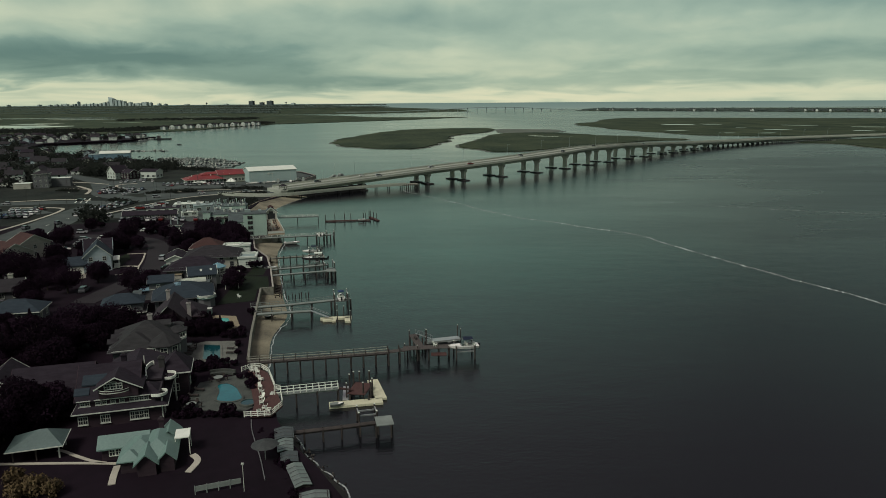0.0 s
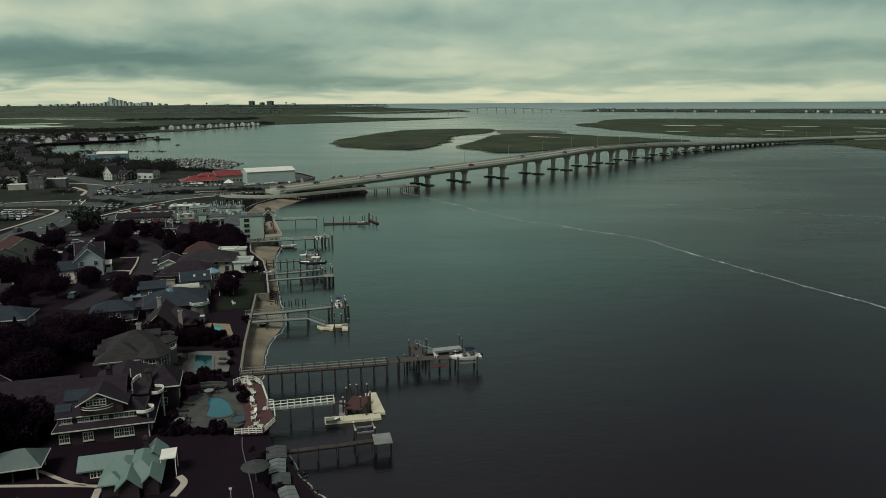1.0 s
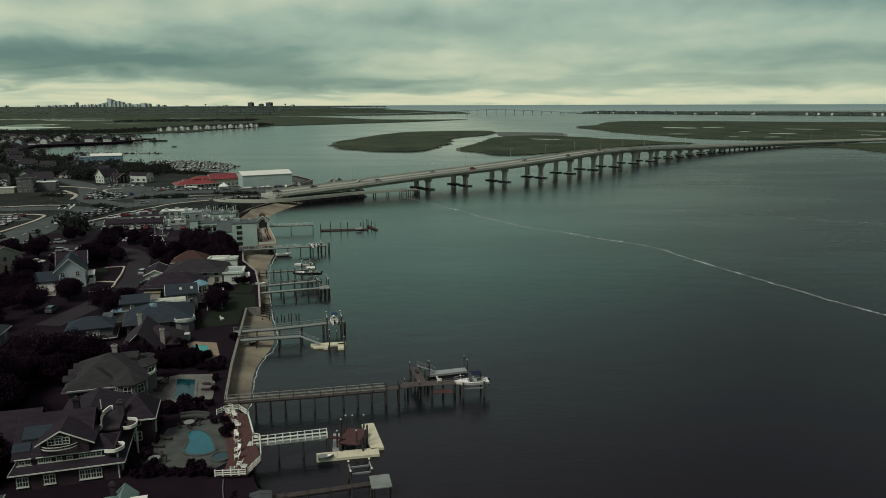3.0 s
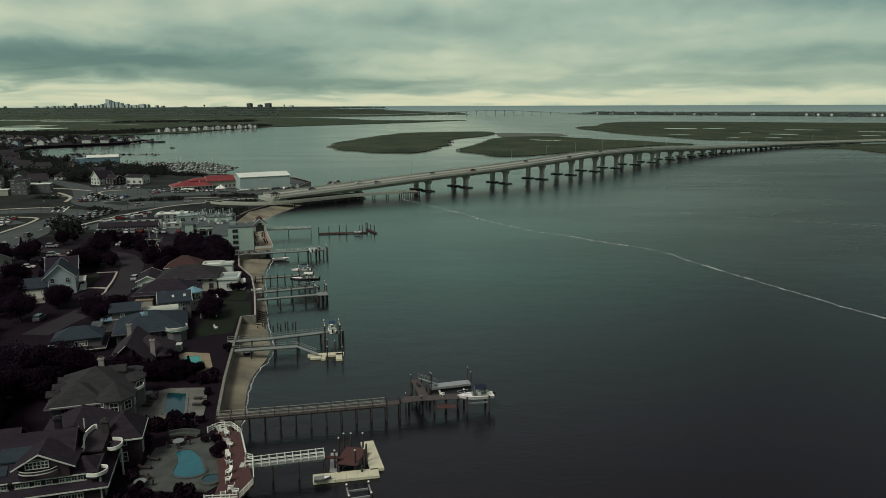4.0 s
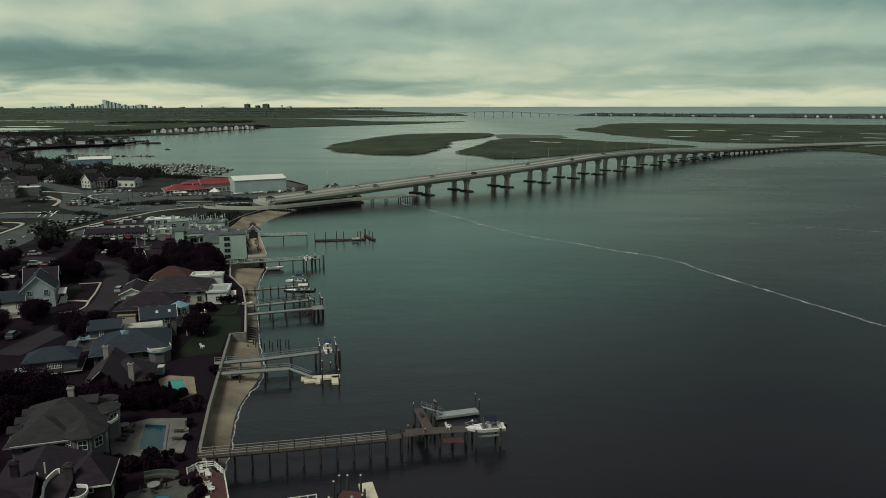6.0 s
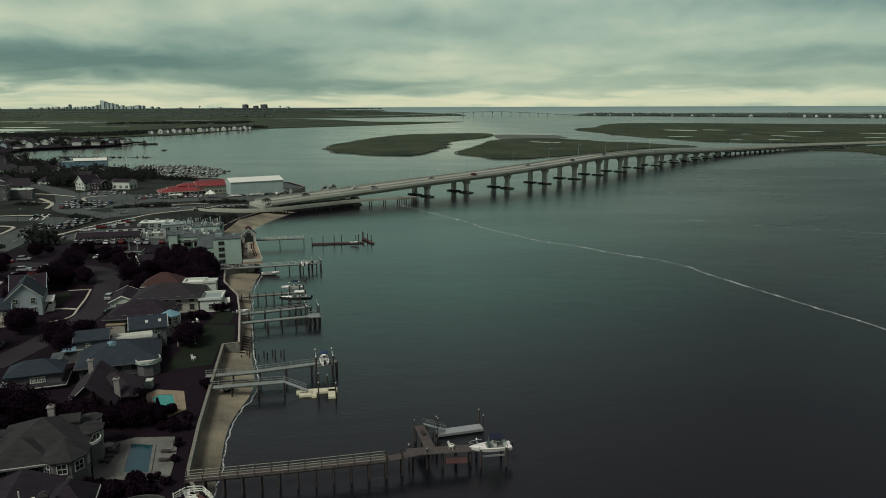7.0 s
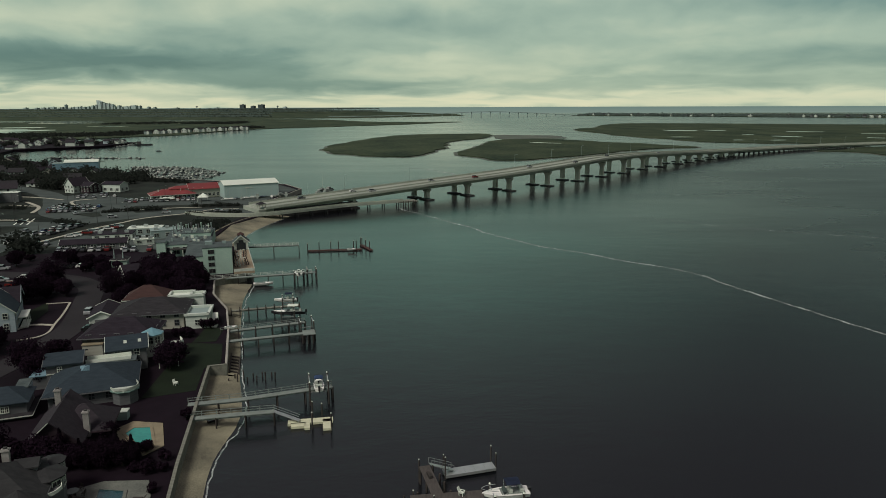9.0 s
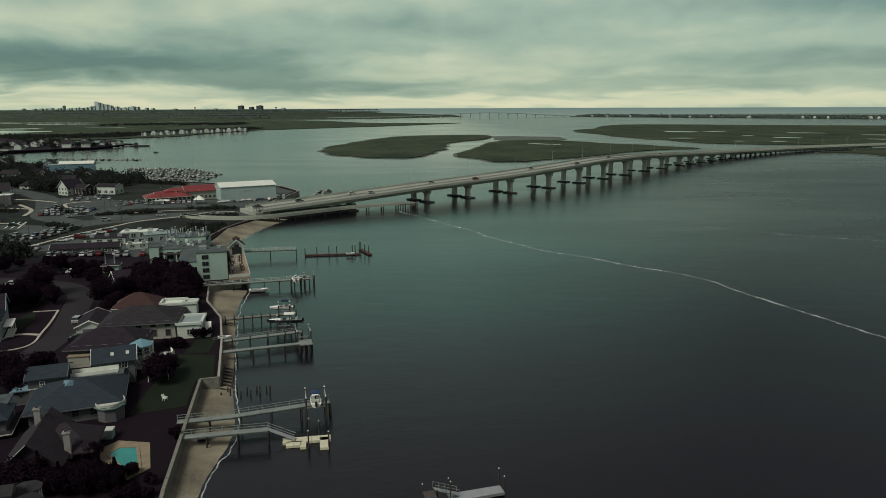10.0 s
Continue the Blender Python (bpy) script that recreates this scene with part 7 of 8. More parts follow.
for x, y, turn, w, d, mt, lab in ((-21.2, 108.0, 12, 2.9, 3.8, SMOKED, "low shore shed with a dark ribbed sheet roof"), (-20.2, 103.8, 10, 2.3, 4.0, FROSTED, "low shore shed with a pale sheet roof"),
                                  (-18.9, 99.9, 12, 2.5, 3.2, SMOKED, "small shore shed with a dark sheet roof"), (-16.6, 94.6, 22, 2.3, 6.6, FROSTED, "long pale covered boat store above the rocks"),
                                  (-13.4, 88.6, 10, 4.0, 2.6, FROSTED, "low pale-roofed hut above the rocks")):
    sh = thing("shore_shed", lab, "shed", pose(x, y, 1.2, 0, 0, turn), "shore sheds")
    part("wall", Geo().box(0, 0, 0, w - 0.2, d - 0.2, 1.9), DARK_WOOD, sh)
    part("roof", gable_profile(Geo(), 0, 0, "y", d / 2 + 0.1, [(-w / 2 - 0.1, 1.85), (0, 2.15), (w / 2 + 0.1, 1.85), (w / 2 + 0.1, 1.78), (0, 2.06), (-w / 2 - 0.1, 1.78)]), mt, sh)
    for k in range(int(d / 1.2)):
        part("roof_batten", Geo().bar((-w / 2, -d / 2 + 0.6 + k * 1.2, 1.93), (0, -d / 2 + 0.6 + k * 1.2, 2.21), 0.06, 0.06).bar((0, -d / 2 + 0.6 + k * 1.2, 2.21), (w / 2, -d / 2 + 0.6 + k * 1.2, 1.93), 0.06, 0.06), GREY_SIDING, sh)
kb = Geo().sweep(smooth_line([(-28.0, 114.0, GROUND), (-26.8, 109.5, GROUND), (-23.5, 100.5, GROUND), (-21.4, 94.0, GROUND)], 6), [(-0.07, -0.2), (0.07, -0.2), (0.07, 0.2), (-0.07, 0.2)])
solid("garden_edging", kb, GREY_SIDING, "low pale stone edging along the garden", "edging", kind="structure")
lp = thing("garden_lamp", "white garden lamp post with a small head", "lamp", pose(-23.7, 91.2, GROUND))
part("pole", Geo().rod((0, 0, 0), (0, 0, 4.2), 0.06, 0.05), TRIM, lp)
part("lamp_head", Geo().box(0, 0, 4.2, 0.36, 0.24, 0.2), TRIM, lp)
fence = thing("garden_fence", "pale panelled garden fence", "fence")
for k in range(4):
    a, b = Vector((-30.4 + k * 1.5, 90.6 + k * 0.5, GROUND + 1.3)), Vector((-28.95 + k * 1.5, 91.1 + k * 0.5, GROUND + 1.3))
    part("fence_panel", Geo().bar(a, b, 0.08, 0.8), GREY_DOCK, fence)
    part("fence_post", Geo().box(a.x, a.y, GROUND, 0.12, 0.12, 1.4), GREY_DOCK, fence)

lamp_pole = Geo().rod((0, 0, 0), (0, 0, 8.5), 0.11, 0.07).rod((0, 0, 8.4), (1.6, 0, 8.8), 0.05).mesh("pole", DARK_CONCRETE)
lamp_head = Geo().box(1.9, 0, 8.72, 0.8, 0.3, 0.14).mesh("lamp_head", TRIM)
for x, y, a in ((-157, 352, 180), (-147, 384, 180), (-141, 404, 200), (-181, 340, 0), (-183, 370, 0), (-196, 405, 80), (-219, 398, 90), (-186, 447, 200), (-199, 466, 0), (-160, 431, 270), (-140, 437, 270), (-116, 441, 270), (-128, 466, 90), (-148, 478, 90), (-170, 462, 90), (-212, 436, 0), (-224, 455, 0), (-236, 488, 270)):
    t = thing("street_lamp", "slim dark street lamp beside the road", "street lamp", pose(x, y, GROUND, 0, 0, a), "street lamps")
    part("pole", lamp_pole, None, t)
    part("lamp_head", lamp_head, None, t)

# ---- boats ----


def hull_geo(length, beam, height, flare=0.25, tip=0.55):
    """A moulded hull, its bow towards +x, standing on its keel at z 0."""
    g, n = Geo(), 11
    for i in range(n):
        t = i / (n - 1)
        x = (t - 0.5) * length
        b = beam / 2 * (1 - max(0, (t - 0.45) / 0.55) ** 2.2) * (0.92 + 0.08 * min(1, t * 4))
        b = max(b, 0.03)
        keel = height * tip * max(0, (t - 0.55) / 0.45) ** 2.0
        sheer = height * (1 + 0.16 * t * t)
        chine = keel + (sheer - keel) * 0.38
        g.v += [(x, -b, sheer), (x, -b * (1 - flare), chine), (x, 0, keel), (x, b * (1 - flare), chine), (x, b, sheer)]
    for i in range(n - 1):
        g.f += [(5 * i + k, 5 * i + k + 1, 5 * i + 6 + k, 5 * i + 5 + k) for k in range(4)]
        g.f.append((5 * i + 4, 5 * i, 5 * i + 5, 5 * i + 9))
    g.f += [(0, 1, 2, 3, 4), tuple(5 * n - 5 + k for k in (4, 3, 2, 1, 0))]
    return g


def motor_boat(label, length, beam, at, hull=HULL, top=None, console=True, engine=True, group="", stripe=None):
    t = thing("motor_boat", label, "boat", at, group)
    ht = 0.32 * beam + 0.25
    part("hull", hull_geo(length, beam, ht), hull, t, smooth=False)
    part("cockpit", Geo().prism([(-length * 0.40, -beam * 0.36), (length * 0.10, -beam * 0.36), (length * 0.16, 0), (length * 0.10, beam * 0.36), (-length * 0.40, beam * 0.36)], ht * 1.0, ht * 1.07), GREY_DOCK, t)
    part("foredeck", Geo().add([(length * 0.10, -beam * 0.40, ht * 1.03), (length * 0.40, -beam * 0.16, ht * 1.12), (length * 0.46, 0, ht * 1.14), (length * 0.40, beam * 0.16, ht * 1.12), (length * 0.10, beam * 0.40, ht * 1.03), (length * 0.12, 0, ht * 1.30)],
                               [(0, 1, 5), (1, 2, 5), (2, 3, 5), (3, 4, 5), (4, 0, 5)]), hull if hull is HULL else HULL, t)
    if console:
        part("windscreen", Geo().add([(length * 0.06, -beam * 0.36, ht * 1.05), (length * 0.06, beam * 0.36, ht * 1.05), (-length * 0.0, beam * 0.33, ht * 1.05 + 0.55), (-length * 0.0, -beam * 0.33, ht * 1.05 + 0.55), (length * 0.04, -beam * 0.36, ht * 1.05), (length * 0.04, beam * 0.36, ht * 1.05)],
                                     [(0, 1, 2, 3), (4, 3, 2, 5), (0, 3, 4), (1, 5, 2)]), GLASS, t)
        for s in (-1, 1):
            part("seat", Geo().box(-length * 0.10, s * beam * 0.2, ht * 1.07, 0.55, 0.5, 0.5), TRIM, t)
        part("rear_bench", Geo().box(-length * 0.34, 0, ht * 1.07, 0.5, beam * 0.62, 0.42), TRIM, t)
    if top:
        z = ht + 1.75
        pts = [(-beam * 0.42, z - 0.18), (-beam * 0.2, z), (beam * 0.2, z), (beam * 0.42, z - 0.18), (beam * 0.42, z - 0.24), (-beam * 0.42, z - 0.24)]
        part("bimini_top", gable_profile(Geo(), -length * 0.14, 0, "x", length * 0.15, pts), top, t, "dark canvas sun top")
        for sx in (-length * 0.27, length * 0.0):
            for s in (-1, 1):
                part("top_strut", Geo().rod((sx, s * beam * 0.40, ht), (sx, s * beam * 0.40, z - 0.2), 0.03), ALUMINIUM, t)
    if engine:
        part("outboard_engine", Geo().box(-length * 0.52, 0, ht * 0.5, 0.5, 0.4, 0.9).box(-length * 0.52, 0, -0.1, 0.2, 0.14, ht * 0.6), DARK_HULL, t)
    return t


boat = motor_boat("white motor boat with navy canvas top on a lift", 6.9, 2.5, pose(11.2, 149.4, 1.9, 0, 0, 187), top=CANVAS)
part("bow_rail", Geo().sweep(smooth_line([(1.2, -1.05, 1.7), (2.6, -0.7, 1.8), (3.5, 0, 1.85), (2.6, 0.7, 1.8), (1.2, 1.05, 1.7)], 5), [(-0.03, 0), (0.03, 0), (0.03, 0.06), (-0.03, 0.06)]), ALUMINIUM, boat)
motor_boat("long white boat with a dark hull side on a lift", 9.0, 2.7, pose(-35.2, 240.6, 2.35, 0, 0, 184), hull=DARK_HULL, top=WHITE_METAL)
motor_boat("small white boat on a lift beside an old jetty", 6.4, 2.2, pose(-38.2, 253.2, 2.35, 0, 0, 184), top=CANVAS)
motor_boat("white open boat moored by the hotel jetty", 6.2, 2.2, pose(-50.4, 281.6, 0.0, 0, 0, 10), console=False, engine=False)
motor_boat("white motor boat lifted at the hotel jetty", 6.0, 2.3, pose(-39.5, 286.0, 2.5, 0, 0, 100))
motor_boat("small blue-covered boat on a tall lift", 5.2, 2.0, pose(-20.6, 189.6, 2.65, 0, 0, 100), top=BLUE_COVER)
motor_boat("white dinghy lying on the jetty deck", 3.2, 1.4, pose(-47.4, 228.4, 2.5, 0, 0, 10), console=False, engine=False)
motor_boat("small white tender on the far float", 3.4, 1.6, pose(-26.0, 333.6, 0.6, 0, 0, 0), console=False, engine=False)
motor_boat("grey dinghy drawn up on the floating dock", 2.6, 1.2, pose(-14.3, 123.6, 0.5, 0, 0, 12), hull=GREY_DOCK, console=False, engine=False)
motor_boat("pale dinghy turned on the beach float", 2.6, 1.2, pose(-38.4, 179.6, 0.6, 0, 0, 40), hull=DARK_HULL, console=False, engine=False)
for x, y, z in ((4.9, 148.7, 3.0), (-49.4, 192.4, GROUND + 0.05)):
    copy_thing(chair, pose(x, y, z, 0, 0, 60))
for o in (*chair.children_recursive, chair):
    bpy.data.objects.remove(o)


def moored(kind, hullmat):
    t = thing("moored_boat", {"sail": "white sailing boat with a bare mast at a berth", "cruiser": "white cabin cruiser moored at a marina berth", "open": "small open motor boat moored in the marina"}[kind], "boat", pose(0, 0, -50), "marina boats")
    if kind == "sail":
        part("hull", hull_geo(8.5, 2.6, 1.1), hullmat, t)
        part("cabin", Geo().box(0.2, 0, 1.1, 3.2, 1.6, 0.55), hullmat if hullmat is not CANVAS else TRIM, t)
        part("mast", Geo().rod((0.8, 0, 1.1), (0.8, 0, 11), 0.09, 0.05, 5).rod((0.8, 0, 2.2), (-2.8, 0, 2.2), 0.12, 0.1, 5), TRIM, t)
    elif kind == "cruiser":
        part("hull", hull_geo(10.5, 3.4, 1.5), hullmat, t)
        part("cabin", Geo().box(0.2, 0, 1.5, 4.6, 2.5, 1.2).box(-0.4, 0, 2.7, 2.6, 2.2, 0.9), hullmat if hullmat is not CANVAS else TRIM, t)
        part("cabin_windows", Geo().box(0.4, 0, 1.95, 4.4, 2.54, 0.45), GLASS, t)
    else:
        part("hull", hull_geo(6.5, 2.3, 0.95), hullmat, t)
        part("cover", Geo().add([(-2.6, -0.9, 1.0), (1.4, -0.9, 1.0), (1.4, 0.9, 1.0), (-2.6, 0.9, 1.0), (-2.0, 0, 1.5), (0.8, 0, 1.6)], [(0, 1, 5, 4), (1, 2, 5), (2, 3, 4, 5), (3, 0, 4)]), CANVAS, t)
    return t


DULL_HULL = material("dull_hull_paint", (0.27, 0.30, 0.26), (0.19, 0.21, 0.19), 0.5, 0.5, 3.0)
berths = [moored("sail", DULL_HULL), moored("cruiser", DULL_HULL), moored("open", DULL_HULL), moored("cruiser", CANVAS), moored("sail", HULL)]
rng = random.Random(21)


def marina_dock(a, b, berth=6.0, both=True):
    """A straight dock with boats lying bow-in along it."""
    a, b = Vector((*a, 0.6)), Vector((*b, 0.6))
    d = (b - a).normalized()
    n = Vector((-d.y, d.x, 0))
    t = thing("marina_dock", "narrow grey marina dock with mooring piles", "dock", group="marina docks")
    part("deck", Geo().bar(a, b, 1.8, 0.4), GREY_DOCK, t)
    L = (b - a).length
    turn = math.degrees(math.atan2(n.y, n.x))
    for k in range(int(L / berth)):
        p = a + d * (k + 0.5) * berth
        for s in ((1, -1) if both else (1,)):
            if rng.random() < 0.86:
                q = p + n * s * 3.9
                small(copy_thing(rng.choice(berths), pose(q.x, q.y, -0.28, 0, 0, turn + (0 if rng.random() < 0.5 else 180))))
        if k % 2:
            part("mooring_post", Geo().rod((p + n * 8).to_tuple()[:2] + (-1,), (p + n * 8).to_tuple()[:2] + (2.6,), 0.2, n=5), DARK_WOOD, t)


for a, b in (((-168, 618), (-246, 650)), ((-166, 636), (-252, 668)), ((-164, 655), (-256, 688)), ((-166, 676), (-258, 708)), ((-180, 700), (-262, 728)), ((-200, 722), (-270, 746)), ((-182, 601), (-244, 630))):
    marina_dock(a, b, 4.1)
marina_dock((-300, 860), (-420, 880), 8.0)
marina_dock((-330, 826), (-405, 812), 10.0, False)
crane = thing("barge_crane", "dark crane barge with a raised boom at the quay", "crane", pose(-408, 1148, 0, 0, 0, 10))
part("barge", Geo().box(0, 0, -0.4, 26, 9, 2.2), DARK_HULL, crane)
part("cab", Geo().box(-6, 0, 1.8, 5, 4, 3.6), DARK_CONCRETE, crane)
part("boom", Geo().bar((-5, 0, 5.0), (-12, 0, 22.0), 0.9, 0.9), DARK_CONCRETE, crane)
marina_dock((-420, 1080), (-425, 1190), 9.0, False)
for x, y, a in ((-62, 500, 40), (-62, 512, 40), (-58, 524, 40), (-66, 488, 35), (-52, 516, 40), (-58, 536, 60), (-64, 545, 60), (-330, 990, 20)):
    copy_thing(rng.choice(berths[:3]), pose(x, y, -0.3, 0, 0, a))
for k in range(13):
    x, y = -112 + k * 2.7 + rng.uniform(-0.5, 0.5), 476.5 + k * 1.35 + rng.uniform(-0.6, 0.6)
    ob = small(copy_thing(rng.choice(berths[:3] + berths[4:]), pose(x, y, GROUND + 0.03, 0, 0, rng.choice((20, 35, 100, 205)))), 0.7)
    tagged(ob, "white boat stored ashore beside the boat hangar", "", "boats ashore")
for k in range(16):
    x, y = -262 + rng.uniform(-16, 22), 640 + rng.uniform(-14, 10)
    if inside((x, y), town):
        tagged(small(copy_thing(rng.choice(berths), pose(x, y, GROUND + 0.03, 0, 0, rng.uniform(0, 360))), 0.7), "boat laid up on the marina hardstanding", "", "boats ashore")
for m in berths:
    for o in (*m.children_recursive, m):
        bpy.data.objects.remove(o)

# ---- cars ----


def car_model(paint, lab, suv=False):
    t = thing("car", lab, "car", pose(0, 0, -50), "parked cars")
    h = 0.15 if suv else 0
    prof = [(-2.2, 0.35), (2.2, 0.35), (2.25, 0.75 + h), (1.2, 0.95 + h), (-2.0, 0.98 + h), (-2.25, 0.8 + h)]
    part("body", gable_profile(Geo(), 0, 0, "y", 0.88, prof), paint, t)
    cab = [(-2.0 if suv else -1.6, 0.97 + h), (1.0, 0.95 + h), (0.35, 1.45 + 1.6 * h), (-1.1 if not suv else -1.8, 1.47 + 1.6 * h)]
    part("glasshouse", gable_profile(Geo(), 0, 0, "y", 0.76, cab), GLASS, t)
    part("roof", Geo().box(-0.45 if not suv else -0.75, 0, 1.45 + 1.6 * h, 1.5 if not suv else 2.1, 1.46, 0.06), paint, t)
    for x in (-1.35, 1.35):
        for y in (-0.8, 0.8):
            part("wheel", Geo().rod((x, y - 0.11, 0.33), (x, y + 0.11, 0.33), 0.33, n=10), RUBBER, t)
    return t


names = ("white", "silver", "black", "grey", "blue", "red")
cars = [car_model(p, n + " car parked or waiting on asphalt", k % 2 == 1) for k, (p, n) in enumerate(zip(CAR_PAINTS, names))]
rng = random.Random(31)


def park(x, y, turn, z=GROUND + 0.06):
    copy_thing(rng.choice(cars[:4] + cars[:2] * 3 + cars), pose(x, y, z, 0, 0, turn))


def rows(x0, y0, turn, count, rws, gap=2.9, aisle=8.5, fill=0.75):
    c, s = math.cos(radians(turn)), math.sin(radians(turn))
    for r in range(rws):
        for k in range(count):
            if rng.random() < fill:
                a, b = k * gap, r * aisle
                park(x0 + a * c - b * s, y0 + a * s + b * c, turn + 90 + (180 if rng.random() < 0.5 else 0))


rows(-212, 338, 12, 9, 4)
rows(-196, 432, 8, 9, 3, fill=0.8)
rows(-168, 468, 14, 14, 2, aisle=7, fill=0.7)
rows(-205, 492, 15, 8, 2, aisle=9)
rows(-152, 341, 14, 7, 1)
for x, y, a in ((-132, 262, 10), (-128, 266, 15), (-124, 262, 100), (-131, 272, 12), (-126, 275, 8), (-121, 271, 95), (-133, 281, 14), (-127, 284, 10), (-150, 291, 12), (-146, 294, 12), (-153, 296, 12), (-142, 298, 12), (-117, 254, 60), (-119, 204, 20), (-123, 208, 40)):
    park(x, y, a)
rows(-137, 326.5, 10, 9, 1, fill=0.9)
rows(-112, 327, 10, 4, 1)
for k in range(11):
    if k % 4 != 2:
        park(-147.5 + k * 1.15, 358.5 + k * 2.7, 10)
for k in range(12):
    park(-166 + (k % 3) * 3.2 + k * 0.3, 366 + (k // 3) * 6.5, 75)
for x, y, a in ((-166, 345, 92), (-173, 372, 88), (-152, 412, 30), (-130, 426, 15), (-104, 430, 5), (-190, 400, 10), (-225, 389, 175), (-172, 310, 90), (-164, 322, 90), (-161, 300, 92), (-176, 425, 130), (-200, 462, 110), (-110.4, 225.0, 30),
                (-112.6, 222.4, 20), (-113, 208, 60), (-97, 202, 95), (-122, 216, 10), (-127, 219, 10), (-110, 196, 15), (-116, 190, 20), (-89, 244, 95), (-84, 250, 20), (-82, 229, 10), (-116, 300, 10), (-121, 299, 10), (-108, 305, 5)):
    park(x, y, a)
# on the bridge, resting on the paving
for d, off in ((28, -4), (62, -5), (70, 3.5), (120, -4), (150, 4), (215, -6), (262, 4.5), (330, -4), (420, 5)):
    p, w = along(smooth_line(DECK, 6), d)
    q = p + Vector((w.y, -w.x, 0)) * off
    park(q.x, q.y, math.degrees(math.atan2(w.y, w.x)), p.z + 0.03)
for m in cars:
    for o in (*m.children_recursive, m):
        bpy.data.objects.remove(o)

# ---- trees ----


def leaf_mesh(name, seed, h, r, count, leaf, mat, pine=False, clumps=16):
    """A crown of many small leaf sprays gathered in uneven clumps, with gaps between."""
    rg = np.random.RandomState(seed)
    if pine:
        t = rg.rand(count) ** 0.7
        layer = 0.72 + 0.28 * np.abs(np.sin(t * 21 + seed))
        rad = r * (1 - t) * layer * np.sqrt(rg.rand(count)) ** 0.6
        ang = rg.rand(count) * 2 * np.pi
        c = np.stack([rad * np.cos(ang), rad * np.sin(ang), h * (0.12 + 0.88 * t)], 1)
    else:
        cc = rg.normal(size=(clumps, 3))
        cc /= np.linalg.norm(cc, axis=1)[:, None]
        cc *= (0.35 + 0.42 * rg.rand(clumps))[:, None]
        cc *= np.array([r, r, h * 0.44])
        cc[:, 2] += h * 0.54
        size = r * (0.30 + 0.22 * rg.rand(clumps))
        k = rg.randint(clumps, size=count)
        d = rg.normal(size=(count, 3))
        d /= np.linalg.norm(d, axis=1)[:, None]
        d[:, 2] *= 0.8
        c = cc[k] + d * (size[k] * (0.55 + 0.5 * rg.rand(count) ** 0.5))[:, None]
    # sprays lie along the outside of their clump, and a little every way
    out = np.stack([np.cos(ang), np.sin(ang), 0.5 + 0 * ang], 1) if pine else d
    out = out + rg.normal(size=(count, 3)) * 0.38
    u = np.cross(out, rg.normal(size=(count, 3)))
    u /= np.linalg.norm(u, axis=1)[:, None]
    w = np.cross(out, u)
    w /= np.linalg.norm(w, axis=1)[:, None]
    s = leaf * (0.6 + 0.8 * rg.rand(count))[:, None]
    quad = np.stack([c - u * s, c - w * s * 0.7, c + u * s, c + w * s * 0.7], 1).reshape(-1, 3)
    me = bpy.data.meshes.new(name)
    me.from_pydata(quad.tolist(), [], np.arange(count * 4).reshape(-1, 4).tolist())
    me.materials.append(mat)
    return me


def trunk_geo(h, r, seed, pine=False):
    g, rg = Geo(), random.Random(seed)
    g.rod((0, 0, 0), (0, 0, h * (0.45 if not pine else 0.9)), 0.035 * h, 0.022 * h if not pine else 0.03, 7)
    if not pine:
        for k in range(6):
            a, q = rg.uniform(0, 6.28), rg.uniform(0.45, 0.75)
            g.rod((0, 0, h * rg.uniform(0.3, 0.45)), (math.cos(a) * r * q, math.sin(a) * r * q, h * rg.uniform(0.6, 0.8)), 0.014 * h, 0.005 * h, 5)
    return g


def tree_model(kind, seed, h, r, count, leaf, mat):
    lab = {"tree": "broad dark green leafy tree", "pine": "dark pointed evergreen tree", "shrub": "low rounded dark green shrub", "gold": "yellow-green flowering shrub in the garden"}[kind]
    t = thing({"tree": "tree", "pine": "evergreen_tree", "shrub": "shrub", "gold": "shrub"}[kind], lab, "shrub" if kind in ("shrub", "gold") else "tree", pose(0, 0, -80), {"tree": "trees of the town", "pine": "evergreens", "shrub": "garden shrubs", "gold": "yellow shrubs"}[kind])
    part("trunk", trunk_geo(h, r, seed, kind == "pine"), BARK, t)
    part("crown", leaf_mesh("crown", seed, h, r, count, leaf, mat, kind == "pine", 34 if kind == "tree" else 12), mat, t)
    return t


def woods(name, label, spots, leaf, per, height, spread, mat=LEAF, seed=1):
    """Distant woods: sprays of leaves in uneven heaps, joined."""
    rg = np.random.RandomState(seed)
    out = []
    for x, y, z in spots:
        hh = height * (0.6 + 0.6 * rg.rand())
        c = rg.normal(size=(per, 3)) * np.array([spread, spread, hh * 0.28]) + np.array([x, y, z + hh * 0.5])
        c[:, 2] = np.maximum(c[:, 2], z)
        out_way = np.array([0.1, -1.0, 0.6]) + rg.normal(size=(per, 3)) * 0.45
        u = np.cross(out_way, rg.normal(size=(per, 3)))
        u /= np.linalg.norm(u, axis=1)[:, None]
        w = np.cross(out_way, u)
        w /= np.linalg.norm(w, axis=1)[:, None]
        s = leaf * (0.6 + 0.8 * rg.rand(per))[:, None]
        out.append(np.stack([c - u * s, c - w * s * 0.7, c + u * s, c + w * s * 0.7], 1).reshape(-1, 3))
    v = np.concatenate(out)
    me = bpy.data.meshes.new(name)
    me.from_pydata(v.tolist(), [], np.arange(len(v)).reshape(-1, 4).tolist())
    me.materials.append(mat)
    return tagged(new(name, me), label, "woods", "", "stuff")


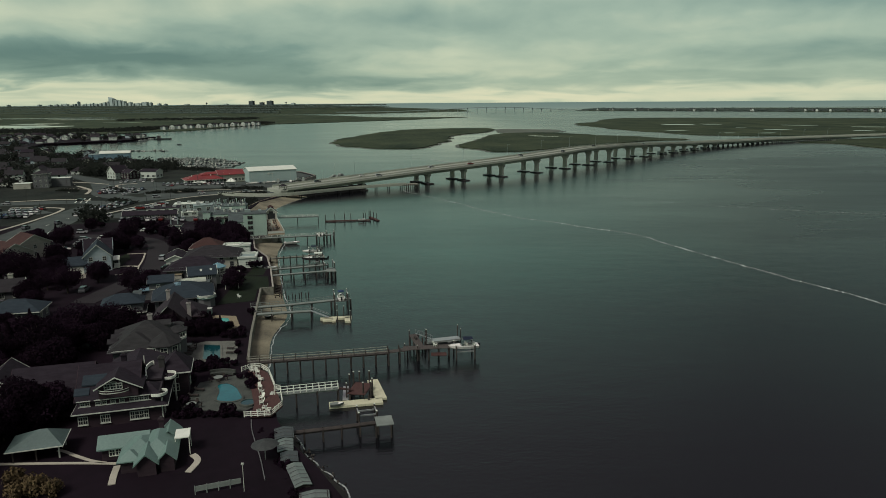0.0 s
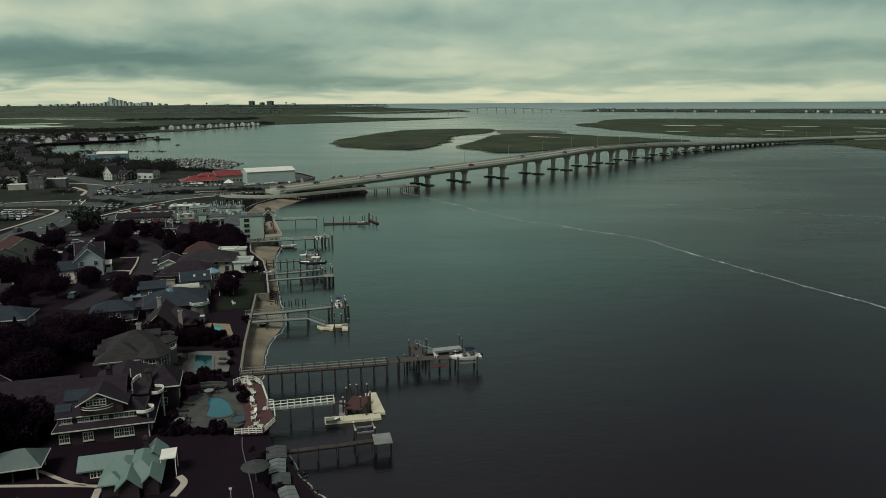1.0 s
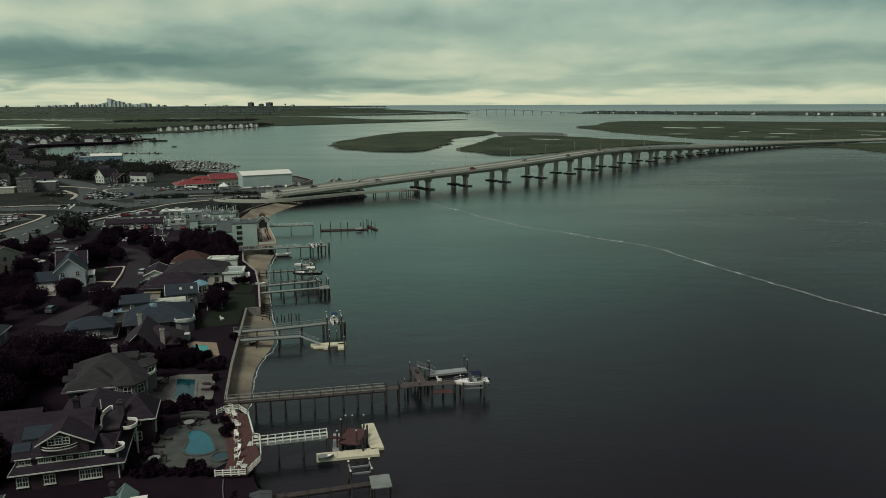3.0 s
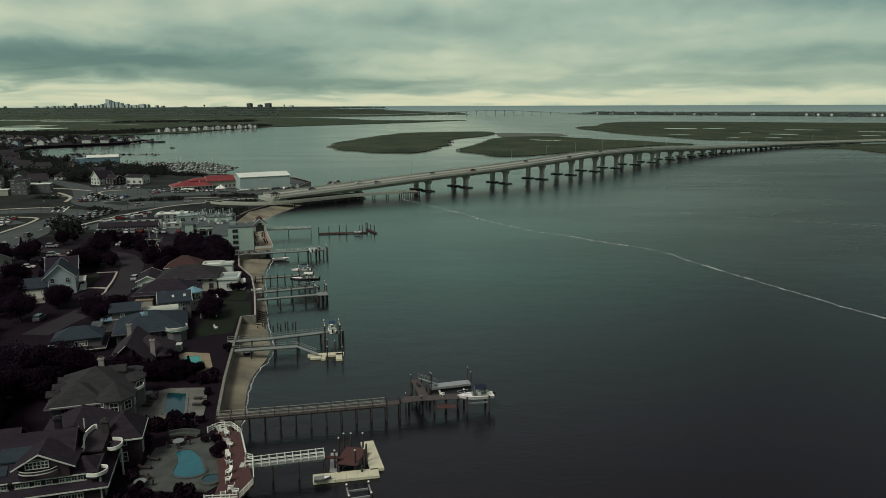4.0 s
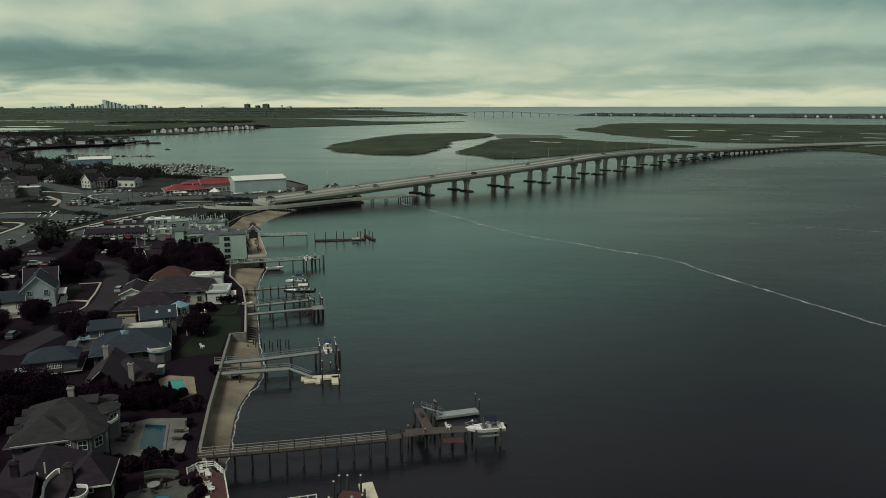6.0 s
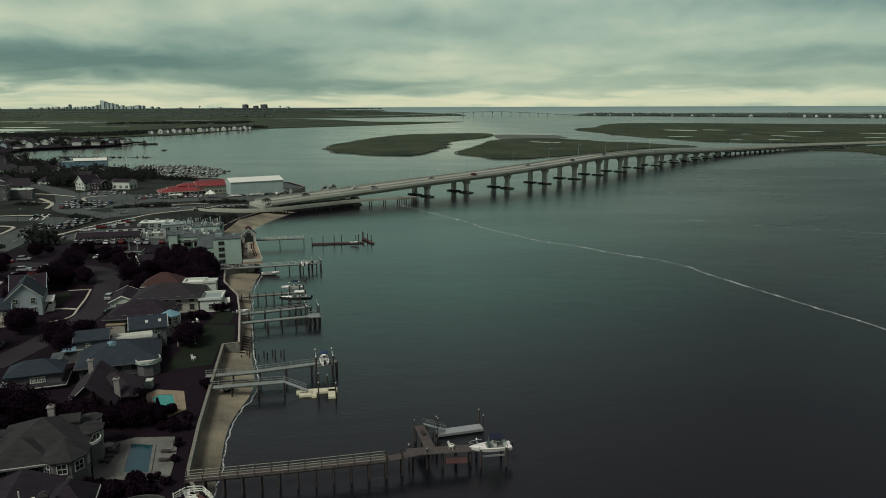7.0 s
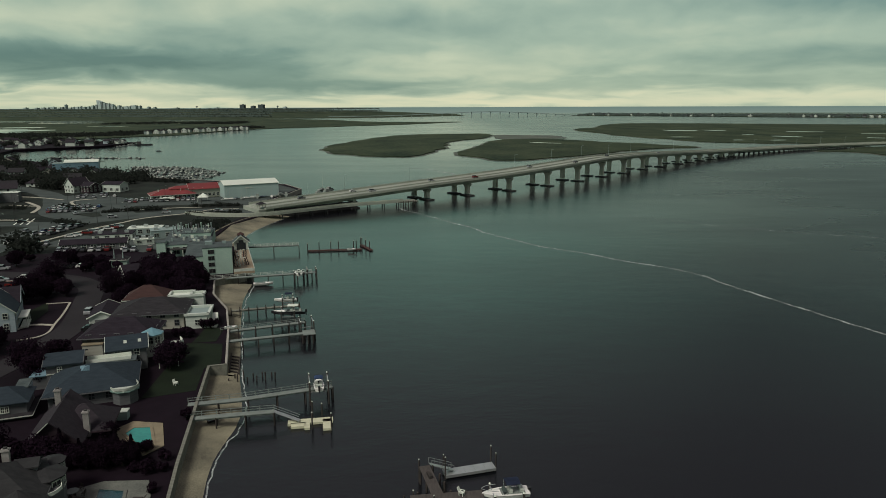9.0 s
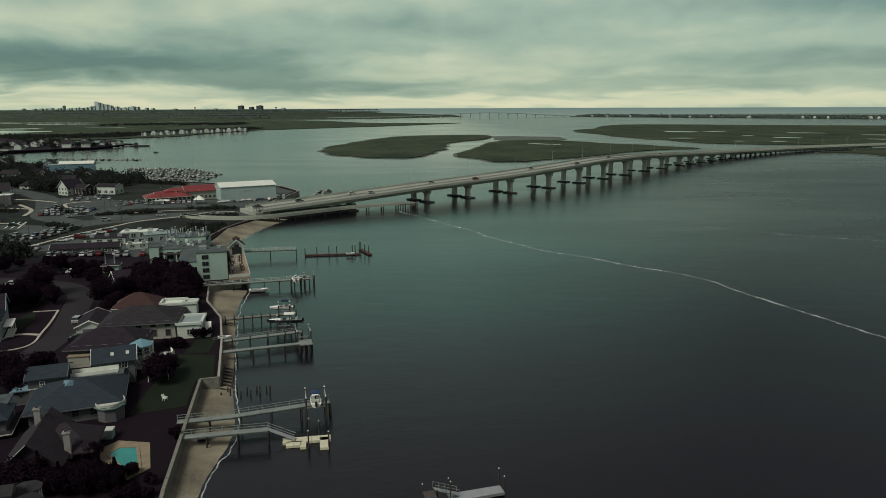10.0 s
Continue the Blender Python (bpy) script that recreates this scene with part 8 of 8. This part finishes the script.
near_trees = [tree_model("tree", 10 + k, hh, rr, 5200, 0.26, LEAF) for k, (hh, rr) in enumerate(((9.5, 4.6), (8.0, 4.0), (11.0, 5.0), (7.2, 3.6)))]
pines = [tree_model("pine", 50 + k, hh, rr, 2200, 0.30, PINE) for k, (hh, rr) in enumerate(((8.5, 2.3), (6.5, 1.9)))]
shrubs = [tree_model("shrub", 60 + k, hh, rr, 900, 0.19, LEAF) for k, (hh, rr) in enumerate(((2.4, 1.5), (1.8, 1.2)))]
gold = tree_model("gold", 70, 3.4, 2.3, 1100, 0.2, GOLD_LEAF)
rng = random.Random(77)


def plant(models_, x, y, s=None, z=GROUND - 0.05):
    s = s or rng.uniform(0.8, 1.2)
    m = pose(x, y, z, 0, 0, rng.uniform(0, 360)) @ Matrix.Diagonal((s, s, s * rng.uniform(0.9, 1.1), 1))
    ob = copy_thing(rng.choice(models_), m)
    ob.matrix_basis = m


for x, y in ((-82, 291), (-86, 297), (-92, 294), (-80, 300), (-77, 305), (-98, 300), (-103, 297), (-109, 302), (-74, 296), (-72, 284), (-88, 303), (-112, 294), (-120, 306), (-128, 310), (-140, 312), (-147, 318)):
    plant(shrubs, x, y, rng.uniform(1.3, 2.0))
for x, y, s in ((-56.5, 92.5, 1.0), (-52.8, 92.0, 0.9), (-54.6, 90.6, 0.8), (-50.4, 91.6, 0.8)):
    plant([gold], x, y, s)
for x, y, z in ((-52.4, 159.6, 0.55), (-55.4, 160.2, 0.6), (-58.6, 159.4, 0.62), (-61.8, 160.4, 0.66), (-65, 161, 0.7), (-49.6, 160.0, 0.52), (-47.2, 160.4, 0.46), (-50.6, 163.0, 0.42), (-53.6, 162.6, 0.5), (-68.5, 160, 0.7), (-45.6, 160.8, 0.38)):
    plant(near_trees, x, y, z)
for x, y in ((-54.0, 161.4), (-48.4, 161.6), (-51.4, 161.2), (-57.0, 161.8), (-60.4, 161.8), (-46.4, 162.4)):
    plant(pines, x, y, rng.uniform(0.55, 0.75))
for k in range(15):
    plant(shrubs, -53.5 + k * 1.05, 138.6 + rng.uniform(-1.0, 1.0), rng.uniform(0.7, 1.1))
for k in range(14):
    plant(shrubs, -42.0 + k * 0.9, 115.8 + rng.uniform(-0.6, 0.6), rng.uniform(0.4, 0.7))
for x, y in ((-31.6, 128.2), (-31.2, 129.6), (-31.8, 131.2), (-32.8, 132.6), (-30.6, 127.0), (-34.6, 132.8), (-39.6, 117.6), (-41.6, 121.0)):
    plant(shrubs, x, y, rng.uniform(0.55, 0.8), GROUND + 0.1)
for k in range(26):
    plant(shrubs, -24.6 + k * 0.42 + rng.uniform(-1.3, 1.0), 110.5 - k * 0.95, rng.uniform(0.35, 0.75), 1.9)
for x, y in ((-54.6, 232), (-53.6, 228.8), (-56.2, 222.8), (-58.2, 222.2), (-52.2, 231.0), (-55.0, 236.5)):
    plant(shrubs, x, y, 1.2)
for x, y in ((-38.0, 116.5), (-43.5, 131.5), (-45, 134.8), (-40.4, 158.5), (-41.2, 162), (-42.6, 158.2), (-44.6, 158.6), (-39.8, 141.6), (-38.6, 147.2), (-39.8, 152.5), (-32.6, 116.2), (-37.6, 140.4), (-41.8, 139.8), (-42.8, 177.6)):
    plant(shrubs, x, y, rng.uniform(0.6, 1.0))
for x, y, z in ((-53.6, 201.4, 0.8), (-53.0, 205.4, 0.72), (-46.2, 162.6, 0.38), (-52.4, 168.6, 0.4), (-44.8, 164.6, 0.3)):
    plant(near_trees, x, y, z)
for x, y in ((-73.5, 112), (-68.5, 114.5), (-64.5, 112.5), (-67, 108.5), (-72, 106), (-62, 115),
             (-77, 136), (-82, 131), (-72, 138), (-76, 146), (-75, 152), (-80, 158), (-98.6, 218.5), (-112, 238), (-104, 262), (-76, 262),
             (-70, 258), (-66, 264), (-72, 268), (-80, 270), (-78, 278), (-70, 275), (-74, 285), (-86, 281)):
    plant(near_trees, x, y, rng.uniform(0.62, 0.95))
count = 0
for k in range(6000):
    y = rng.uniform(84, 303)
    x = rng.uniform(-0.62 * y - 62, -40 if y < 140 else -48)
    if count < 345 and clear(x, y, 1.8) and (y < 289 or x < -104) and (y > 100 or x < -64) and not (x > -46 and y < 132):
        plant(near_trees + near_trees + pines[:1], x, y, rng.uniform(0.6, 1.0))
        KEEP_OUT.append((x, y, 1.5 if y < 300 else 2.5))
        count += 1
spots = []
for k in range(9000):
    y = rng.uniform(318, 1280)
    x = rng.uniform(-0.80 * y - 60, -95 if y < 470 else -200)
    if len(spots) < 420 and clear(x, y, 2.6) and not (x > -152 and 340 < y < 550) and noise.noise(Vector((x, y, 0)) * 0.012) > -0.12:
        spots.append((x, y, GROUND))
        KEEP_OUT.append((x, y, 1.6))
for k in range(700):
    x, y = rng.uniform(-345, -212), rng.uniform(508, 640)
    if len(spots) < 520 and clear(x, y, 2.4):
        spots.append((x, y, GROUND))
        KEEP_OUT.append((x, y, 1.6))
low = [(x, y, GROUND) for x, y in [(-100 - k * 4.4, 452 - k * 0.6) for k in range(6)] + [(-116 + k * 3.4, 421 + (k % 2)) for k in range(8)] if inside((x, y), town)]
low += [(-163 + k * 2.4, 430.5 + k * 0.85, GROUND) for k in range(11) if k % 4 != 3] + [(-196 + k * 2.6, 455 - k * 2.9, GROUND) for k in range(6)] + [(-226 + k * 3, 449 - k * 0.7, GROUND) for k in range(5)] + [(-172 + k * 2.5, 398 - k * 1.2, GROUND) for k in range(7)] + [(-104 + (k % 5) * 3.3, 366 + (k // 5) * 9.0, GROUND) for k in range(20)]
woods("low_shrubs", "low dark shrubs beside the bridge ramp", low, 0.4, 110, 1.8, 1.1, FAR_LEAF, seed=9)
belt = [(-165 - k * 6, 572 + k * 2.6 + (k % 3) * 2, GROUND) for k in range(16)]
woods("low_shrubs", "belt of low trees between marina and road", belt, 0.6, 110, 3.4, 1.8, FAR_LEAF, seed=12)
woods("town_trees", "dark trees among the far streets of the town", spots, 0.7, 230, 7.0, 2.3, FAR_LEAF, seed=8)
for m in near_trees + pines + shrubs + [gold]:
    for o in (*m.children_recursive, m):
        bpy.data.objects.remove(o)

# ---- the far side of the bay ----


rng = random.Random(90)
spots = []
for k in range(330):
    t = rng.random()
    spots.append((-1150 + 560 * t + rng.uniform(-30, 30), 1420 + 60 * t * t + rng.uniform(-60, 160) * (1 - 0.6 * t), 0.9))
for k in range(260):
    t = rng.random()
    spots.append((-620 + 210 * t + rng.uniform(-14, 14), 1500 + 420 * t + rng.uniform(0, 60), 0.9))
for k in range(110):
    spots.append((rng.uniform(-1000, -560), rng.uniform(2350, 2600), 0.9))
woods("far_woods", "dark belt of trees along the far marsh", spots, 1.8, 30, 4.5, 6.5, FAR_LEAF, seed=2)
spots = []
for k in range(900):
    y = rng.choice((3560, 3900, 4300, 4720)) + rng.uniform(-25, 25)
    x = rng.uniform(-0.72, -0.05 if y > 4000 else -0.2) * y
    spots.append((x, y, max(0.5, 40 * (y - 3200) / 1650)))
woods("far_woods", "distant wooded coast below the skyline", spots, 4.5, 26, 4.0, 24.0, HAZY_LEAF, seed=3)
bay = [thing("bay_house", "large pale bayside house with a grey hip roof", "house", pose(0, 0, -80), "houses on the far bay shore") for _ in range(2)]
block(bay[0], 0, 0, 15, 11, 0, 8.0, GREY_METAL, GREY_SHINGLE, "hip", "x", 4.0, 0.6, barge=False)
block(bay[0], 4, -5, 6, 5, 0, 7.0, WHITE_SIDING, GREY_SHINGLE, "gable", "y", 2.4, 0.4, barge=False)
block(bay[1], 0, 0, 13, 10, 0, 8.5, WHITE_SIDING, SHINGLE, "gable", "y", 3.6, 0.5, barge=False)
block(bay[1], -6, 0, 6, 8, 0, 6.0, CREAM_SIDING, SHINGLE, "gable", "x", 2.4, 0.4, barge=False)
for m in bay:
    for k in range(3):
        for z in (1.2, 4.4):
            part("window", Geo().box(-4.5 + k * 4.5, -5.05 if m is bay[1] else -5.55, z, 1.8, 0.12, 1.7), GLASS, m)
for k in range(17):
    t = k / 16
    x, y = -545 + 140 * t + (k % 2) * 3, 1545 + 265 * t + (k % 3) * 4
    small(copy_thing(bay[k % 2], pose(x, y, 0.85, 0, 0, rng.uniform(-20, 20))), 0.8)
for m in bay:
    for o in (*m.children_recursive, m):
        bpy.data.objects.remove(o)

# town across the inlet
land = [(900, 3930), (1000, 3800), (1300, 3560), (1560, 3330), (1960, 2900), (2700, 2300), (3400, 2600), (2600, 4200), (1300, 4600), (950, 4150)]
flat_fill("far_shore_ground", [(p.x, p.y) for p in smooth_line([(x, y, 0) for x, y in land], 4, True)], 1.5, MARSH, 2.0, "low built-up shore across the inlet", "ground")
spots, homes = [], []
for k in range(620):
    t = rng.random()
    x, y = 930 + 1500 * t, 3900 - 1480 * t ** 1.05
    q = rng.random() ** 1.5 * 190
    spots.append((x + q * 0.5 + rng.uniform(-15, 15), y + q + 25, 1.5))
    if k % 10 == 0:
        homes.append((x + 6 + rng.uniform(0, 20), y + 8 + rng.uniform(0, 30)))
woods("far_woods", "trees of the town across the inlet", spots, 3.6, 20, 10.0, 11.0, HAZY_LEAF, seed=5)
hm = [thing("shore_house", lab, "house", pose(0, 0, -80), "houses across the inlet") for lab in ("small white house on the far shore", "small grey house on the far shore")]
for m, wl in zip(hm, (WHITE_SIDING, GREY_SIDING)):
    block(m, 0, 0, 14, 10, 0, 7.5, wl, GREY_SHINGLE, "gable", "x", 4.0, 0.5, barge=False)
for x, y in homes:
    copy_thing(rng.choice(hm), pose(x, y, 1.5, 0, 0, rng.choice((-45, 45))))
for m in hm:
    for o in (*m.children_recursive, m):
        bpy.data.objects.remove(o)

# long low bridge at the inlet
fb = thing("inlet_bridge", "long slim grey bridge across the distant inlet", "bridge")
fp = smooth_line([(-420, 3690, 5), (-150, 3660, 7), (100, 3670, 15), (390, 3725, 25), (640, 3790, 17), (800, 3810, 8), (930, 3860, 4)], 6)
part("deck", Geo().sweep(fp, [(-6, -1.8), (6, -1.8), (6, 0.9), (-6, 0.9)]), GREY_METAL, fb)
for d in range(60, 1350, 52):
    p, w = along(fp, d)
    part("column", Geo().box(p.x, p.y, -1, 3.0, 6, p.z + 0.2), GREY_METAL, fb)

# skyline on the horizon
sky_z = 38.0
for px, wpx, hpx, dark in ((197, 9, 17, 0), (205, 8, 11, 0), (212, 7, 10, 0), (219, 6, 8, 0), (230, 5, 6, 0), (243, 9, 4, 0), (256, 11, 6, 0), (266, 4, 5, 0), (281, 4, 3, 0), (185, 5, 6, 0), (178, 4, 4, 0), (170, 6, 3, 0), (158, 7, 3, 0),
                           (138.5, 2, 8, 0), (147, 5, 2, 0), (128, 6, 2, 0), (116, 9, 3, 0), (69, 5, 2, 0), (15, 3, 2, 0), (100, 8, 2, 0), (445.5, 9, 7, 1), (464, 7, 4, 1), (478.5, 11, 7, 1), (520, 6, 2, 0), (330, 8, 1.0, 0), (400, 7, 1.0, 0), (192, 4, 8, 0), (201, 5, 13, 0), (223, 4, 4, 0), (236, 4, 3, 0), (249, 3, 4, 0), (164, 3, 4, 0), (152, 3, 3, 0), (133, 3, 3, 0), (108, 4, 2, 0), (88, 5, 1.5, 0), (292, 4, 2, 0)):
    y = 4780.0
    x = y * (-0.4218 + 0.00077 * (px - 197))
    w, hh = wpx * 3.5, (hpx * 0.78 + 2.0) * 3.9
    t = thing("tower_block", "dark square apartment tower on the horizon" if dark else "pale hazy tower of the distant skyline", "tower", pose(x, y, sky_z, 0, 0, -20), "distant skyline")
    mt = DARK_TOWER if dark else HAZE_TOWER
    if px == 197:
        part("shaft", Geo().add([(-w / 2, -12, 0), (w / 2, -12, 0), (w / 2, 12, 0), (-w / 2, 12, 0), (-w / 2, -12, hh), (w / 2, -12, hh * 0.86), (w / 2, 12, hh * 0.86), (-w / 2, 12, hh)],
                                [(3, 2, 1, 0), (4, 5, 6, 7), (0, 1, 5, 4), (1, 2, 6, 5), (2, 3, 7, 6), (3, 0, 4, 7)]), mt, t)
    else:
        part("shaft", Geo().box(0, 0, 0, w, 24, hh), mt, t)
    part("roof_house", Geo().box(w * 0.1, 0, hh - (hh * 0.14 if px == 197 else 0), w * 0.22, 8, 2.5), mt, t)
for px in (365, 507):
    y = 4700.0
    x = y * (-0.4218 + 0.00077 * (px - 197))
    t = thing("water_tower", "small water tower on the horizon", "water tower", pose(x, y, sky_z, 0, 0, 0), "distant skyline")
    part("stem", Geo().rod((0, 0, 0), (0, 0, 14), 2.2), DARK_TOWER, t)
    part("tank", Geo().rod((0, 0, 13), (0, 0, 17), 4, 7, 10).rod((0, 0, 17), (0, 0, 21), 7, 2.5, 10), DARK_TOWER, t)
